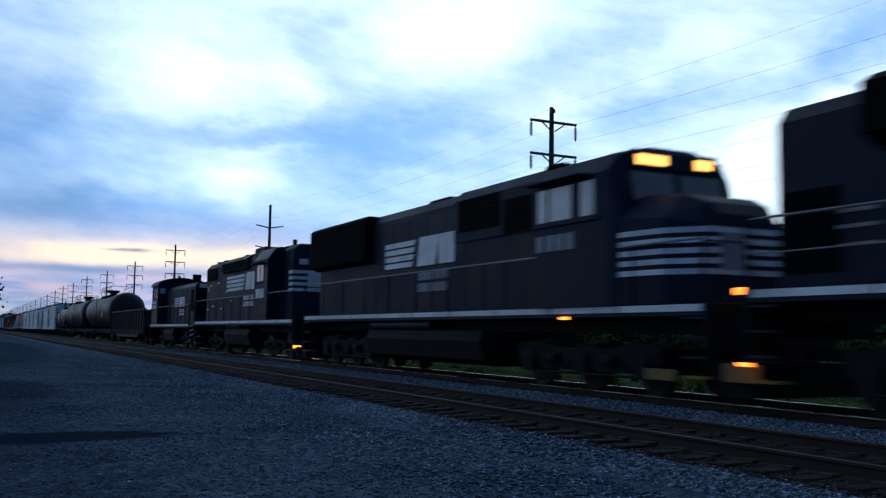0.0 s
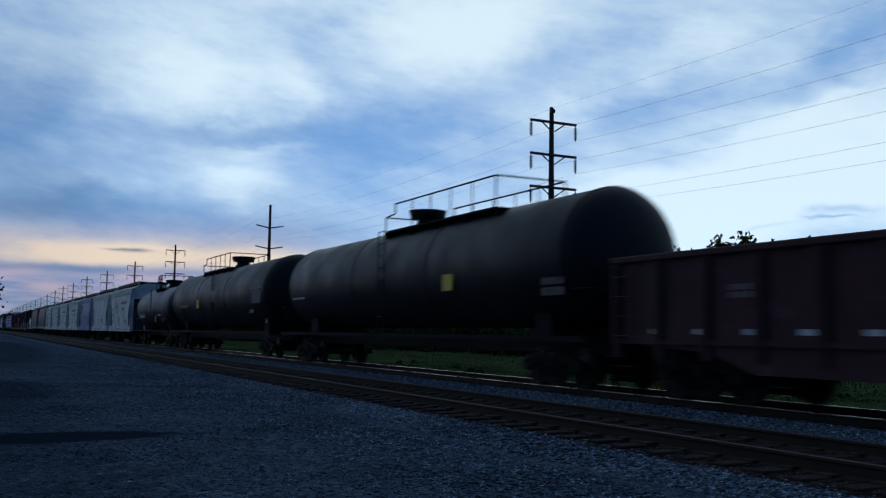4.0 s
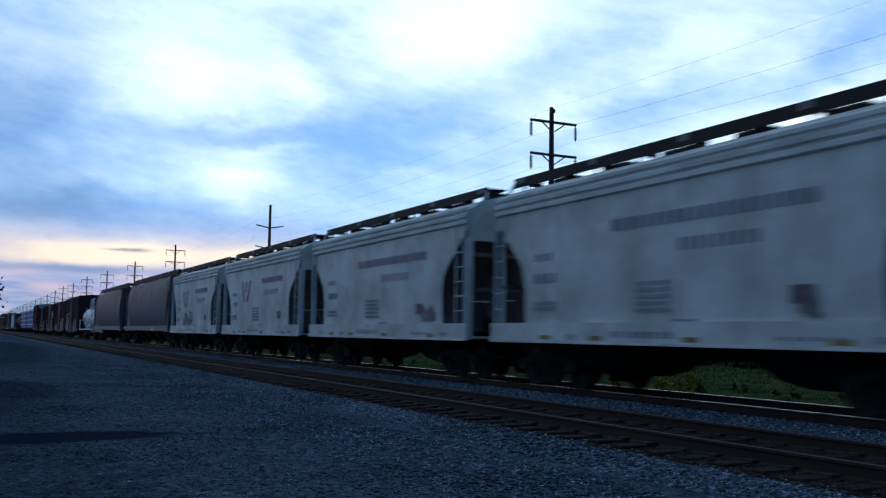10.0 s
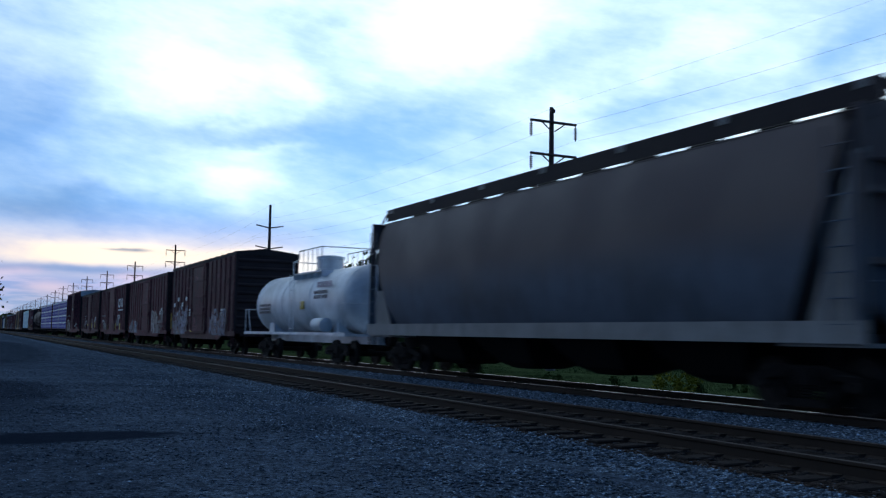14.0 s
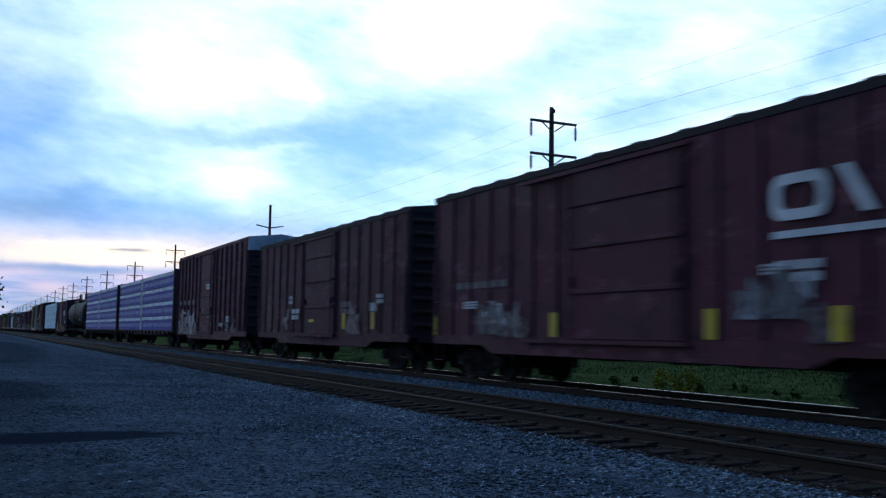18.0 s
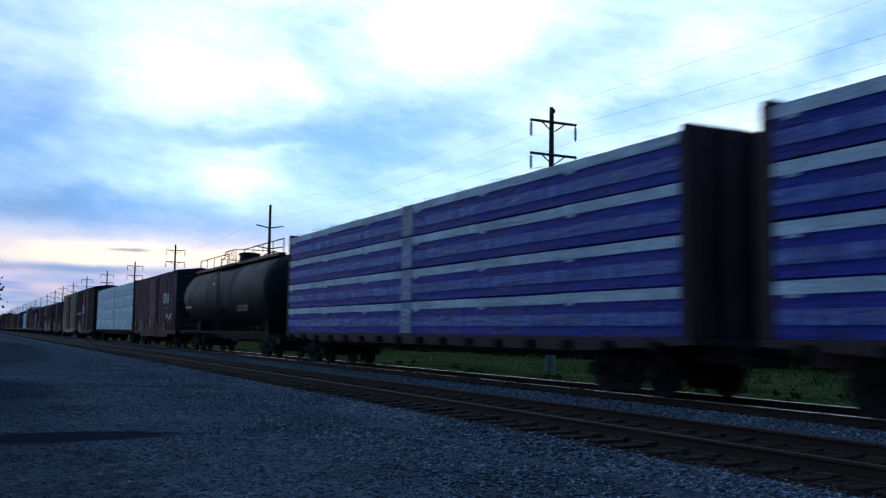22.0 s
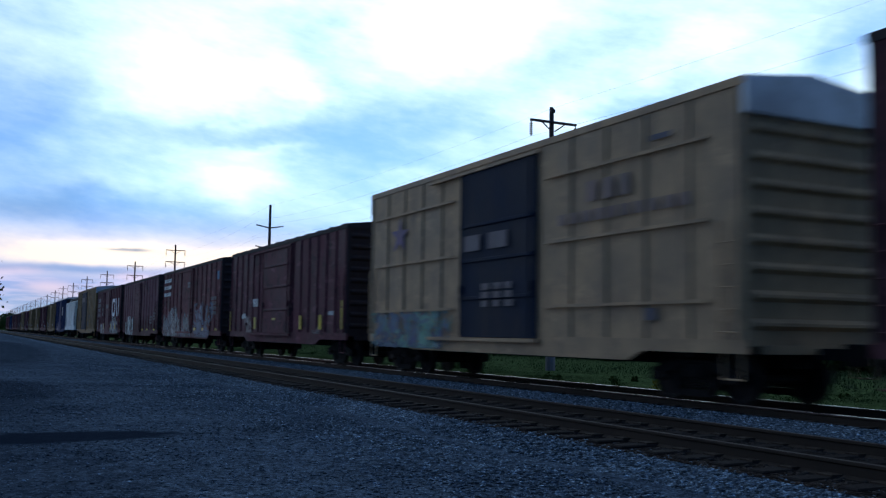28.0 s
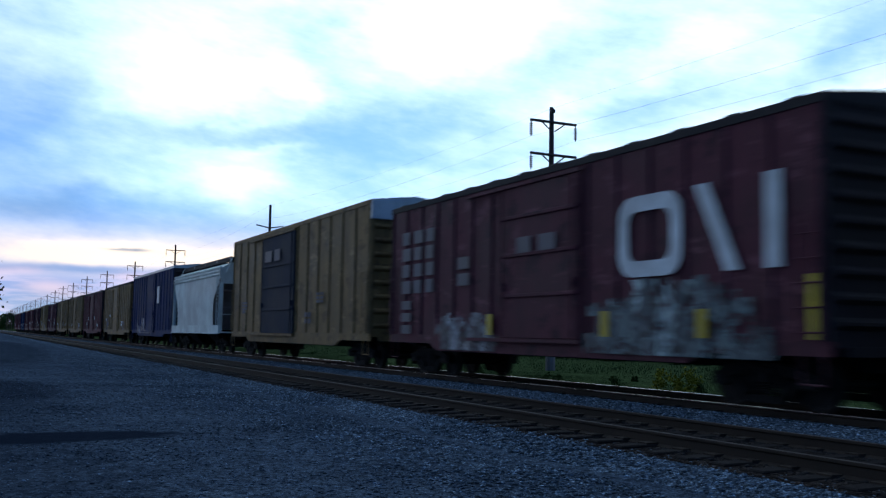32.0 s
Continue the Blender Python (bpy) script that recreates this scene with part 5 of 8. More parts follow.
    loft(bm, [[(x0, -1.44, 1.70), (x0, -1.44, 3.34), (x0, -0.9, 3.80), (x0, 0.9, 3.80), (x0, 1.44, 3.34), (x0, 1.44, 1.70)],
              [(x1, -1.30, 1.70), (x1, -1.30, 3.24), (x1, -0.85, 3.72), (x1, 0.85, 3.72), (x1, 1.30, 3.24), (x1, 1.30, 1.70)],
              [(x2 - 0.18, -0.98, 1.70), (x2 - 0.18, -0.98, 3.12), (x2 - 0.18, -0.68, 3.52), (x2 - 0.18, 0.68, 3.52), (x2 - 0.18, 0.98, 3.12), (x2 - 0.18, 0.98, 1.70)],
              [(x2, -0.85, 1.70), (x2, -0.85, 2.95), (x2, -0.6, 3.30), (x2, 0.6, 3.30), (x2, 0.85, 2.95), (x2, 0.85, 1.70)]])
    part("nose", bm, M_LOCO, car)
    # white stripes that wrap round the nose
    for k in range(5):
        z = 2.22 + k * 0.185
        bm = B()
        for s in (-1, 1):
            o = 0.014
            loft(bm, [[(x0 - 0.35, s * (1.46 + o), z), (x0 - 0.35, s * (1.46 + o), z + 0.10), (x0 - 0.35, s * 1.4, z + 0.10), (x0 - 0.35, s * 1.4, z)],
                      [(x0, s * (1.44 + o), z), (x0, s * (1.44 + o), z + 0.10), (x0, s * 1.38, z + 0.10), (x0, s * 1.38, z)],
                      [(x1, s * (1.30 + o), z), (x1, s * (1.30 + o), z + 0.10), (x1, s * 1.24, z + 0.10), (x1, s * 1.24, z)],
                      [(x2 + 0.012, s * (0.85 + o), z), (x2 + 0.012, s * (0.85 + o), z + 0.10), (x2 - 0.03, s * 0.8, z + 0.10), (x2 - 0.03, s * 0.8, z)]])
        box(bm, x2 + 0.001, x2 + 0.013, -0.84, 0.84, z, z + 0.10)
        part("nose_stripe", bm, M_STRIPE, car, "white nose stripe")
    bm = B()
    box(bm, x2 + 0.014, x2 + 0.022, -0.62, -0.12, 2.3, 2.95)
    part("nose_mark", bm, M_HOPINK, car, "pale angular road mark on the nose")
    # windscreens, side windows, sunshade
    xs = L(-14.80)
    for y0, y1 in ((-1.12, -0.08), (0.08, 1.12)):
        bm = B()
        loft(bm, [[(xs + 0.09, y0, 3.72), (xs + 0.09, y1, 3.72), (xs + 0.13, y1, 3.72), (xs + 0.13, y0, 3.72)],
                  [(xs - 0.06, y0, 4.30), (xs - 0.06, y1, 4.30), (xs - 0.02, y1, 4.30), (xs - 0.02, y0, 4.30)]])
        part("windscreen", bm, M_SCREEN, car, "dark tinted windscreen pane")
    for q, wd in ((L(-17.5), 0.36), (L(-17.05), 0.84), (L(-15.9), 0.46)):
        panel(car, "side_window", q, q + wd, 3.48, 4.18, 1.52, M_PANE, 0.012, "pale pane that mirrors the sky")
    panel(car, "window_frame", L(-17.58), L(-15.3), 3.37, 3.47, 1.52, M_LOCO, 0.05)
    for q in (L(-17.11), L(-16.17), L(-15.97)):
        panel(car, "window_post", q, q + 0.04, 3.47, 4.2, 1.52, M_LOCO, 0.04)
    panel(car, "sunshade", L(-17.6), L(-15.5), 4.26, 4.30, 1.5, M_LOCO, 0.35)
    stencil(car, "cab_number", L(-17.55), 2.86, 1.5, 0.34, M_HOPINK, 1.52, 1, breaks=3)
    # headlight box, number boards, ditch and step lights
    bm = B()
    box(bm, L(-15.0), L(-14.78), -1.05, 1.05, 4.36, 4.74, 0.04)
    hb = part("headlight_box", bm, M_LOCO, car)
    for y, hb_w in ((-0.62, 0.38), (0.66, 0.22)):
        bm = B()
        box(bm, L(-14.79), L(-14.755), y - hb_w, y + hb_w, 4.44, 4.64, 0.01)
        part("number_board", bm, M_LAMP, hb, "lit amber number board")
    bm = B()
    rod(bm, (L(-12.05), -1.05, 1.88), (L(-11.92), -1.05, 1.88), 0.06, 14)
    part("ditch_light", bm, M_LAMPWARM, car, "glowing orange ditch light")
    for x, y, z in ((L(-16.55), -1.47, 1.46), (L(-11.4), -1.52, 0.70)):
        bm = B()
        box(bm, x - 0.12, x + 0.12, y - 0.03, y + 0.03, z - 0.03, z + 0.03)
        part("step_light", bm, M_LAMPWARM, car, "small glowing step light")
    for q, z, wd, hh in ((L(-12.0), 0.40, 0.8, 0.30), (L(-14.0), 0.35, 0.8, 0.20)):
        panel(car, "step_plate", q, q + wd, z, z + hh, 1.36, M_STEPLIT, 0.05, "worn yellow step plate")
    herald(car, L(-27.3), 3.02, 4.8, 0.82, 0.945)
    stencil(car, "lettering", L(-24.85), 2.28, 2.0, 0.58, M_HOPINK, 0.945, 2, breaks=7)
    for y in (-0.5, 0.2):
        bm = B()
        box(bm, L(-18.6), L(-17.9), y - 0.15, y + 0.15, 4.84, 4.98, 0.02)
        part("horn", bm, M_GRILLE, car)
    join_train(car, mid)


def high_hood_loco():
    """Four-axle engine with a full-height short hood at the front."""
    rear, front = -53.0, -34.7
    a = (front - rear) / 2
    mid = (rear + front) / 2
    L = lambda X: X - mid
    car = thing("locomotive", "black diesel locomotive with a tall short hood and white bars", "locomotive", "engines of the train")
    loco_base(car, a, 1.58, 2, -2.2, 2.2, 2.74, 0.51, (-5.2, 5.2))
    bm = B()
    slab(bm, [(-0.88, 1.58), (-0.88, 4.42), (-0.68, 4.64), (0.68, 4.64), (0.88, 4.42), (0.88, 1.58)], L(-52.5), L(-40.5))
    part("long_hood", bm, M_LOCO, car)
    hood_doors(car, L(-49.0), L(-41.0), 9, 1.66, 2.85, 0.88)
    louvres(car, L(-52.45), L(-50.1), 3.72, 4.36, 0.9, 5)
    bm = B()
    slab(bm, [(-0.9, 3.95), (-1.05, 4.02), (-1.05, 4.46), (-0.7, 4.68), (0.7, 4.68), (1.05, 4.46), (1.05, 4.02), (0.9, 3.95)], L(-48.4), L(-43.6))
    part("brake_housing", bm, M_LOCO, car)
    louvres(car, L(-48.3), L(-43.7), 4.05, 4.42, 1.05, 4)
    for q, z in ((-51.6, 3.45), (-49.9, 3.52), (-51.0, 2.35), (-49.2, 2.2), (-48.2, 3.0), (-47.0, 2.55), (-52.2, 2.2)):
        panel(car, "small_plate", L(q), L(q) + 0.3, z, z + 0.07, 0.895, M_STRIPE, 0.01)
    panel(car, "yellow_plate", L(-52.2), L(-51.95), 3.2, 3.45, 0.88, M_YELLOW, 0.012)
    for k, X in enumerate((-51.4, -49.9, -45.6)):
        bm = B()
        rod(bm, (L(X), 0, 4.62), (L(X), 0, 4.76), 0.6, 20)
        part("roof_fan", bm, M_GRILLE, car)
    bm = B()
    box(bm, L(-42.6), L(-41.0), -0.95, 0.95, 4.4, 4.82, 0.05)
    part("blower_housing", bm, M_LOCO, car)
    # cab
    bm = B()
    slab(bm, [(-1.50, 1.58), (-1.50, 4.05), (-1.15, 4.52), (-0.5, 4.70), (0.5, 4.70), (1.15, 4.52), (1.50, 4.05), (1.50, 1.58)], L(-40.5), L(-38.5))
    part("cab", bm, M_LOCO, car)
    for s in (-1, 1):
        bm = B()
        loft(bm, [[(x, s * 1.53, 4.05), (x, s * 1.17, 4.54), (x, s * 1.17, 4.57), (x, s * 1.55, 4.08)] for x in (L(-40.6), L(-38.4))])
        part("cab_roof_edge", bm, M_ROOFDULL, car, "dull weathered roof slope")
    panel(car, "side_window", L(-40.0), L(-39.12), 3.2, 3.88, 1.5, M_PANE, 0.012, "pane with the tone of the sky painted in")
    panel(car, "window_post", L(-39.58), L(-39.53), 3.18, 3.9, 1.5, M_LOCO, 0.03)
    panel(car, "window_frame", L(-40.1), L(-39.02), 3.12, 3.19, 1.5, M_LOCO, 0.05)
    panel(car, "sunshade", L(-40.4), L(-38.7), 3.92, 3.95, 1.5, M_LOCO, 0.3)
    # high short hood
    bm = B()
    slab(bm, [(-0.88, 1.58), (-0.88, 4.42), (-0.62, 4.64), (0.62, 4.64), (0.88, 4.42), (0.88, 1.58)], L(-38.5), L(-36.95))
    part("short_hood", bm, M_LOCO, car)
    for k in range(4):
        z = 2.72 + k * 0.24
        bm = B()
        for s in (-1, 1):
            ya, yb = sorted((s * 0.885, s * 0.897))
            box(bm, L(-37.5), L(-36.95), ya, yb, z, z + 0.13)
        box(bm, L(-36.948), L(-36.935), -0.89, 0.89, z, z + 0.13)
        part("nose_stripe", bm, M_STRIPE, car, "white nose stripe")
        bm = B()
        box(bm, L(-52.515), L(-52.502), -0.86, 0.86, z, z + 0.13)
        part("rear_stripe", bm, M_STRIPE, car)
    bm = B()
    plate(bm, [(L(-36.932), 2.8), (L(-36.915), 2.8), (L(-36.915), 3.55), (L(-36.932), 3.55)], -0.28, 0.3)
    part("nose_mark", bm, M_STRIPE, car)
    for y in (-0.6, 0.35):
        bm = B()
        box(bm, L(-36.95), L(-36.87), y - 0.05, y + 0.3, 3.8, 4.02, 0.01)
        part("number_board", bm, M_STRIPE, car)
    herald(car, L(-47.85), 3.02, 5.25, 0.80, 0.905, 0.66)
    stencil(car, "lettering", L(-44.55), 2.26, 2.4, 0.50, M_STRIPE, 0.905, 2, breaks=7)
    stencil(car, "cab_number", L(-40.2), 2.5, 1.3, 0.38, M_STRIPE, 1.5, 1, breaks=3)
    bm = B()
    box(bm, L(-34.96), L(-34.78), -1.44, -1.15, 0.50, 0.60, 0.02)
    part("step_light", bm, M_LAMPWARM, car, "small glowing step light")
    for X in (-38.7,):
        bm = B()
        rod(bm, (L(X), -0.3, 4.7), (L(X), -0.3, 4.95), 0.1, 10)
        part("horn", bm, M_GRILLE, car)
    join_train(car, mid)


def switcher():
    """Short-hooded yard engine with a rounded cab roof at its rear."""
    rear, front = -67.2, -53.8
    a = (front - rear) / 2
    mid = (rear + front) / 2
    L = lambda X: X - mid
    car = thing("locomotive", "black yard switcher with a rounded cab roof", "locomotive", "engines of the train")
    loco_base(car, a, 1.46, 2, -1.5, 1.5, 2.4, 0.51, (-3.6, 3.6))
    bm = B()
    slab(bm, [(-0.92, 1.46), (-0.92, 3.62), (-0.6, 3.88), (0.6, 3.88), (0.92, 3.62), (0.92, 1.46)], L(-64.1), L(-55.3))
    part("long_hood", bm, M_LOCO, car)
    hood_doors(car, L(-63.9), L(-56.4), 9, 1.55, 3.5, 0.92)
    louvres(car, L(-56.3), L(-55.6), 2.2, 3.45, 0.925, 8)
    bm = B()
    box(bm, L(-55.32), L(-55.25), -0.8, 0.8, 1.9, 3.3)
    part("front_radiator", bm, M_GRILLE, car)
    bm = B()
    box(bm, L(-55.6), L(-55.1), -0.85, 0.85, 3.45, 3.86, 0.06)
    part("headlight_box", bm, M_LOCO, car)
    for s in (-1, 1):
        bm = B()
        box(bm, L(-55.11), L(-55.08), s * 0.5 - 0.22, s * 0.5 + 0.22, 3.54, 3.76)
        part("number_board", bm, M_STRIPE, car)
    for X, w, h in ((-59.52, 0.2, 0.64), (-59.2, 0.34, 0.22)):
        bm = B()
        box(bm, L(X), L(X) + w, -0.25, 0.25, 3.8, 3.88 + h, 0.03)
        part("exhaust_stack", bm, M_GRILLE, car)
    # cab with a barrel roof
    bm = B()
    n = 10
    arc = [(1.5 * math.cos(math.pi * k / n), 3.95 + 0.52 * math.sin(math.pi * k / n)) for k in range(n + 1)]
    out = [(1.5, 1.46)] + arc + [(-1.5, 1.46)]
    xr, xf = L(-66.2), L(-64.1)
    # lower walls, posts round the side windows, and a rear wall with two openings
    box(bm, xr, xf, -1.5, 1.5, 1.46, 3.16, 0.02)
    part("cab", bm, M_LOCO, car)
    bm = B()
    slab(bm, [(1.5, 3.84)] + arc + [(-1.5, 3.84)], xr, xf)
    part("cab_top", bm, M_LOCO, car)
    posts = []
    for s in (-1, 1):
        y0, y1 = sorted((s * 1.5, s * 1.43))
        posts += [(q0, q1, y0, y1) for q0, q1 in ((xr, L(-65.74)), (L(-65.24), L(-64.99)), (L(-64.52), xf))]
    posts += [(xr + 0.003, xr + 0.06, q0, q1) for q0, q1 in ((-1.42, -1.28), (-0.12, 0.06), (1.28, 1.42))]
    posts += [(xf - 0.06, xf - 0.003, q0, q1) for q0, q1 in ((-1.42, -0.3), (0.3, 1.42))]
    for q0, q1, y0, y1 in posts:
        bm = B()
        box(bm, q0, q1, y0, y1, 3.16, 3.84)
        part("cab_post", bm, M_LOCO, car)
    for q0, q1 in ((-1.28, -0.12), (0.06, 1.28)):
        bm = B()
        box(bm, xr + 0.025, xr + 0.035, q0, q1, 3.16, 3.84)
        part("rear_window", bm, M_GLASS, car, "clear cab window")
    bm = B()
    arc2 = [(1.58 * math.cos(math.pi * k / n), 3.96 + 0.56 * math.sin(math.pi * k / n)) for k in range(n + 1)]
    loft(bm, [[(x, y, z) for y, z in arc2] + [(x, y * 0.985, z - 0.05) for y, z in reversed(arc2)] for x in (L(-66.35), L(-63.9))])
    part("cab_roof", bm, M_REDROOF, car, "dull red-brown rounded cab roof", soft=True)
    for q, w in ((L(-65.74), 0.5), (L(-64.99), 0.47)):
        panel(car, "side_window", q, q + w, 3.16, 3.84, 1.46, M_GLASS, 0.01, "clear cab window")
    for s in (-1, 1):
        bm = B()
        box(bm, L(-64.095), L(-64.07), s * 1.2 - 0.17, s * 1.2 + 0.17, 3.45, 3.8)
        part("front_window", bm, M_PANE, car)
    stencil(car, "cab_number", L(-65.75), 2.5, 1.25, 0.5, M_STRIPE, 1.5, 2, breaks=3)
    herald(car, L(-61.2), 2.52, 3.15, 0.58, 0.945)
    stencil(car, "lettering", L(-59.6), 2.0, 1.45, 0.36, M_STRIPE, 0.945, 2, breaks=5)
    # chevrons on the front steps
    for k in range(4):
        bm = B()
        for s in (-1, 1):
            y0, y1 = sorted((s * 0.85, s * 1.42))
            loft(bm, [[(L(-54.03), y0, 0.5 + k * 0.26), (L(-54.03), y0, 0.6 + k * 0.26), (L(-54.06), y0, 0.6 + k * 0.26), (L(-54.06), y0, 0.5 + k * 0.26)],
                      [(L(-54.03), y1, 0.75 + k * 0.26), (L(-54.03), y1, 0.85 + k * 0.26), (L(-54.06), y1, 0.85 + k * 0.26), (L(-54.06), y1, 0.75 + k * 0.26)]])
        part("chevron", bm, M_STRIPE, car)
    bm = B()
    rod(bm, (L(-63.95), -0.2, 4.45), (L(-63.95), -0.2, 4.64), 0.09, 10)
    part("horn", bm, M_GRILLE, car)
    join_train(car, mid)


def lead_loco():
    """The first engine; its rear end with wide radiator wings."""
    rear, front = -11.75, 10.2
    a = (front - rear) / 2
    mid = (rear + front) / 2
    L = lambda X: X - mid
    car = thing("locomotive", "black road locomotive with wide radiator wings at its rear", "locomotive", "engines of the train")
    loco_base(car, a, 1.87, 3, -3.6, 3.4, 2.0, 0.51, (-6.6, 6.6))
    bm = B()
    slab(bm, [(-1.0, 1.87), (-1.0, 4.5), (-0.8, 4.75), (0.8, 4.75), (1.0, 4.5), (1.0, 1.87)], L(-11.17), L(5.5))
    part("long_hood", bm, M_LOCO, car)
    bm = B()
    loft(bm, [[(x, -1.0, 3.75), (x, -1.46, 3.95), (x, -1.46, 4.66), (x, -1.2, 4.82), (x, 1.2, 4.82), (x, 1.46, 4.66), (x, 1.46, 3.95), (x, 1.0, 3.75)] for x in (L(-9.2), L(-4.0))])
    part("radiator_housing", bm, M_GRILLE, car)
    louvres(car, L(-11.1), L(-9.95), 2.1, 3.38, 1.0, 8)
    hood_doors(car, L(-9.6), L(5.0), 13, 1.95, 3.3, 1.0)
    bm = B()
    slab(bm, [(-1.5, 1.62), (-1.5, 4.2), (-1.2, 4.6), (1.2, 4.6), (1.5, 4.2), (1.5, 1.62)], L(5.5), L(8.0))
    part("cab", bm, M_LOCO, car)
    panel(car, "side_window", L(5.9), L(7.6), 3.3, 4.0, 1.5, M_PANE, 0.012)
    bm = B()
    loft(bm, [[(L(8.0), -1.4, 1.62), (L(8.0), -1.4, 3.3), (L(8.0), 1.4, 3.3), (L(8.0), 1.4, 1.62)], [(L(9.5), -0.9, 1.62), (L(9.5), -0.9, 3.0), (L(9.5), 0.9, 3.0), (L(9.5), 0.9, 1.62)]])
    part("nose", bm, M_LOCO, car)
    for z in (2.45, 2.72, 2.95):
        panel(car, "rear_stripe", L(-10.0), L(-9.3), z, z + 0.06, 1.0, M_HOPSILL, 0.02)
    bm = B()
    tube(bm, [(L(-11.3), -1.42, 2.42), (L(9.8), -1.42, 2.42)], 0.014)
    part("lower_handrail", bm, M_HOPSILL, car)
    join_train(car, mid)


lead_loco()
road_loco()
high_hood_loco()
switcher()

# ---------------------------------------------------------------- the train behind the engines
gondola(-86.2, -69.0, "rust-brown ribbed open gondola with faded white lettering")
t1, a1, r1 = tank_car(-107.3, -87.4, "long dark grey tank car with a railed dome platform", M_TANK, 1.52, 2.80, 0.487, 0.9, 0.78, ahead=6.0)
panel(t1, "placard", 3.9, 4.45, 2.2, 2.62, 1.49, M_YELLOW, 0.03, "yellow placard")
stencil(t1, "lettering", -9.0, 2.3, 1.4, 0.3, M_WHITE, 1.45, 2, breaks=3)
stencil(t1, "stencil_panel", 8.6, 1.95, 0.9, 0.4, M_FAINT, 1.44, 2, breaks=2)
t2, a2, r2 = tank_car(-130.6, -109.6, "large matt black tank car with yellow placards", M_TANK, 1.55, 2.80, 0.523, 4.6, 0.70, ahead=1.3)
panel(t2, "placard", -3.05, -2.45, 2.28, 2.72, 1.53, M_YELLOW, 0.03, "bright yellow square placard")
stencil(t2, "lettering", -7.6, 2.36, 2.3, 0.15, M_ORANGE, 1.535, 1, breaks=7, label="orange stencilled line")
stencil(t2, "stencil_panel", 8.1, 2.3, 1.4, 0.5, M_HOPDARK, 1.55, 1)
stencil(t2, "stencil_line", 7.7, 2.92, 1.8, 0.07, M_FAINT, 1.55, 1)
stencil(t2, "stencil_panel", 7.1, 1.9, 0.7, 0.28, M_FAINT, 1.36, 2)
stencil(t2, "stencil_spot", 8.75, 1.45, 0.28, 0.22, M_WHITE, 1.10, 1)
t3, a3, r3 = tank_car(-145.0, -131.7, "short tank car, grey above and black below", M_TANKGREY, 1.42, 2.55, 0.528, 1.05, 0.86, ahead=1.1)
stencil(t3, "lettering", -5.0, 1.95, 2.2, 0.3, M_WHITE, 1.36, 2, breaks=5)
panel(t3, "placard", 1.0, 1.6, 1.6, 2.0, 1.27, M_ORANGE, 0.06, "ochre placard")
stencil(t3, "lettering", 2.3, 2.02, 1.2, 0.1, M_WHITE, 1.36, 1, breaks=3)
stencil(t3, "lettering", 3.3, 1.65, 0.9, 0.3, M_FAINT, 1.24, 2, breaks=2)

M_FAINTTAN = paint("faded_lettering", (0.29, 0.185, 0.15), 0.7)
M_FAINT2 = paint("faded_dark_stencil", (0.17, 0.18, 0.21), 0.65)
G_DIRT = bands("dirty_smudge", [(0.10, 0.10, 0.11), (0.20, 0.20, 0.21), (0.14, 0.14, 0.15)], 3.0)
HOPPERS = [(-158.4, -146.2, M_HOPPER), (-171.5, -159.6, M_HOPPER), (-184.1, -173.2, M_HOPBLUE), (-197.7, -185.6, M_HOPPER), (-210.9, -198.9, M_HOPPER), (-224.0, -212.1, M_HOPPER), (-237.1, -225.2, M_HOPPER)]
def shifted(off):
    """Lettering laid out from the rear end of the car."""
    return lambda car, name, x, *rest, **more: stencil(car, name, x + off, *rest, **more)


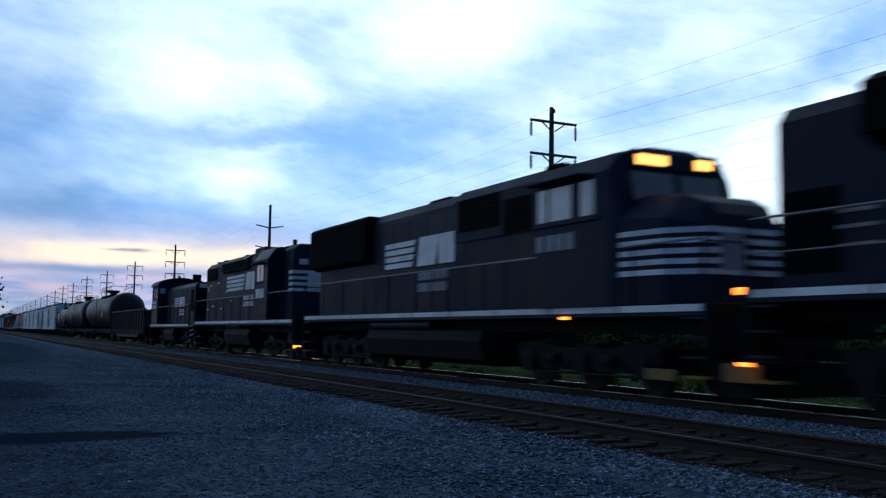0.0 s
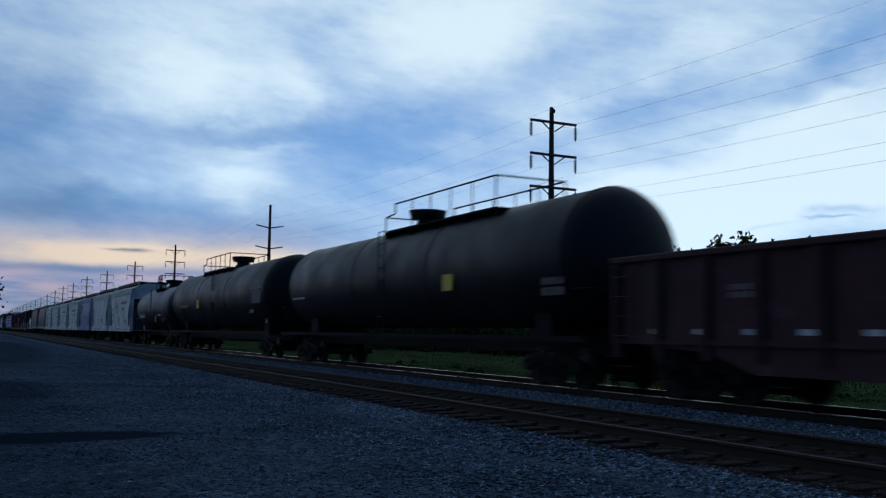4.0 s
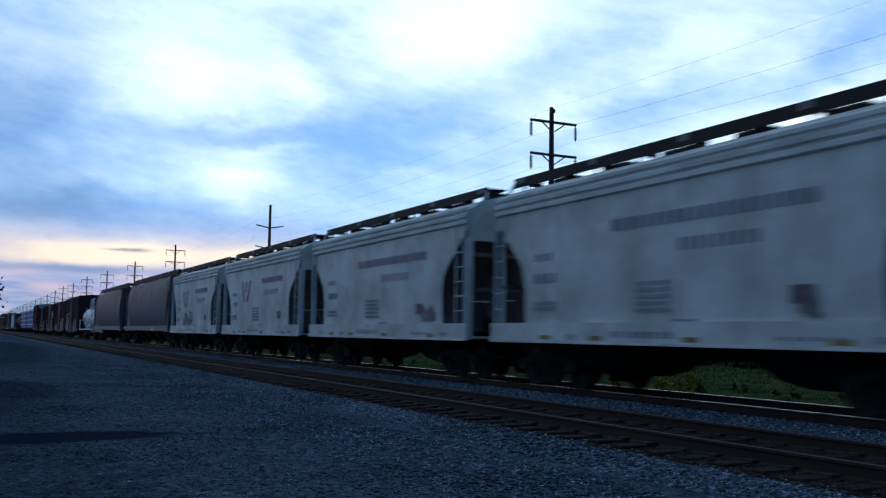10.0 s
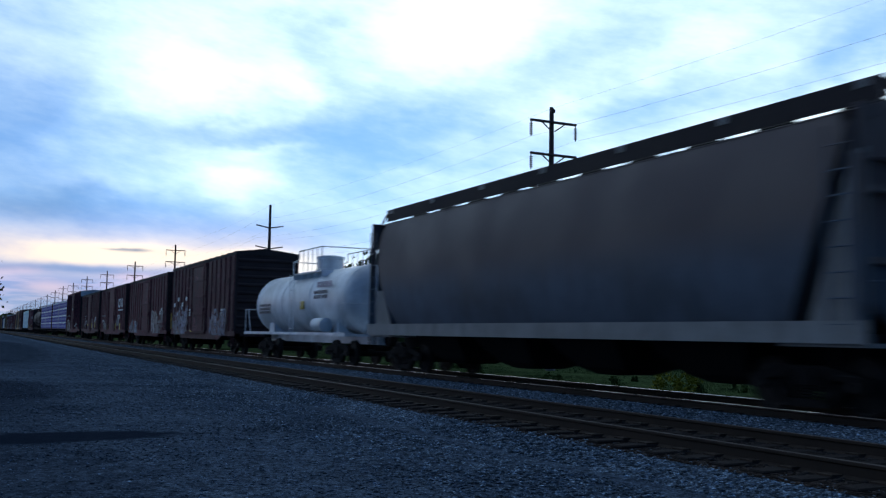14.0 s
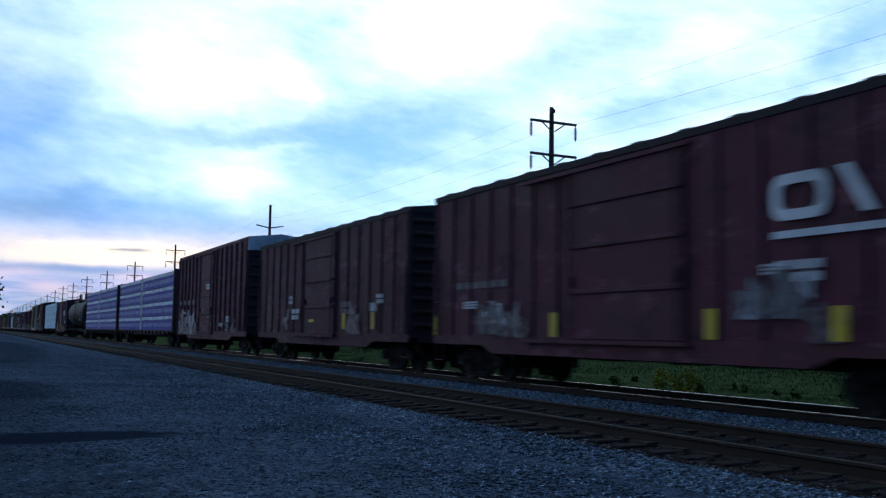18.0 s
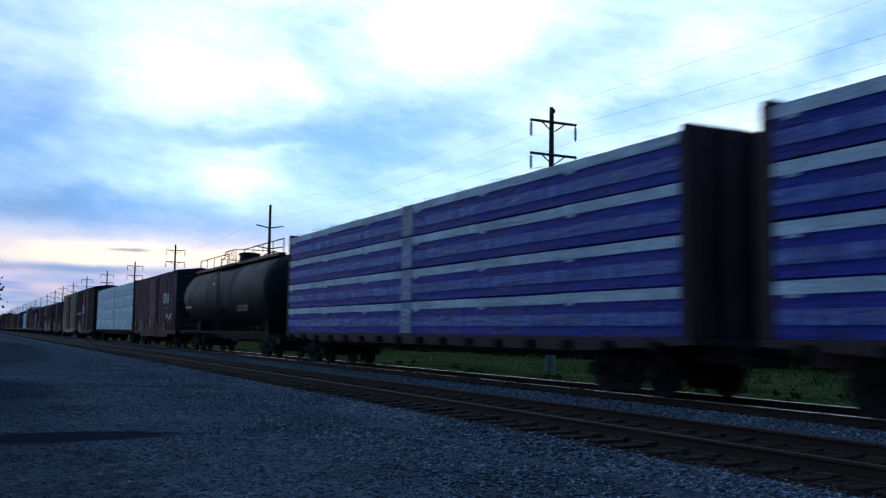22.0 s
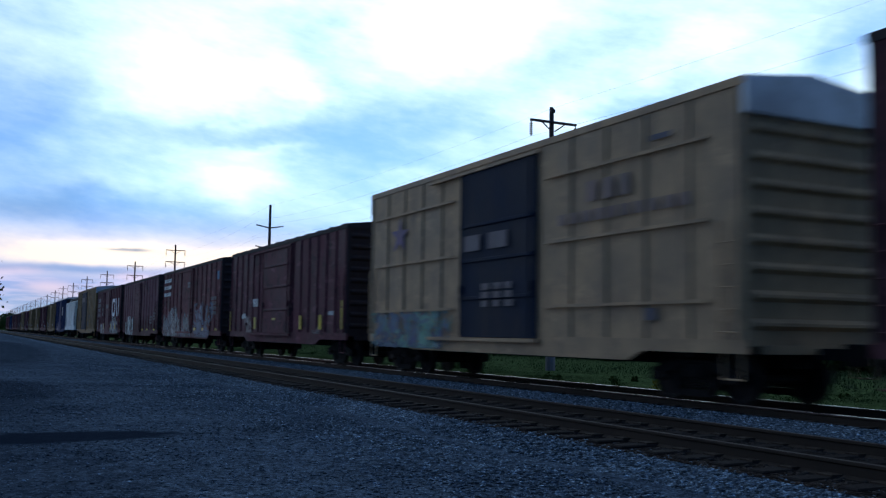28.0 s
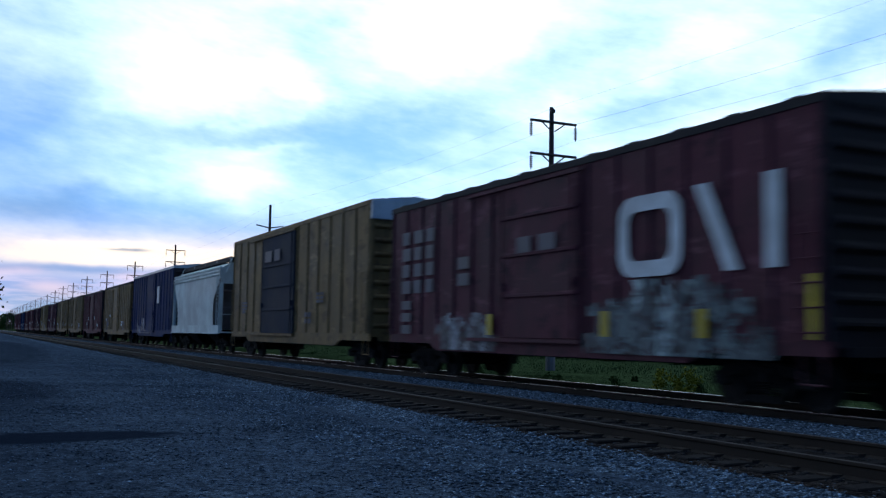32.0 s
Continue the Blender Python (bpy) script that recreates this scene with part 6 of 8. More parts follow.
for i, (r, f, m) in enumerate(HOPPERS):
    lab = "faded blue two-bay covered hopper with dark lettering" if m is M_HOPBLUE else "light grey two-bay covered hopper with faint lettering"
    h, a, w = hopper(r, f, lab, m)
    off = 6.125 - a
    letter = shifted(off)
    ink = M_HOPINK if m is M_HOPBLUE or i in (1, 3) else M_INKRED
    y = 1.575
    if i == 2:
        # two slanted strokes beside a third, as on an old road mark
        for s in (-1, 1):
            for q in (0.0, 0.55, 0.95, 1.35):
                bm = B()
                ya, yb = sorted((s * y, s * (y + 0.012)))
                plate(bm, [(off - 4.75 + q, 2.68), (off - 4.55 + q, 2.68), (off - 4.3 + q, 3.6), (off - 4.5 + q, 3.6)], ya, yb)
                part("mark_stroke", bm, M_INK, h)
        letter(h, "lettering", -4.9, 2.1, 1.5, 0.16, M_HOPINK, y, 1, breaks=3)
        letter(h, "lettering", -0.5, 2.1, 1.2, 0.4, M_FAINT2, y, 2, breaks=3)
        letter(h, "chart_panel", 2.05, 1.55, 0.45, 0.72, M_INK, y, 2)
    elif i == 1:
        letter(h, "lettering", 0.8, 1.85, 1.1, 0.15, M_HOPINK, y, 1, breaks=4)
        letter(h, "chart_panel", 1.9, 1.55, 0.3, 0.28, M_HOPINK, y, 1)
    else:
        n0, n1 = (-1.5, 3.5) if i in (3, 4) else (0.5, 3.5)
        letter(h, "road_name", n0, 3.08, n1 - n0, 0.22, ink, y, 1, breaks=19)
        letter(h, "road_name", 0.4 if i in (3, 4) else 0.95, 2.58, 2.0, 0.22, ink, y, 1, breaks=8)
        letter(h, "road_mark", -4.25, 2.66, 0.75, 0.16, M_HOPINK, y, 1, breaks=2)
        letter(h, "road_number", -4.25, 2.2, 0.9, 0.2, M_HOPINK, y, 1, breaks=3)
        letter(h, "data_block", -4.3, 1.62, 0.9, 0.2, M_HOPINK, y, 2, breaks=4)
        letter(h, "data_block", -0.8, 1.55, 1.0, 0.55, M_HOPINK, y, 5, 0.6, breaks=3)
        letter(h, "chart_panel", 2.88, 1.62, 0.42, 0.28, M_INK, y, 1)
        if i in (0, 5, 6):
            # a broad mark of slanting strokes
            for s in (-1, 1):
                ya, yb = sorted((s * y, s * (y + 0.012)))
                for (p, q, wd) in (((-2.75, 3.28), (-2.32, 2.38), 0.26), ((-2.05, 3.25), (-2.05, 2.75), 0.2), ((-1.40, 3.28), (-1.80, 2.38), 0.26)):
                    bm = B()
                    plate(bm, [(off + p[0], p[1]), (off + p[0] + wd, p[1]), (off + q[0] + wd, q[1]), (off + q[0], q[1])], ya, yb)
                    part("mark_stroke", bm, M_HOPINK if i == 0 else M_INKRED, h)
                for p in (-2.3, -1.9):
                    bm = B()
                    plate(bm, [(off + p, 2.38), (off + p + 0.12, 2.68), (off + p + 0.24, 2.38)], ya, yb)
                    part("mark_stroke", bm, M_MAROON, h)
    for q in (-4.0, -2.2, 0.5, 3.6):
        letter(h, "reflector", q, 1.02, 0.42, 0.09, M_DULLYELLOW, 1.60, 1)
    letter(h, "sill_lettering", -1.5, 1.08, 1.8, 0.12, M_HOPINK, 1.60, 1, breaks=8)
    for q, z, wd, ht in ((-5.2, 1.28, 0.5, 0.05), (-3.0, 1.02, 0.35, 0.12), (2.6, 1.08, 1.4, 0.06), (4.4, 1.05, 0.4, 0.1), (0.2, 1.32, 0.7, 0.1)):
        letter(h, "sill_mark", q, z, wd, ht, M_HOPINK, 1.60 if z < 1.28 else 1.575, 1, breaks=3)
    if i in (0, 1, 3, 4):
        sprayed(h, off + 2.9, off + 4.3, 1.42, 2.0, G_DIRT, 1.575, 30 + i, "dark grimy smudge", 0.62)
    if i == 6:
        sprayed(h, -4.0, 4.4, 1.3, 2.3, G_PALE, 1.57, 3, "dull grey scrawled graffiti", 0.56)

d1, a, w = hopper(-255.9, -238.1, "round-sided covered hopper, grey-brown above and bluish grey below", M_HOPDARK, M_HOPSILL, 4, 4.38, 4.56, 4.80, True, 1.58, 1.5)
stencil(d1, "stencil_mark", 1.8, 2.6, 0.3, 0.3, M_HOPSILL, 1.56, 1)
stencil(d1, "chart_panel", 3.4, 1.05, 0.35, 0.22, M_WHITE, 1.60, 1)
d2, a, w = hopper(-276.7, -258.7, "round-sided covered hopper, grey-brown above and bluish grey below", M_HOPDARK, M_HOPSILL, 4, 4.38, 4.56, 4.80, True, 1.58, 1.5)
wt, a, r = tank_car(-291.2, -279.2, "white tank car with a railed platform and small side tank", M_TANKWHITE, 1.22, 2.24, 0.545, 1.5, 0.86, ahead=1.9, tall_dome=True, sill_m=M_TANKWHITE)
bm = B()
rod(bm, (2.9, -1.30, 1.36), (3.9, -1.30, 1.36), 0.25, 14)
part("side_cylinder", bm, M_TANKWHITE, wt, soft=True)
panel(wt, "placard", 0.75, 1.2, 1.95, 2.25, 1.22, M_YELLOW, 0.03, "yellow placard")
stencil(wt, "lettering", -4.9, 1.85, 1.7, 0.4, M_INK, 1.22, 3, breaks=5)
stencil(wt, "lettering", 2.6, 2.7, 1.6, 0.2, M_INKRED, 1.20, 1, breaks=5)
stencil(wt, "lettering", 2.3, 2.3, 1.5, 0.3, M_FAINT, 1.22, 2, breaks=4)


G_SCUFF = bands("pale_scuffs", [(0.075, 0.045, 0.052), (0.12, 0.09, 0.10), (0.085, 0.055, 0.06), (0.10, 0.075, 0.08), (0.20, 0.18, 0.19)], 2.2)


def marks(car, a, hw, seed, mat=None):
    """Small data stencils, reflectors and patches that every box car carries."""
    rnd = random.Random(seed)
    mat = mat or M_WHITE
    if mat is M_WHITE:
        for side in (-1, 1):
            x = side * rnd.uniform(2.4, 4.2) - (1.8 if side < 0 else 0)
            sprayed(car, x, x + rnd.uniform(1.4, 2.4), 1.05, rnd.uniform(1.7, 2.5), G_SCUFF, hw + 0.055, seed + 50 + side, "scuffed and dusty patch", 0.60)
    for k in range(4):
        x = rnd.choice((-1, 1)) * rnd.uniform(2.2, a - 1.4)
        stencil(car, "data_stencil", x, rnd.uniform(1.3, 2.2), rnd.uniform(0.4, 1.0), rnd.uniform(0.12, 0.4), mat, hw + 0.06, rnd.choice((1, 2, 3)), breaks=rnd.choice((1, 2, 4)))


def reflectors(car, xs, z=1.2, h=0.55, w=0.22, hw=1.48):
    for x in xs:
        stencil(car, "reflector", x, z, w, h, M_YELLOW, hw + 0.062, 1, label="yellow reflective strip")


def ring_mark(car, x0, z0, w, h, y, t=0.32):
    """The road's mark as plain shapes: a rounded hoop and a slanting block between two bars."""
    hoop = w * 0.44

    def loop(inset):
        r = min(t * 1.2, h / 2) - inset * 0.6
        xa, xb, za, zb = x0 + inset, x0 + hoop - inset, z0 + inset, z0 + h - inset
        out = []
        for cx, cz, st in ((xb - r, zb - r, 0), (xa + r, zb - r, 1), (xa + r, za + r, 2), (xb - r, za + r, 3)):
            for k in range(5):
                p = (st + k / 4) * math.pi / 2
                out.append((cx + r * math.cos(p), cz + r * math.sin(p)))
        return out
    outer, inner = loop(0), loop(t * 0.85)
    for s in (-1, 1):
        ya, yb = sorted((s * y, s * (y + 0.014)))
        rings = [[(p[0], ya, p[1]), (p[0], yb, p[1]), (q[0], yb, q[1]), (q[0], ya, q[1])] for p, q in zip(outer, inner)]
        part("hoop_mark", loft(B(), rings + rings[:1], cap=False), M_STRIPE, car, "rounded white hoop")
        bm = B()
        plate(bm, [(x0 + w * 0.70, z0), (x0 + w * 0.70 + t, z0), (x0 + w * 0.52 + t, z0 + h), (x0 + w * 0.52, z0 + h)], ya, yb)
        part("slanting_mark", bm, M_STRIPE, car, "slanting white block")
        bm = B()
        plate(bm, [(x0 + w - t, z0), (x0 + w, z0), (x0 + w, z0 + h), (x0 + w - t, z0 + h)], ya, yb)
        part("bar_mark", bm, M_STRIPE, car, "white upright bar")


b1, a, w = boxcar(-308.8, -293.4, "dark brown boxcar with blue graffiti along its lower side", M_DARKBROWN, 4.78)
sprayed(b1, -7.1, -2.5, 0.88, 2.55, G_BLUE, w + 0.06, 1, "blue and white graffiti", 0.42)
for k in range(4):
    stencil(b1, "stencil_patch", -6.6 + k * 1.1, 2.45 + 0.3 * (k % 2), 0.42, 0.22, M_WHITE, w + 0.075, 1)
sprayed(b1, 2.6, 7.0, 0.88, 2.2, G_BLUE, w + 0.06, 2, "blue and white graffiti", 0.46)
reflectors(b1, (-7.55,), 1.15, 0.95, 0.26)
reflectors(b1, (-5.3, -1.9), 1.02, 0.12, 0.45)
marks(b1, a, w, 1)
b2, a, w = boxcar(-326.0, -310.4, "rust-brown boxcar with pale blurred graffiti", M_BROWN, 4.68)
sprayed(b2, -7.7, -3.0, 0.88, 1.9, G_BLUE, w + 0.06, 4, "blue-grey graffiti", 0.46)
sprayed(b2, 2.0, 6.9, 0.88, 2.45, G_PALE, w + 0.06, 5, "pale washed-out graffiti", 0.46)
marks(b2, a, w, 2)
b3, a, w = boxcar(-343.6, -328.0, "brown boxcar with a white hoop-shaped mark and yellow reflectors", M_BROWN, 4.68, door_at=0.52, door_w=3.6)
ring_mark(b3, 4.1, 2.86, 2.4, 0.70, w + 0.06, 0.19)
stencil(b3, "mark_bar", 4.1, 2.60, 2.5, 0.11, M_WHITE, w + 0.06, 1)
reflectors(b3, (-7.75, -2.1, 0.1, 2.6, 5.2), 1.08, 0.5, 0.24)
sprayed(b3, -5.8, -3.8, 1.1, 2.4, G_PALE, w + 0.06, 6, "pale scribbled graffiti", 0.54)
sprayed(b3, 2.9, 4.9, 1.4, 2.2, G_PALE, w + 0.06, 7, "pale scribbled graffiti", 0.50)
stencil(b3, "data_stencil", -6.4, 2.2, 2.6, 0.16, M_FAINT, w + 0.06, 1, breaks=5)
marks(b3, a, w, 3)
b4, a, w = boxcar(-360.6, -345.2, "dark brown ribbed boxcar with yellow reflectors", M_DARKBROWN, 4.66)
reflectors(b4, (2.55, 5.05), 1.22, 0.5, 0.24)
reflectors(b4, (-0.7,), 1.45, 0.10, 0.5, 1.54)
reflectors(b4, (1.2,), 1.45, 0.10, 0.4)
stencil(b4, "data_stencil", 2.4, 1.7, 1.0, 0.4, M_FAINT, w + 0.06, 2, breaks=2)
marks(b4, a, w, 4)
b5, a, w = boxcar(-378.1, -362.6, "tall brown boxcar with a pale galvanised roof end", M_BROWN, 5.30, roof_m=M_BROWN, door_at=0.49, door_w=2.8, ribs=16, roof_waves=False, cap=True, rib_d=0.08)
sprayed(b5, -7.6, -1.7, 0.88, 2.3, G_PALE, w + 0.06, 8, "grey and blue bubble graffiti", 0.33)
for q, z, wd, ht in ((-1.0, 2.05, 0.3, 0.2), (-0.3, 1.9, 0.16, 0.1), (0.35, 1.75, 0.3, 0.12), (0.5, 1.5, 0.22, 0.1), (0.95, 1.35, 0.2, 0.1), (-1.1, 1.5, 0.14, 0.1), (-0.6, 1.3, 0.2, 0.08)):
    stencil(b5, "paint_spot", q, z, wd, ht, M_FAINT, w + 0.08, 1)
sprayed(b5, 3.8, 4.9, 1.1, 2.3, G_PALE, w + 0.06, 9, "faint grey graffiti", 0.58)
for k in range(4):
    stencil(b5, "stencil_patch", -7.0 + k * 1.15, 2.5, 0.55, 0.24, M_FAINT, w + 0.06, 1)
stencil(b5, "door_stencil", 0.1, 3.2, 0.8, 0.26, M_WHITE, w + 0.13, 2, breaks=1)
marks(b5, a, w, 5)

centerbeam(-403.4, -380.0, "centre-beam flat car stacked with blue-and-white wrapped timber", "blue", 0.49)
centerbeam(-428.2, -405.0, "centre-beam flat car stacked with blue-and-white wrapped timber", "blue", 0.49)
t4, a4, r4 = tank_car(-448.2, -430.6, "long black tank car with full-length roof rails", M_TANKDULL, 1.52, 2.90, 0.50, 1.6, 0.72, full_rail=True, tall_dome=True)
stencil(t4, "lettering", -7.9, 2.3, 1.6, 0.3, M_WHITE, 1.45, 2, breaks=1)
stencil(t4, "lettering", 3.6, 2.0, 1.8, 0.28, M_FAINT2, 1.42, 2, breaks=7)
stencil(t4, "dark_panel", -1.7, 1.95, 2.1, 0.24, M_GRILLE, 1.36, 1)
stencil(t4, "stencil_spot", -1.2, 3.35, 0.18, 0.14, M_WHITE, 1.46, 1)
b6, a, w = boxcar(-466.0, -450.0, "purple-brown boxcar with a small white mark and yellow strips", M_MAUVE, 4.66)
ring_mark(b6, 4.0, 2.75, 1.7, 0.62, w + 0.06, 0.17)
stencil(b6, "mark_bar", 3.8, 2.4, 2.0, 0.12, M_FAINT, w + 0.06, 1, breaks=3)
reflectors(b6, (-6.95,), 1.35, 0.75, 0.14)
reflectors(b6, (-5.3, -2.1, 1.9, 4.2), 1.06, 0.5, 0.17)
reflectors(b6, (-0.25,), 1.24, 0.5, 0.17, 1.55)
marks(b6, a, w, 6)
centerbeam(-490.3, -467.3, "centre-beam flat car stacked with white wrapped timber", "white", 0.545)
b7, a, w = boxcar(-508.3, -492.2, "tall dark brown boxcar with white stencil patches and pale graffiti", M_DARKBROWN, 5.32, door_at=0.57, door_w=5.9, doors=2, horizontal=((-7.3, -1.95, 4.4), (-7.3, -1.95, 3.0), (-7.3, -1.95, 1.70)), roof_waves=False)
sprayed(b7, -5.9, -1.95, 0.75, 1.68, G_MINT, w + 0.06, 10, "pale green graffiti", 0.38)
for q in (-7.05, -5.8, -4.75, -3.6):
    stencil(b7, "stencil_patch", q, 2.62, 0.72 if q > -7 else 0.8, 0.24, M_WHITE, w + 0.06, 1, breaks=1)
stencil(b7, "data_stencil", -7.0, 1.85, 0.8, 0.3, M_FAINT, w + 0.06, 3)
stencil(b7, "data_stencil", -7.0, 1.0, 0.7, 0.5, M_FAINT, w + 0.06, 4)
stencil(b7, "door_stencil", -1.3, 2.8, 1.1, 0.8, M_WHITE, w + 0.125, 4, 0.9, breaks=2)
stencil(b7, "door_stencil", 0.1, 2.75, 1.0, 0.5, M_WHITE, w + 0.125, 3, 0.9, breaks=2)
stencil(b7, "door_stencil", -0.9, 1.75, 0.6, 0.5, M_WHITE, w + 0.125, 2, 0.9, breaks=1)
marks(b7, a, w, 7)
TAN_RAILS = ((-7.4, -2.2, 4.42), (-7.4, -2.2, 3.02), (-7.4, -2.2, 1.70), (2.1, 7.05, 4.40), (2.1, 7.05, 3.02), (2.1, 7.05, 1.68))
b8, a, w = boxcar(-526.4, -510.6, "tall tan boxcar with a dull blue door and teal graffiti", M_TAN, 5.32, roof_m=M_TAN, door_at=0.497, door_w=3.6, door_m=M_DULLBLUE, horizontal=TAN_RAILS, roof_waves=False, ribs=13, cap=True)
sprayed(b8, -7.8, -2.0, 0.72, 1.8, G_TEAL, w + 0.06, 11, "teal and mint graffiti", 0.34)
stencil(b8, "faded_lettering", 2.6, 3.36, 4.2, 0.22, M_FAINTTAN, w + 0.06, 1, breaks=9)
stencil(b8, "faded_lettering", 3.6, 3.75, 1.6, 0.4, M_FAINTTAN, w + 0.06, 1, breaks=2)
bm = B()
plate(bm, [(-5.6 + (0.62 if k % 2 == 0 else 0.24) * math.cos(k * math.pi / 5 + 0.3), 3.85 + (0.52 if k % 2 == 0 else 0.2) * math.sin(k * math.pi / 5 + 0.3)) for k in range(10)], -w - 0.068, -w - 0.056)
part("star_mark", bm, paint("faded_purple", (0.21, 0.14, 0.22), 0.7, stain=(0.34, 0.17, 0.12), stain_amount=0.8), b8, "faded purple sprayed star")
stencil(b8, "door_stencil", -1.5, 3.1, 2.4, 0.38, M_FAINT, w + 0.125, 1, breaks=1)
stencil(b8, "door_stencil", -0.6, 1.75, 1.6, 0.55, M_FAINT, w + 0.125, 3, breaks=2)
stencil(b8, "data_stencil", 5.4, 1.4, 0.35, 0.22, M_INK, w + 0.06, 1)
stencil(b8, "roof_bracket", 5.6, 4.62, 0.55, 0.1, M_INK, w + 0.06, 1)
b9, a, w = boxcar(-543.8, -528.4, "brown ribbed boxcar with yellow strips", M_BROWN, 4.66, door_w=3.8, door_at=0.49)
reflectors(b9, (-3.35, 2.9, 5.1), 1.2, 0.5, 0.26)
reflectors(b9, (7.32,), 1.2, 0.95, 0.2)
reflectors(b9, (-7.55,), 1.1, 0.9, 0.14)
reflectors(b9, (-0.4,), 1.55, 0.09, 0.45, 1.56)
marks(b9, a, w, 9)
M_PATCHBLUE = paint("patch_light_blue", (0.085, 0.17, 0.27), 0.6)
b10, a, w = boxcar(-561.3, -545.7, "brown boxcar with white lettering bars and blue-green graffiti", M_BROWN2, 4.68, door_at=0.49, door_w=2.9, roof_waves=False, ribs=14)
sprayed(b10, -7.4, -1.6, 0.74, 2.5, G_MURK, w + 0.06, 12, "grey-green graffiti", 0.34)
sprayed(b10, -1.6, 1.4, 0.74, 2.2, G_MURK, w + 0.12, 19, "grey-green graffiti", 0.40)
sprayed(b10, 1.4, 6.4, 0.74, 2.6, G_BLUE, w + 0.06, 13, "blue graffiti", 0.42)
reflectors(b10, (1.9, 3.9, 6.9), 1.1, 0.14, 0.4, 1.50)
stencil(b10, "road_name", -7.25, 3.15, 2.3, 1.05, M_WHITE, w + 0.06, 3, 0.9, breaks=6)
stencil(b10, "mark_patch", 7.0, 3.62, 0.42, 0.42, M_PATCHBLUE, w + 0.06, 1)
stencil(b10, "data_stencil", 5.8, 1.9, 1.2, 0.9, M_FAINT, w + 0.06, 4, breaks=2)
stencil(b10, "door_stencil", 0.2, 3.45, 0.7, 0.3, M_FAINT, w + 0.13, 2)
b11, a, w = boxcar(-578.7, -563.1, "dark brown boxcar with a ridged door and pale mint graffiti", M_MAUVE, 4.68, door_at=0.485, door_w=2.7, ribs=14)
for s in (-1, 1):
    for k in range(16):
        bm = B()
        y = s * (w + 0.12)
        box(bm, -1.5, 1.05, min(y, y + s * 0.03), max(y, y + s * 0.03), 1.15 + k * 0.2, 1.25 + k * 0.2)
        part("door_ridge", bm, M_MAUVE, b11)
sprayed(b11, -6.4, -1.75, 0.72, 2.1, G_MINT, w + 0.06, 14, "pale mint graffiti", 0.34)
reflectors(b11, (1.7, 3.7, 6.5), 1.06, 0.1, 0.6)
stencil(b11, "data_stencil", 6.3, 1.75, 0.9, 0.5, M_FAINT, w + 0.06, 3, breaks=1)
stencil(b11, "data_stencil", 5.0, 1.5, 0.9, 0.5, M_FAINT, w + 0.06, 3, breaks=2)
b12, a, w = boxcar(-596.1, -580.3, "red-brown boxcar with a large white hoop-shaped mark and graffiti", M_BROWN, 4.70)
ring_mark(b12, 3.04, 2.18, 4.03, 1.48, w + 0.06, 0.34)
sprayed(b12, -5.2, -1.5, 0.72, 1.65, G_PALE, w + 0.06, 15, "pale grey graffiti", 0.38)
sprayed(b12, 1.9, 7.2, 0.78, 2.15, G_MINT, w + 0.06, 16, "mint and white graffiti", 0.38)
reflectors(b12, (7.55,), 1.1, 0.95, 0.19)
reflectors(b12, (-2.0, 2.5, 5.2), 1.1, 0.48, 0.24, 1.51)
stencil(b12, "window_grid", -7.0, 2.2, 2.3, 1.7, M_FAINT, w + 0.06, 4, 0.3, breaks=2)
stencil(b12, "window_grid", -7.0, 1.1, 0.6, 0.9, M_FAINT, w + 0.06, 3, 0.4)
stencil(b12, "data_stencil", -3.6, 2.3, 0.6, 0.7, M_FAINT, w + 0.06, 2)
stencil(b12, "door_stencil", -0.6, 2.9, 1.8, 0.35, M_FAINT, w + 0.13, 1, breaks=1)
b13, a, w = boxcar(-614.8, -597.7, "tall tan boxcar with a dark blue door", M_TAN2, 5.22, roof_m=M_TAN2, door_at=0.43, door_w=4.4, door_m=M_DULLBLUE, roof_waves=False, ribs=14, cap=True)
stencil(b13, "door_stencil", -2.8, 3.9, 2.6, 0.45, M_FAINT, w + 0.13, 1, breaks=1)
marks(b13, a, w, 13, M_INK)
h8, a, w = hopper(-628.9, -617.0, "light grey two-bay covered hopper", M_HOPPER)
b14, a, w = boxcar(-645.2, -629.4, "deep blue boxcar with a white patch", M_DEEPBLUE, 5.0, roof_m=M_GALV, roof_waves=False)
stencil(b14, "white_patch", 2.6, 2.8, 0.8, 1.1, M_WHITE, w + 0.06, 1)
sprayed(b14, -6.5, 5.5, 0.85, 1.9, G_BLUE, w + 0.06, 17, "pale blue graffiti", 0.50)
x = -646.6
for k, (m, e) in enumerate(((M_TAN2, 4.75), (M_BROWN2, 4.68), (M_TAN2, 4.75), (M_TAN2, 4.75), (M_BROWN, 4.68), (M_TAN2, 4.8), (M_DARKBROWN, 4.68), (M_BROWN2, 4.68), (M_BROWN, 4.7), (M_DEEPBLUE, 4.7), (M_BROWN, 4.68), (M_BROWN2, 4.68))):
    lab = {"boxcar_ochre_tan": "weathered tan boxcar with a steel roof", "boxcar_deep_blue": "deep blue boxcar with a dark roof"}.get(m.name, "weathered brown boxcar with ribbed sides")
    c, a, w = boxcar(x - 15.5, x, lab, m, e)
    marks(c, a, w, 20 + k)
    x -= 17.4

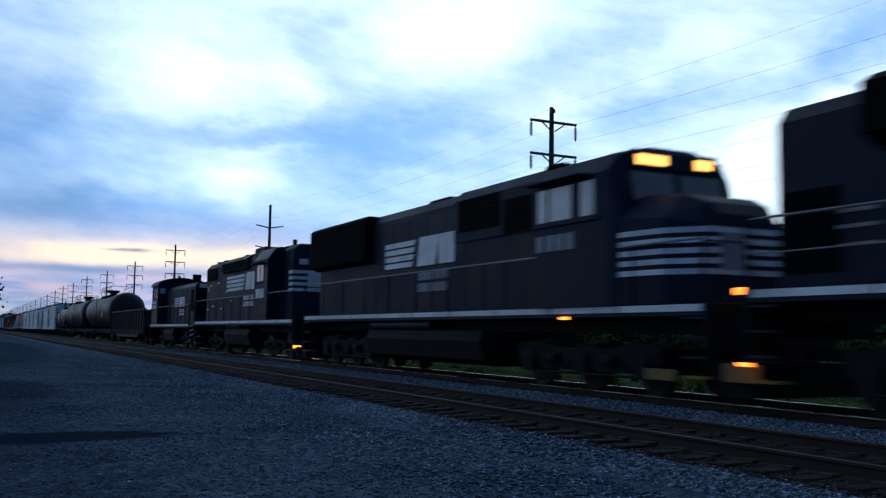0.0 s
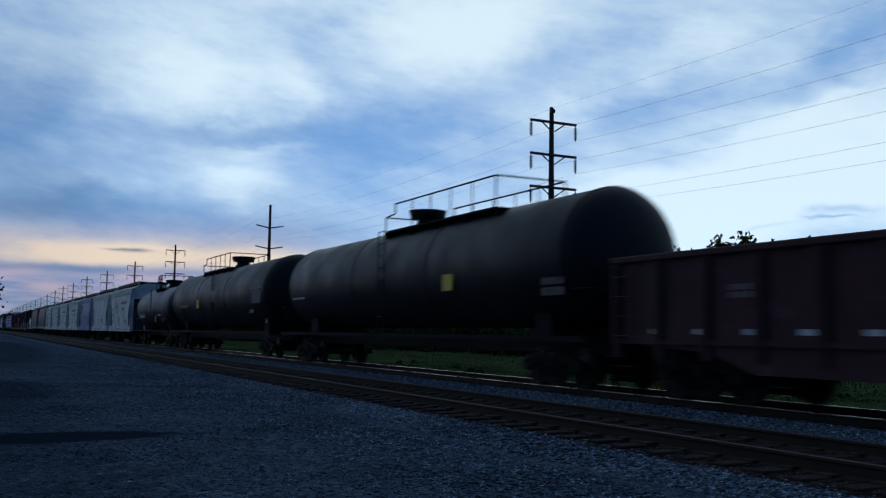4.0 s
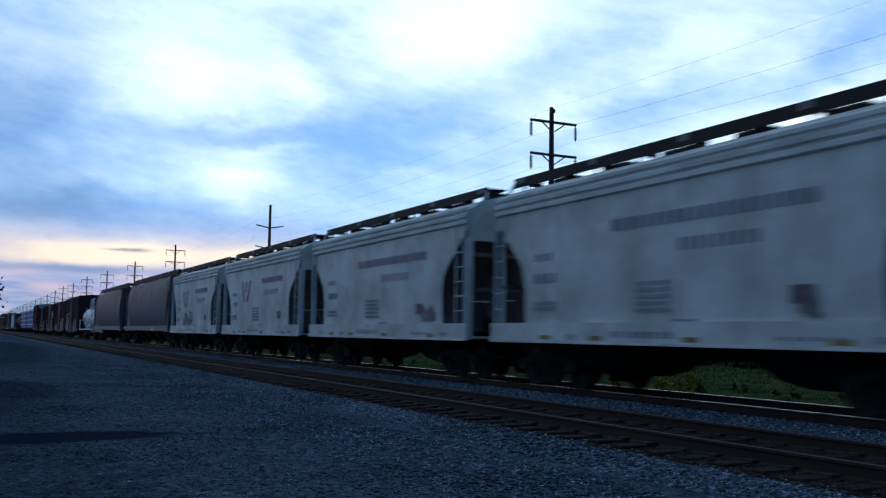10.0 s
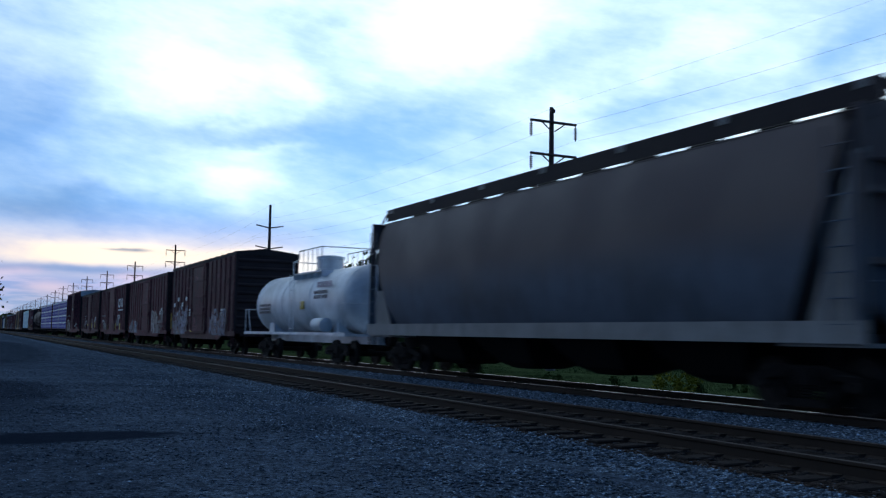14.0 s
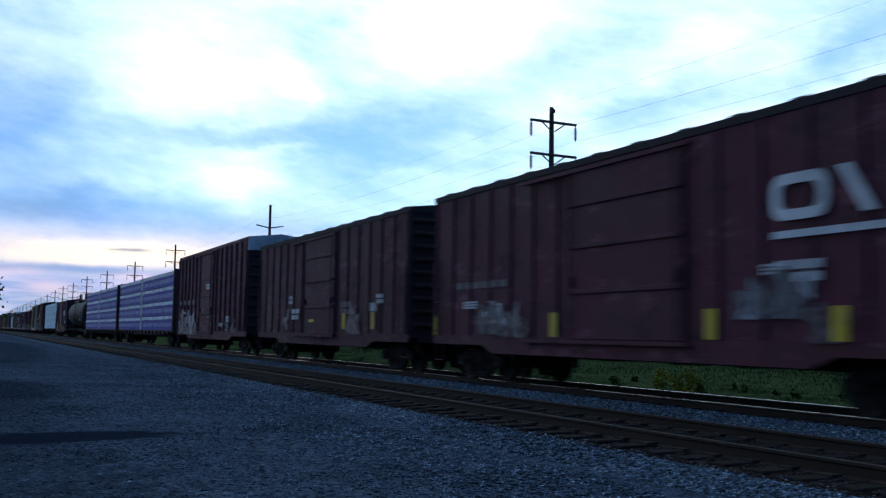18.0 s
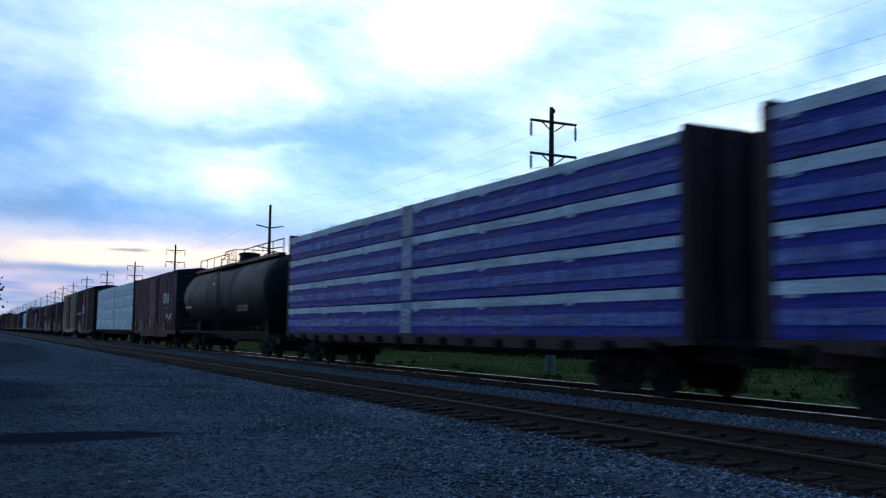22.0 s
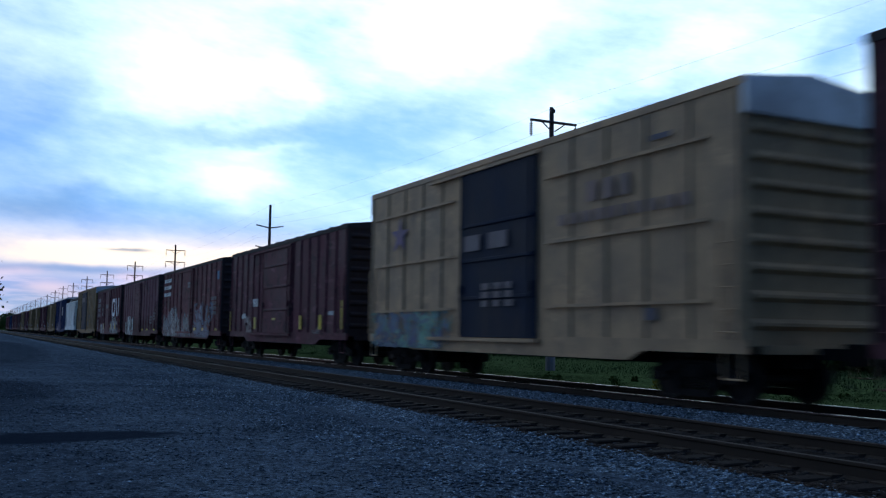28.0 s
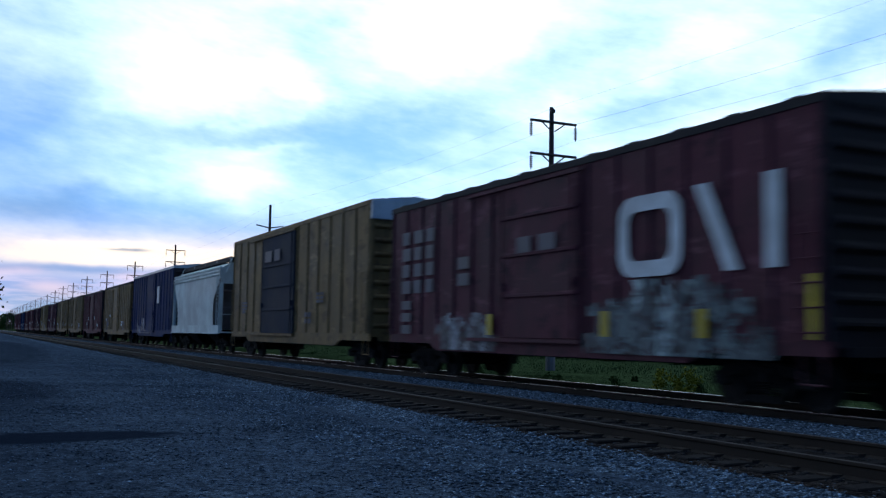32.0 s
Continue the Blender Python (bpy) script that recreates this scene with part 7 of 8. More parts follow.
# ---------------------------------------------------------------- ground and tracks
# the third and fourth: darker earth, with lens vignetting painted in
STAINS_AND_VIGNETTE = ((-12.95, 1.05, 0.70, 1.55, 0.92), (-24.0, 0.4, 4.5, 1.6, 0.5), (-9.0, -1.0, 6.0, 2.8, 0.42), (-20.0, -1.6, 10.0, 3.6, 0.42), (-75.0, 0.5, 40.0, 4.0, 0.5))
M_LOT = ground_mat("lot_gravel", (0.060, 0.084, 0.116), (0.045, 0.064, 0.091), (0.078, 0.106, 0.141), 1.0, 34.0, 0.22, stains_and_vignette=STAINS_AND_VIGNETTE, coarse=False)
M_BALLAST = ground_mat("ballast", (0.074, 0.104, 0.140), (0.055, 0.078, 0.108), (0.096, 0.130, 0.168), 1.0, 22.0, 1.0)
M_DIRT = ground_mat("field_earth", (0.036, 0.058, 0.023), (0.044, 0.068, 0.027), (0.050, 0.071, 0.031), 0.4, 14.0, 0.5, chips=False, coarse=False)
M_CINDER = ground_mat("dark_track_bed", (0.022, 0.019, 0.018), (0.032, 0.026, 0.023), (0.044, 0.036, 0.032), 1.0, 26.0, 0.9)
M_TIE = paint("weathered_tie", (0.020, 0.016, 0.015), 0.9, spec=0.1, stain=(0.036, 0.031, 0.028), stain_amount=0.5, streak=False, bump=0.4)
M_RAIL = paint("rusty_rail", (0.042, 0.029, 0.021), 0.8, 0.0, stain=(0.024, 0.016, 0.012), streak=False, spec=0.15)
M_HEAD = paint("polished_rail_head", (0.42, 0.40, 0.38), 0.28, 1.0, stain=(0.2, 0.15, 0.12), stain_amount=0.3, streak=False)
M_HEADDULL = paint("dull_rail_head", (0.060, 0.045, 0.038), 0.62, 0.2, stain=(0.045, 0.030, 0.022), stain_amount=0.5, streak=False, spec=0.2)
X0, X1 = -900.0, 60.0


def sheet(name, ys, zs, x0, x1, nx, mat, label, category, rough_z=0.0, kind="structure"):
    me = bpy.data.meshes.new(name)
    vs, fs = [], []
    n = len(ys)
    for i in range(nx + 1):
        # finer towards the camera's end
        f = i / nx
        x = x1 + (x0 - x1) * f ** 2.2
        for y, z in zip(ys, zs):
            vs.append((x, y, z + (rough_z * noise.noise((x * 0.35, y * 0.35, 2.0)) if rough_z else 0)))
    for i in range(nx):
        for k in range(n - 1):
            fs.append((i * n + k, i * n + k + 1, (i + 1) * n + k + 1, (i + 1) * n + k))
    me.from_pydata(vs, [], fs)
    me.materials.append(mat)
    ob = new(name, me)
    return tagged(ob, label, category, "", kind)


# the open country, out to the horizon
me = bpy.data.meshes.new("ground")
big = 4200.0
me.from_pydata([(-big, -big, -0.75), (big, -big, -0.75), (big, big, -0.75), (-big, big, -0.75)], [], [(0, 1, 2, 3)])
me.materials.append(M_DIRT)
tagged(new("ground", me), "dark rough grassland reaching to the horizon", "ground", "", "structure")
# gravel lot on the camera's side, rolling slightly
ys = [-40 + k * 1.5 for k in range(27)] + [0.5 + k * 0.45 for k in range(14)]
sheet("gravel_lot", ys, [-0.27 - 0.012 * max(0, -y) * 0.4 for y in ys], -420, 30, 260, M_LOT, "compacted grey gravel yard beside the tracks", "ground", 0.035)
# ballast under both tracks
ys = [5.2, 6.0, 6.55, 7.0, 8.04, 9.0, 9.5, 9.85, 10.3, 10.8, 11.15, 11.4, 12.36, 13.7, 14.3, 15.2, 16.4]
zs = [-0.36, -0.25, -0.185, -0.175, -0.175, -0.175, -0.175, -0.165, -0.15, -0.125, -0.12, -0.165, -0.175, -0.175, -0.20, -0.42, -0.70]
sheet("ballast_bed", ys, zs, X0, X1, 300, M_BALLAST, "grey crushed-stone ballast under the two tracks", "ballast", 0.02)
# oily strips between the rails
for y in (NEAR, TRACK):
    ys = [y - (1.42 if y == NEAR else 1.0), y - 0.9, y, y + 1.1, y + 1.42]
    sheet("track_bed", ys, [-0.178, -0.160, -0.155, -0.160, -0.178], X0, X1, 200, M_CINDER, "dark oily stone strip between the rails", "ballast", 0.012)
# grass strip beyond the train, rising to the wood
ys = [15.0, 16.5, 18, 20, 23, 27, 33, 40, 60, 120, 400]
zs = [-0.42, -0.66, -0.62, -0.55, -0.5, -0.4, -0.3, -0.2, -0.1, 0.0, 0.0]
sheet("grass_verge", ys, zs, X0, 200, 160, M_DIRT, "dim green grass verge beyond the tracks", "ground", 0.06)
def rail_mesh(x0, x1):
    bm = B()
    out = [(-0.07, -0.17), (0.07, -0.17), (0.07, -0.155), (0.012, -0.13), (0.012, -0.045), (0.036, -0.03), (0.036, -0.008), (-0.036, -0.008), (-0.036, -0.03), (-0.012, -0.045), (-0.012, -0.13), (-0.07, -0.155)]
    slab(bm, out, x0, x1)
    return bm


def lay_track(name, y, head_m, label, near):
    t = thing(name, label, "railway track", "tracks", "structure")
    rm = shared("rail", lambda: rail_mesh(X0, X1), M_RAIL)
    hm = shared("rail_head|" + head_m.name, lambda: box(B(), X0, X1, -0.034, 0.034, -0.0085, 0.0), head_m)
    for s in (-1, 1):
        r = part("rail", rm, M_RAIL, t, at=(0, y + s * GAUGE, 0))
        part("rail_head", hm, head_m, r, "worn running surface")
    # wooden ties: single ones where the camera is near, the rest as one run
    tm = shared("tie", lambda: box(B(), -0.11, 0.11, -1.30, 1.30, -0.20, -0.0, 0.015), M_TIE)
    pm = shared("tie_plate", lambda: box(box(B(), -0.09, 0.09, -GAUGE - 0.17, -GAUGE + 0.17, 0, 0.018), -0.09, 0.09, GAUGE - 0.17, GAUGE + 0.17, 0, 0.018), M_RAIL)
    rnd = random.Random(5 if near else 6)
    count = 150 if near else 60
    for k in range(count):
        x = 2.0 - k * 0.53
        q = part("tie", tm, M_TIE, t, at=(x + rnd.uniform(-0.02, 0.02), y + rnd.uniform(-0.05, 0.05), -0.135 + rnd.uniform(-0.012, 0.006)))
        q.rotation_euler = (0, 0, rnd.uniform(-0.02, 0.02))
        part("tie_plate", pm, M_RAIL, q)
    bm = B()
    x = 2.0 - count * 0.53
    while x > -420:
        box(bm, x - 0.11, x + 0.11, y - 1.3, y + 1.3, -0.33, -0.135)
        x -= 0.53
    for k in range(60):
        box(bm, 2.53 + k * 0.53 - 0.11, 2.53 + k * 0.53 + 0.11, y - 1.3, y + 1.3, -0.33, -0.135)
    tagged(part("far_ties", bm, M_TIE, t), kind="stuff")
    return t


lay_track("track_near", NEAR, M_HEADDULL, "empty track with dull rails on dark wooden ties", True)
lay_track("track_far", TRACK, M_HEAD, "main track with polished rails under the train", False)


# loose stones, denser along the ballast
def stones(name, count, region, size, mat, label, seed, zf):
    rs = np.random.RandomState(seed)
    base = np.array([(1, 0, 0), (-1, 0, 0), (0, 1, 0), (0, -1, 0), (0, 0, 1), (0, 0, -1)], float)
    tri = np.array([(0, 2, 4), (2, 1, 4), (1, 3, 4), (3, 0, 4), (2, 0, 5), (1, 2, 5), (3, 1, 5), (0, 3, 5)])
    x0, x1, y0, y1 = region
    d = x1 - (x1 - x0) * (1 - np.sqrt(1 - rs.rand(count)))
    y = y0 + (y1 - y0) * rs.rand(count) ** 0.62
    s = size * (0.5 + rs.rand(count) ** 2 * 1.3)
    v = base[None] * (0.7 + 0.6 * rs.rand(count, 6, 1)) * s[:, None, None] * np.array([1.2, 1.0, 0.42])
    w = rs.rand(count) * 6.28
    c, sn = np.cos(w)[:, None], np.sin(w)[:, None]
    xx = v[:, :, 0] * c - v[:, :, 1] * sn
    yy = v[:, :, 0] * sn + v[:, :, 1] * c
    z = np.array([zf(a, b) for a, b in zip(d, y)])
    P = np.stack([xx + d[:, None], yy + y[:, None], v[:, :, 2] + (z + s * 0.08)[:, None]], 2).reshape(-1, 3)
    F = (tri[None] + (np.arange(count) * 6)[:, None, None]).reshape(-1, 3)
    me = bpy.data.meshes.new(name)
    me.vertices.add(len(P))
    me.vertices.foreach_set("co", P.ravel())
    me.loops.add(len(F) * 3)
    me.loops.foreach_set("vertex_index", F.ravel())
    me.polygons.add(len(F))
    me.polygons.foreach_set("loop_start", np.arange(0, len(F) * 3, 3))
    me.update(calc_edges=True)
    me.materials.append(mat)
    return tagged(new(name, me), label, "gravel", "", "stuff")


def ballast_z(y):
    return float(np.interp(y, [5.2, 6.0, 6.55, 9.5, 9.85, 10.3, 10.8, 11.15, 11.4], [-0.36, -0.25, -0.185, -0.175, -0.165, -0.15, -0.125, -0.12, -0.15]))


M_PALEBALLAST = ground_mat("pale_ballast", (0.112, 0.150, 0.188), (0.083, 0.113, 0.143), (0.136, 0.175, 0.212), 1.0, 22.0, 0.5)
stones("yard_gravel", 32000, (-50, -4.0, -1.6, 5.6), 0.014, M_BALLAST, "loose grey gravel on the yard", 1,
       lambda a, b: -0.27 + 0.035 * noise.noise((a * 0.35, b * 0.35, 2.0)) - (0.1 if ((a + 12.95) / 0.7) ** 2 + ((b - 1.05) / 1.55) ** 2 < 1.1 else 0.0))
stones("shoulder_ballast", 32000, (-60, -4.0, 3.6, 7.0), 0.024, M_PALEBALLAST, "coarse ballast stones on the near shoulder", 2, lambda a, b: (-0.27 + 0.035 * noise.noise((a * 0.35, b * 0.35, 2.0))) if b < 5.5 else max(-0.29, ballast_z(b)))
stones("middle_ballast", 30000, (-70, -5.0, 9.4, 11.4), 0.028, M_PALEBALLAST, "coarse ballast stones between the tracks", 3, lambda a, b: ballast_z(b))
stones("crib_ballast", 6000, (-30, -4.0, 6.8, 9.3), 0.028, leaf_mat("dark_stone", (0.02, 0.019, 0.018), (0.06, 0.052, 0.048)), "dark oily stones between the ties", 4, lambda a, b: -0.16)

# ---------------------------------------------------------------- plants
M_GRASS = leaf_mat("grass_blades", (0.046, 0.072, 0.027), (0.058, 0.087, 0.033))
M_WEED = leaf_mat("tall_weeds", (0.034, 0.062, 0.020), (0.060, 0.090, 0.028))
M_LEAF = leaf_mat("tree_leaves", (0.020, 0.038, 0.015), (0.055, 0.088, 0.030))
M_GOLD = leaf_mat("yellow_weed", (0.10, 0.13, 0.02), (0.24, 0.22, 0.03))
M_BARK = paint("bark", (0.045, 0.036, 0.028), 0.9, streak=True, bump=0.6)


def blades(name, count, region, height, mat, label, seed, zf, width=0.035):
    rs = np.random.RandomState(seed)
    x0, x1, y0, y1 = region
    x = x1 - (x1 - x0) * rs.rand(count) ** 1.6
    y = y0 + (y1 - y0) * rs.rand(count)
    clump = np.array([0.55 + 0.9 * max(0, noise.noise((a * 0.5, b * 0.9, seed)) + 0.25) for a, b in zip(x, y)])
    h = height * clump * (0.5 + rs.rand(count))
    w = rs.rand(count) * 6.28
    lean = 0.35 * h
    z = np.array([zf(a, b) for a, b in zip(x, y)])
    cx, sx = np.cos(w) * width, np.sin(w) * width
    P = np.zeros((count, 3, 3))
    P[:, 0] = np.stack([x - cx, y - sx, z], 1)
    P[:, 1] = np.stack([x + cx, y + sx, z], 1)
    P[:, 2] = np.stack([x - sx / width * lean, y + cx / width * lean, z + h], 1)
    me = bpy.data.meshes.new(name)
    me.vertices.add(count * 3)
    me.vertices.foreach_set("co", P.ravel())
    me.loops.add(count * 3)
    me.loops.foreach_set("vertex_index", np.arange(count * 3))
    me.polygons.add(count)
    me.polygons.foreach_set("loop_start", np.arange(0, count * 3, 3))
    me.update(calc_edges=True)
    me.materials.append(mat)
    return tagged(new(name, me), label, "grass", "", "stuff")


def verge_z(x, y):
    return float(np.interp(y, [15.0, 16.5, 18, 20, 23, 27, 33, 40], [-0.42, -0.66, -0.62, -0.55, -0.5, -0.4, -0.3, -0.2])) - 0.02


blades("verge_grass", 150000, (-90, -6, 16.2, 24), 0.065, M_GRASS, "uncut green grass along the verge", 11, verge_z, 0.012)
blades("field_grass", 30000, (-140, -6, 24, 36), 0.12, M_GRASS, "taller grass below the wood", 12, verge_z, 0.025)


def leaf_cloud(count, centre, radii, size, rs, gaps=0.0):
    """Leaves as small bent quads, gathered in clumps."""
    clumps = max(6, count // 90)
    c = rs.normal(size=(clumps, 3))
    c /= np.linalg.norm(c, axis=1)[:, None]
    c *= (0.55 + 0.5 * rs.rand(clumps, 1)) * np.array(radii)
    pick = rs.randint(0, clumps, count)
    p = c[pick] + rs.normal(size=(count, 3)) * np.array(radii) * 0.17 + np.array(centre)
    n = rs.normal(size=(count, 3))
    n /= np.linalg.norm(n, axis=1)[:, None]
    u = np.cross(n, rs.normal(size=(count, 3)))
    u /= np.linalg.norm(u, axis=1)[:, None]
    w = np.cross(n, u)
    s = size * (0.6 + 0.8 * rs.rand(count, 1))
    return np.stack([p - u * s, p + w * s * 0.6, p + u * s, p - w * s * 0.6], 1)


def quads_mesh(name, Q, mat):
    n = len(Q)
    me = bpy.data.meshes.new(name)
    me.vertices.add(n * 4)
    me.vertices.foreach_set("co", Q.reshape(-1))
    me.loops.add(n * 4)
    me.loops.foreach_set("vertex_index", np.arange(n * 4))
    me.polygons.add(n)
    me.polygons.foreach_set("loop_start", np.arange(0, n * 4, 4))
    me.update(calc_edges=True)
    me.materials.append(mat)
    return me


def tree_kind(seed, height, spread, leaves, size):
    rs = np.random.RandomState(seed)
    bm = B()
    lean = rs.normal(size=2) * 0.3
    n = 8
    lv = [(0, 0.24), (0.15, 0.17), (0.4, 0.13), (0.7, 0.07), (0.9, 0.03)]
    loft(bm, [[(lean[0] * f + r * math.cos(k * math.tau / n) * height / 9, lean[1] * f + r * math.sin(k * math.tau / n) * height / 9, f * height) for k in range(n)] for f, r in lv])
    for k in range(9):
        f = rs.uniform(0.25, 0.75)
        w = rs.uniform(0, 6.28)
        ln = spread * rs.uniform(0.5, 0.95)
        a = (lean[0] * f, lean[1] * f, f * height)
        b = (a[0] + math.cos(w) * ln * 0.6, a[1] + math.sin(w) * ln * 0.6, a[2] + ln * 0.35)
        c = (a[0] + math.cos(w) * ln, a[1] + math.sin(w) * ln, a[2] + ln * 0.75)
        tube(bm, [a, b], 0.05 * height / 9, 5)
        tube(bm, [b, c], 0.028 * height / 9, 5)
    trunk = finish(bm, "trunk", M_BARK)
    Q = leaf_cloud(leaves, (lean[0] * 0.6, lean[1] * 0.6, height * 0.62), (spread, spread, height * 0.36), size, rs)
    Q2 = leaf_cloud(leaves // 3, (rs.normal() * spread * 0.4, rs.normal() * spread * 0.4, height * 0.82), (spread * 0.55, spread * 0.55, height * 0.20), size, rs)
    Q3 = leaf_cloud(leaves // 3, (0, 0, height * 0.25), (spread * 0.8, spread * 0.8, height * 0.24), size, rs)
    return trunk, quads_mesh("crown", np.concatenate([Q, Q2, Q3]), M_LEAF)


KINDS = [tree_kind(40 + k, (9.5, 8.6, 10.4, 7.6)[k], (2.6, 2.9, 2.4, 3.0)[k], 3600, 0.17) for k in range(4)]


def tree(x, y, z, kind, scale, turn, label="leafy dark green tree in the wood beyond the tracks"):
    t = thing("tree", label, "tree", "trees of the wood", at=Matrix.LocRotScale((x, y, z), Euler((0, 0, turn)), (scale, scale, scale)))
    part("trunk", KINDS[kind][0], M_BARK, t)
    part("crown", KINDS[kind][1], M_LEAF, t)


# tree tops along the wood, as the wood stands against the sky
WOOD_X = (-160.0, -140.0, -129.0, -120.0, -110.0, -101.0, -92.7, -86.0, -79.5, -74.0, -67.7, -63.7, -54.6, -45.5, -25.0, 16.0)
WOOD_TOP = (3.0, 5.0, 10.0, 12.2, 11.9, 13.9, 11.5, 11.2, 11.7, 10.6, 10.0, 8.8, 8.6, 7.8, 5.5, 4.5)
TALL = (9.5, 8.6, 10.4, 7.6)
rnd = random.Random(77)
x = -140.0
k = 0
while x < 14:
    top = float(np.interp(x, WOOD_X, WOOD_TOP))
    tree(x, 50 + rnd.uniform(-2, 3), -0.2, k % 4, rnd.uniform(0.90, 1.02) * (top + 0.2) / TALL[k % 4] / 1.02, rnd.uniform(0, 6))
    x += rnd.uniform(2.3, 3.4)
    k += 1
# one small tree beside the yard, on the near side of the tracks
tree(-45.0, -0.25, -0.4, 2, 0.46, 1.0, "small leafy tree at the edge of the yard")


# undergrowth and far woods, which nobody could count
def thicket(name, spots, size, leaves, mat, label, seed, flat=0.6):
    rs = np.random.RandomState(seed)
    Q = [leaf_cloud(leaves, (x, y, z + r * flat * 0.7), (r, r, r * flat), size, rs) for x, y, z, r in spots]
    return tagged(new(name, quads_mesh(name, np.concatenate(Q), mat)), label, "bushes", "", "stuff")


rnd = random.Random(9)
thicket("undergrowth", [(-200 + k * 1.5 + rnd.uniform(-1, 1), 38 + rnd.uniform(-2, 5), -0.5, rnd.uniform(2.0, 3.0)) for k in range(160)], 0.26, 640, M_LEAF, "dark bushes along the foot of the wood", 21)
thicket("hedge", [(-80 + k * 1.3 + rnd.uniform(-1, 1), 34 + rnd.uniform(-1, 2), -0.6, rnd.uniform(1.1, 1.7)) for k in range(80)], 0.16, 620, M_LEAF, "low dark hedge at the edge of the verge", 26, 0.9)
thicket("wood_interior", [(-130 + k * 3.2 + rnd.uniform(-1, 1), 61 + rnd.uniform(-2, 3), -0.5, rnd.uniform(3.0, 4.2)) for k in range(52)], 0.5, 420, M_LEAF, "dark inside of the wood", 27, 0.8)
thicket("far_wood", [(-880 + k * 7 + rnd.uniform(-3, 3), 70 + rnd.uniform(-10, 40), -0.5, rnd.uniform(4, 6.5)) for k in range(104)], 0.6, 300, M_LEAF, "dark line of distant trees", 22, 0.9)
thicket("horizon_wood", [(-880 + rnd.uniform(-120, 60), -60 + k * 6, -0.5, rnd.uniform(7, 10)) for k in range(26)], 1.0, 800, M_LEAF, "hazy distant trees at the end of the tracks", 23, 0.9)
thicket("weeds", [(-14 - abs(rnd.gauss(0, 1)) * 22, 17 + rnd.uniform(0, 5), -0.6, rnd.uniform(0.10, 0.24)) for k in range(26)], 0.05, 160, M_WEED, "straggling weeds on the verge", 24, 1.1)
thicket("goldenrod", [(-23.0 + rnd.uniform(-0.5, 0.5), 19.0 + rnd.uniform(-0.3, 0.3), -0.6, 0.45) for k in range(3)], 0.05, 260, M_GOLD, "yellowish flowering weed on the verge", 25, 1.1)

# ---------------------------------------------------------------- power line
M_POLE = paint("brown_pole_wood", (0.085, 0.055, 0.048), 0.85, stain=(0.04, 0.03, 0.03), bump=0.3)
M_POLEBASE = paint("pale_pole_sleeve", (0.20, 0.19, 0.19), 0.8)
M_INSUL = paint("insulator_glaze", (0.04, 0.03, 0.032), 0.3, streak=False)
M_WIRE = paint("wire_metal", (0.09, 0.09, 0.095), 0.5, 0.6, streak=False)
POLES = [(9.0, 11.8), (-37.6, 11.8), (-84.8, 12.6), (-129.7, 12.4), (-164.4, 12.3), (-200.4, 12.6), (-237.2, 13.3), (-270.3, 13.1), (-301.4, 13.5), (-330.0, 13.2), (-364.7, 13.0)]
POLES += [(-398.0 - 34 * k, 13.0) for k in range(12)]
POLE_Y = 24.0
ARMS = (0.75, 2.30, 3.84)


def string_mesh():
    bm = B()
    n = 8
    prof = [(0.0, 0.02)]
    for k in range(6):
        z = -0.08 - k * 0.095
        prof += [(z, 0.025), (z - 0.02, 0.085), (z - 0.045, 0.09), (z - 0.05, 0.025)]
    prof += [(-0.66, 0.03), (-0.70, 0.02)]
    loft(bm, [[(r * math.cos(q * math.tau / n), r * math.sin(q * math.tau / n), z) for q in range(n)] for z, r in prof])
    return bm


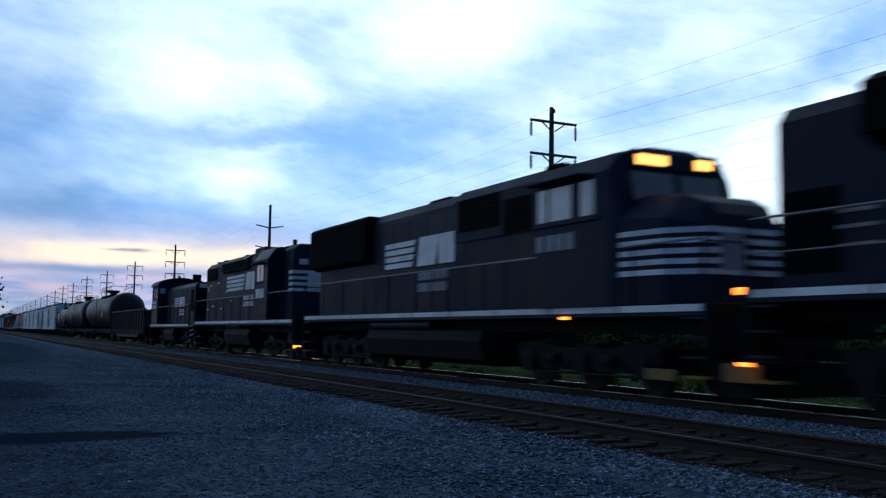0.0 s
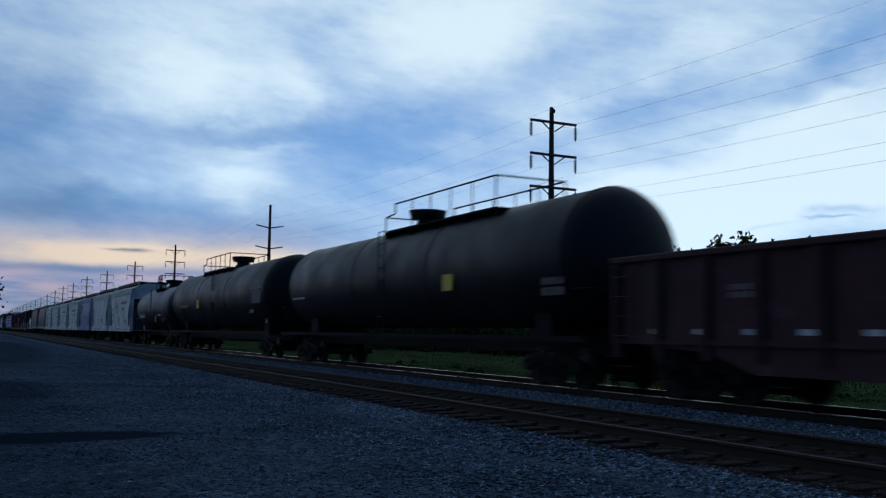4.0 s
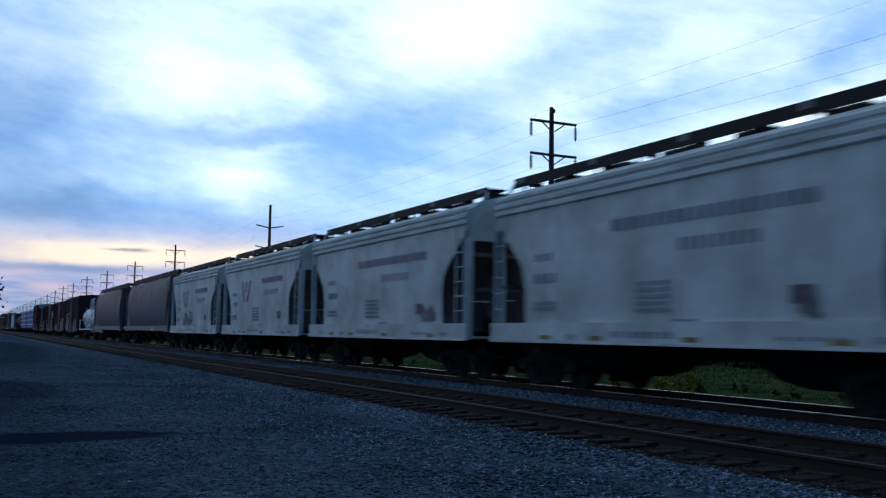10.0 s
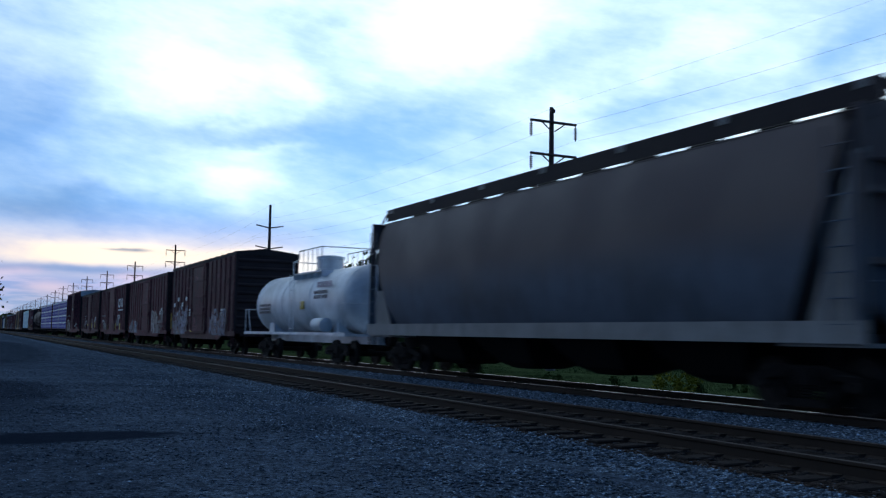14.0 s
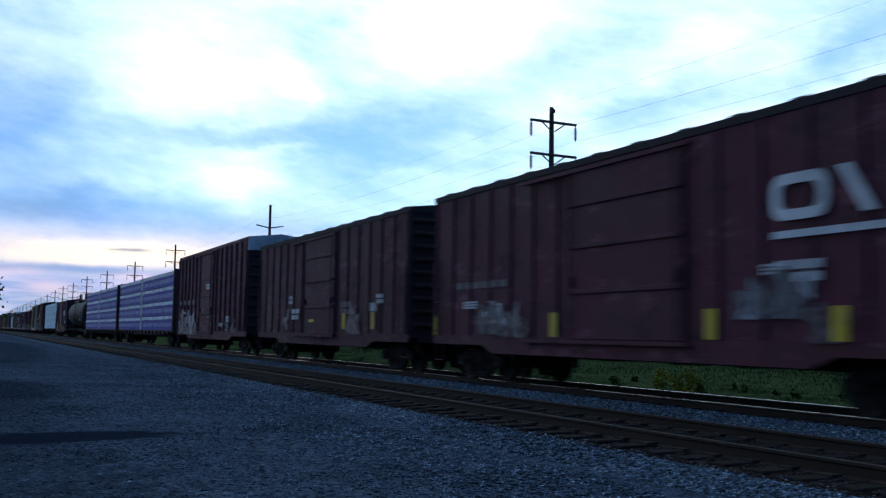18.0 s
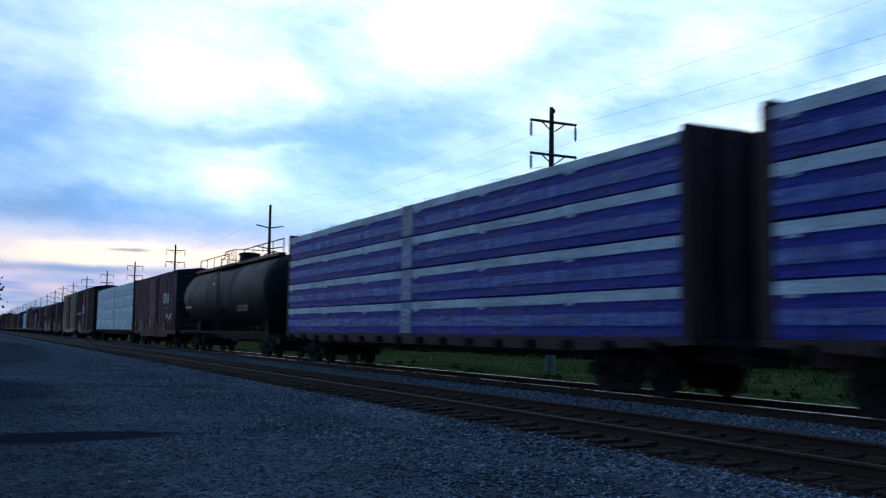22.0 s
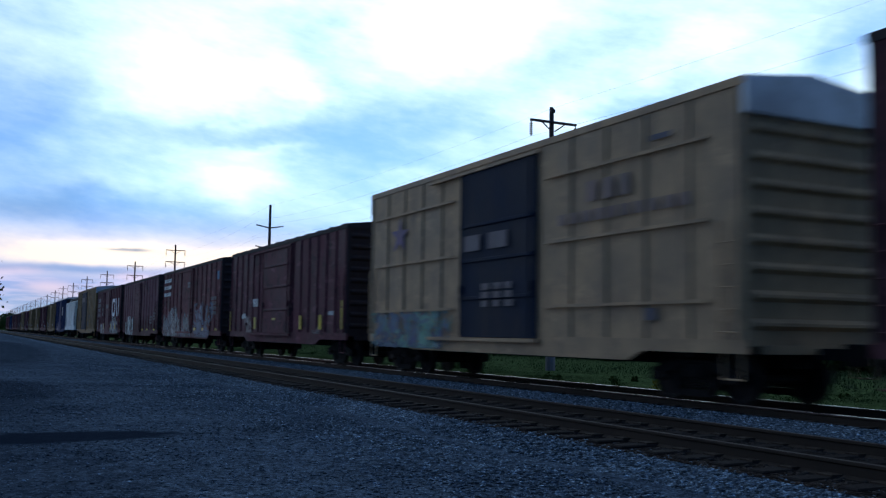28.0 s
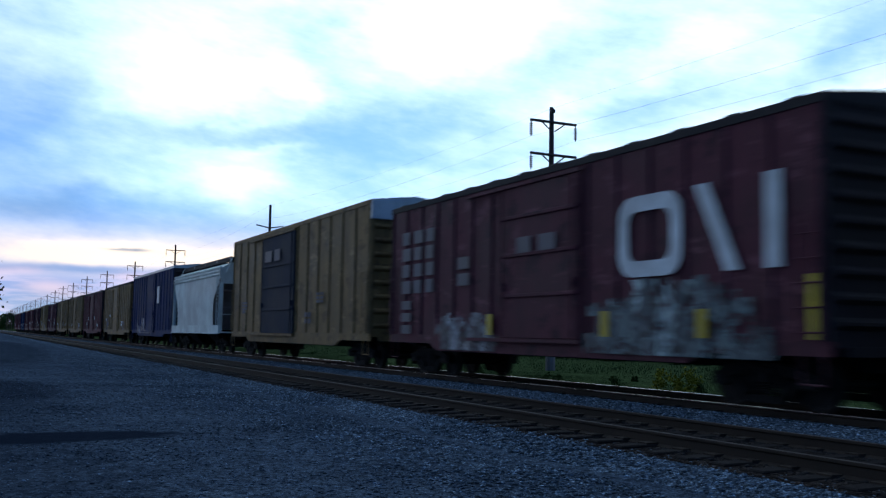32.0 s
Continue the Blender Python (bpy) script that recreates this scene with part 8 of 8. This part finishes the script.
def pole(i, x, top):
    p = thing("utility_pole", "tall brown timber power pole with three crossarms and hanging insulators", "utility pole", "poles of the power line", at=pose(x, POLE_Y, -0.5))
    h = top + 0.5
    bm = B()
    n = 10
    loft(bm, [[(r * math.cos(k * math.tau / n), r * math.sin(k * math.tau / n), z) for k in range(n)] for z, r in ((0, 0.20), (h * 0.5, 0.155), (h - 0.05, 0.105), (h, 0.085))])
    part("post", bm, M_POLE, p, soft=True)
    if i < 3:
        bm = B()
        loft(bm, [[(r * math.cos(k * math.tau / n), r * math.sin(k * math.tau / n), z) for k in range(n)] for z, r in ((0, 0.23), (4.3, 0.205), (4.32, 0.17))])
        part("pole_sleeve", bm, M_POLEBASE, p, "pale grey lower sleeve", soft=True)
    half = 1.26
    for d in ((1.95, 3.85) if i == 2 else ARMS):
        z = h - d
        bm = B()
        if i == 2:
            # arms that rise outwards in a shallow V
            for s in (-1, 1):
                loft(bm, [[(-0.06, 0, z - 0.22), (0.06, 0, z - 0.22), (0.06, 0, z - 0.12), (-0.06, 0, z - 0.12)],
                          [(-0.05, s * half, z + 0.0), (0.05, s * half, z + 0.0), (0.05, s * half, z + 0.1), (-0.05, s * half, z + 0.1)]])
        else:
            box(bm, -0.06 + 0.17, 0.06 + 0.17, -half, half, z - 0.055, z + 0.055, 0.012)
        arm = part("crossarm", bm, M_POLE, p)
        if i == 2:
            continue
        for s in (-1, 1):
            bm = B()
            tube(bm, [(0.17, s * 0.62, z - 0.05), (0.14, s * 0.08, z - 0.42)], 0.03)
            part("brace", bm, M_POLE, arm)
            part("insulator_string", shared("insulator_string", string_mesh, M_INSUL), M_INSUL, arm, at=(0.17, s * (half - 0.04), z - 0.07))
    if i == 1:
        bm = B()
        box(bm, 0.08, 0.2, -0.09, 0.09, h - 0.3, h - 0.12, 0.02)
        part("pole_cap_box", bm, M_POLE, p)
    return p


for i, (x, top) in enumerate(POLES):
    pole(i, x, top)


def wire(name, p, q, sag, r):
    cu = bpy.data.curves.new(name, "CURVE")
    cu.dimensions = "3D"
    cu.bevel_depth = r
    cu.bevel_resolution = 1
    sp = cu.splines.new("POLY")
    n = 14
    sp.points.add(n)
    for k in range(n + 1):
        f = k / n
        sp.points[k].co = (p[0] + (q[0] - p[0]) * f, p[1] + (q[1] - p[1]) * f, p[2] + (q[2] - p[2]) * f - sag * 4 * f * (1 - f), 1)
    cu.materials.append(M_WIRE)
    return tagged(new(name, cu), "thin dark overhead wire between the poles", "wire", "wires of the power line")


for (xa, za), (xb, zb) in zip(POLES[:8], POLES[1:9]):
    for d in ARMS:
        for s in (-1, 1):
            wire("power_wire", (xa, POLE_Y + s * 1.22, za - d - 0.77), (xb, POLE_Y + s * 1.22, zb - d - 0.77), 0.55, 0.004)
    wire("ground_wire", (xa, POLE_Y, za - 0.05), (xb, POLE_Y, zb - 0.05), 0.4, 0.003)


# ---------------------------------------------------------------- what moves
def motions():
    for car, x in TRAIN:
        walk(car, [(t * 4.0, pose(x + SPEED * t * 4.0, TRACK, 0)) for t in range(9)])
    # the wheels roll at the train's speed; wheels of one size turn alike
    first = {}
    for w, r in WHEELS:
        w.rotation_mode = "QUATERNION"
        if r not in first:
            rows = [(k / FPS, pose(0, 0, 0, 0, math.degrees(SPEED * k / FPS / r) % 360.0, 0)) for k in range(32 * FPS + 1)]
            walk(w, rows)
            first[r] = w
        else:
            keys = w.animation_data_create()
            keys.action = first[r].animation_data.action
            keys.action_slot = first[r].animation_data.action_slot


motions()
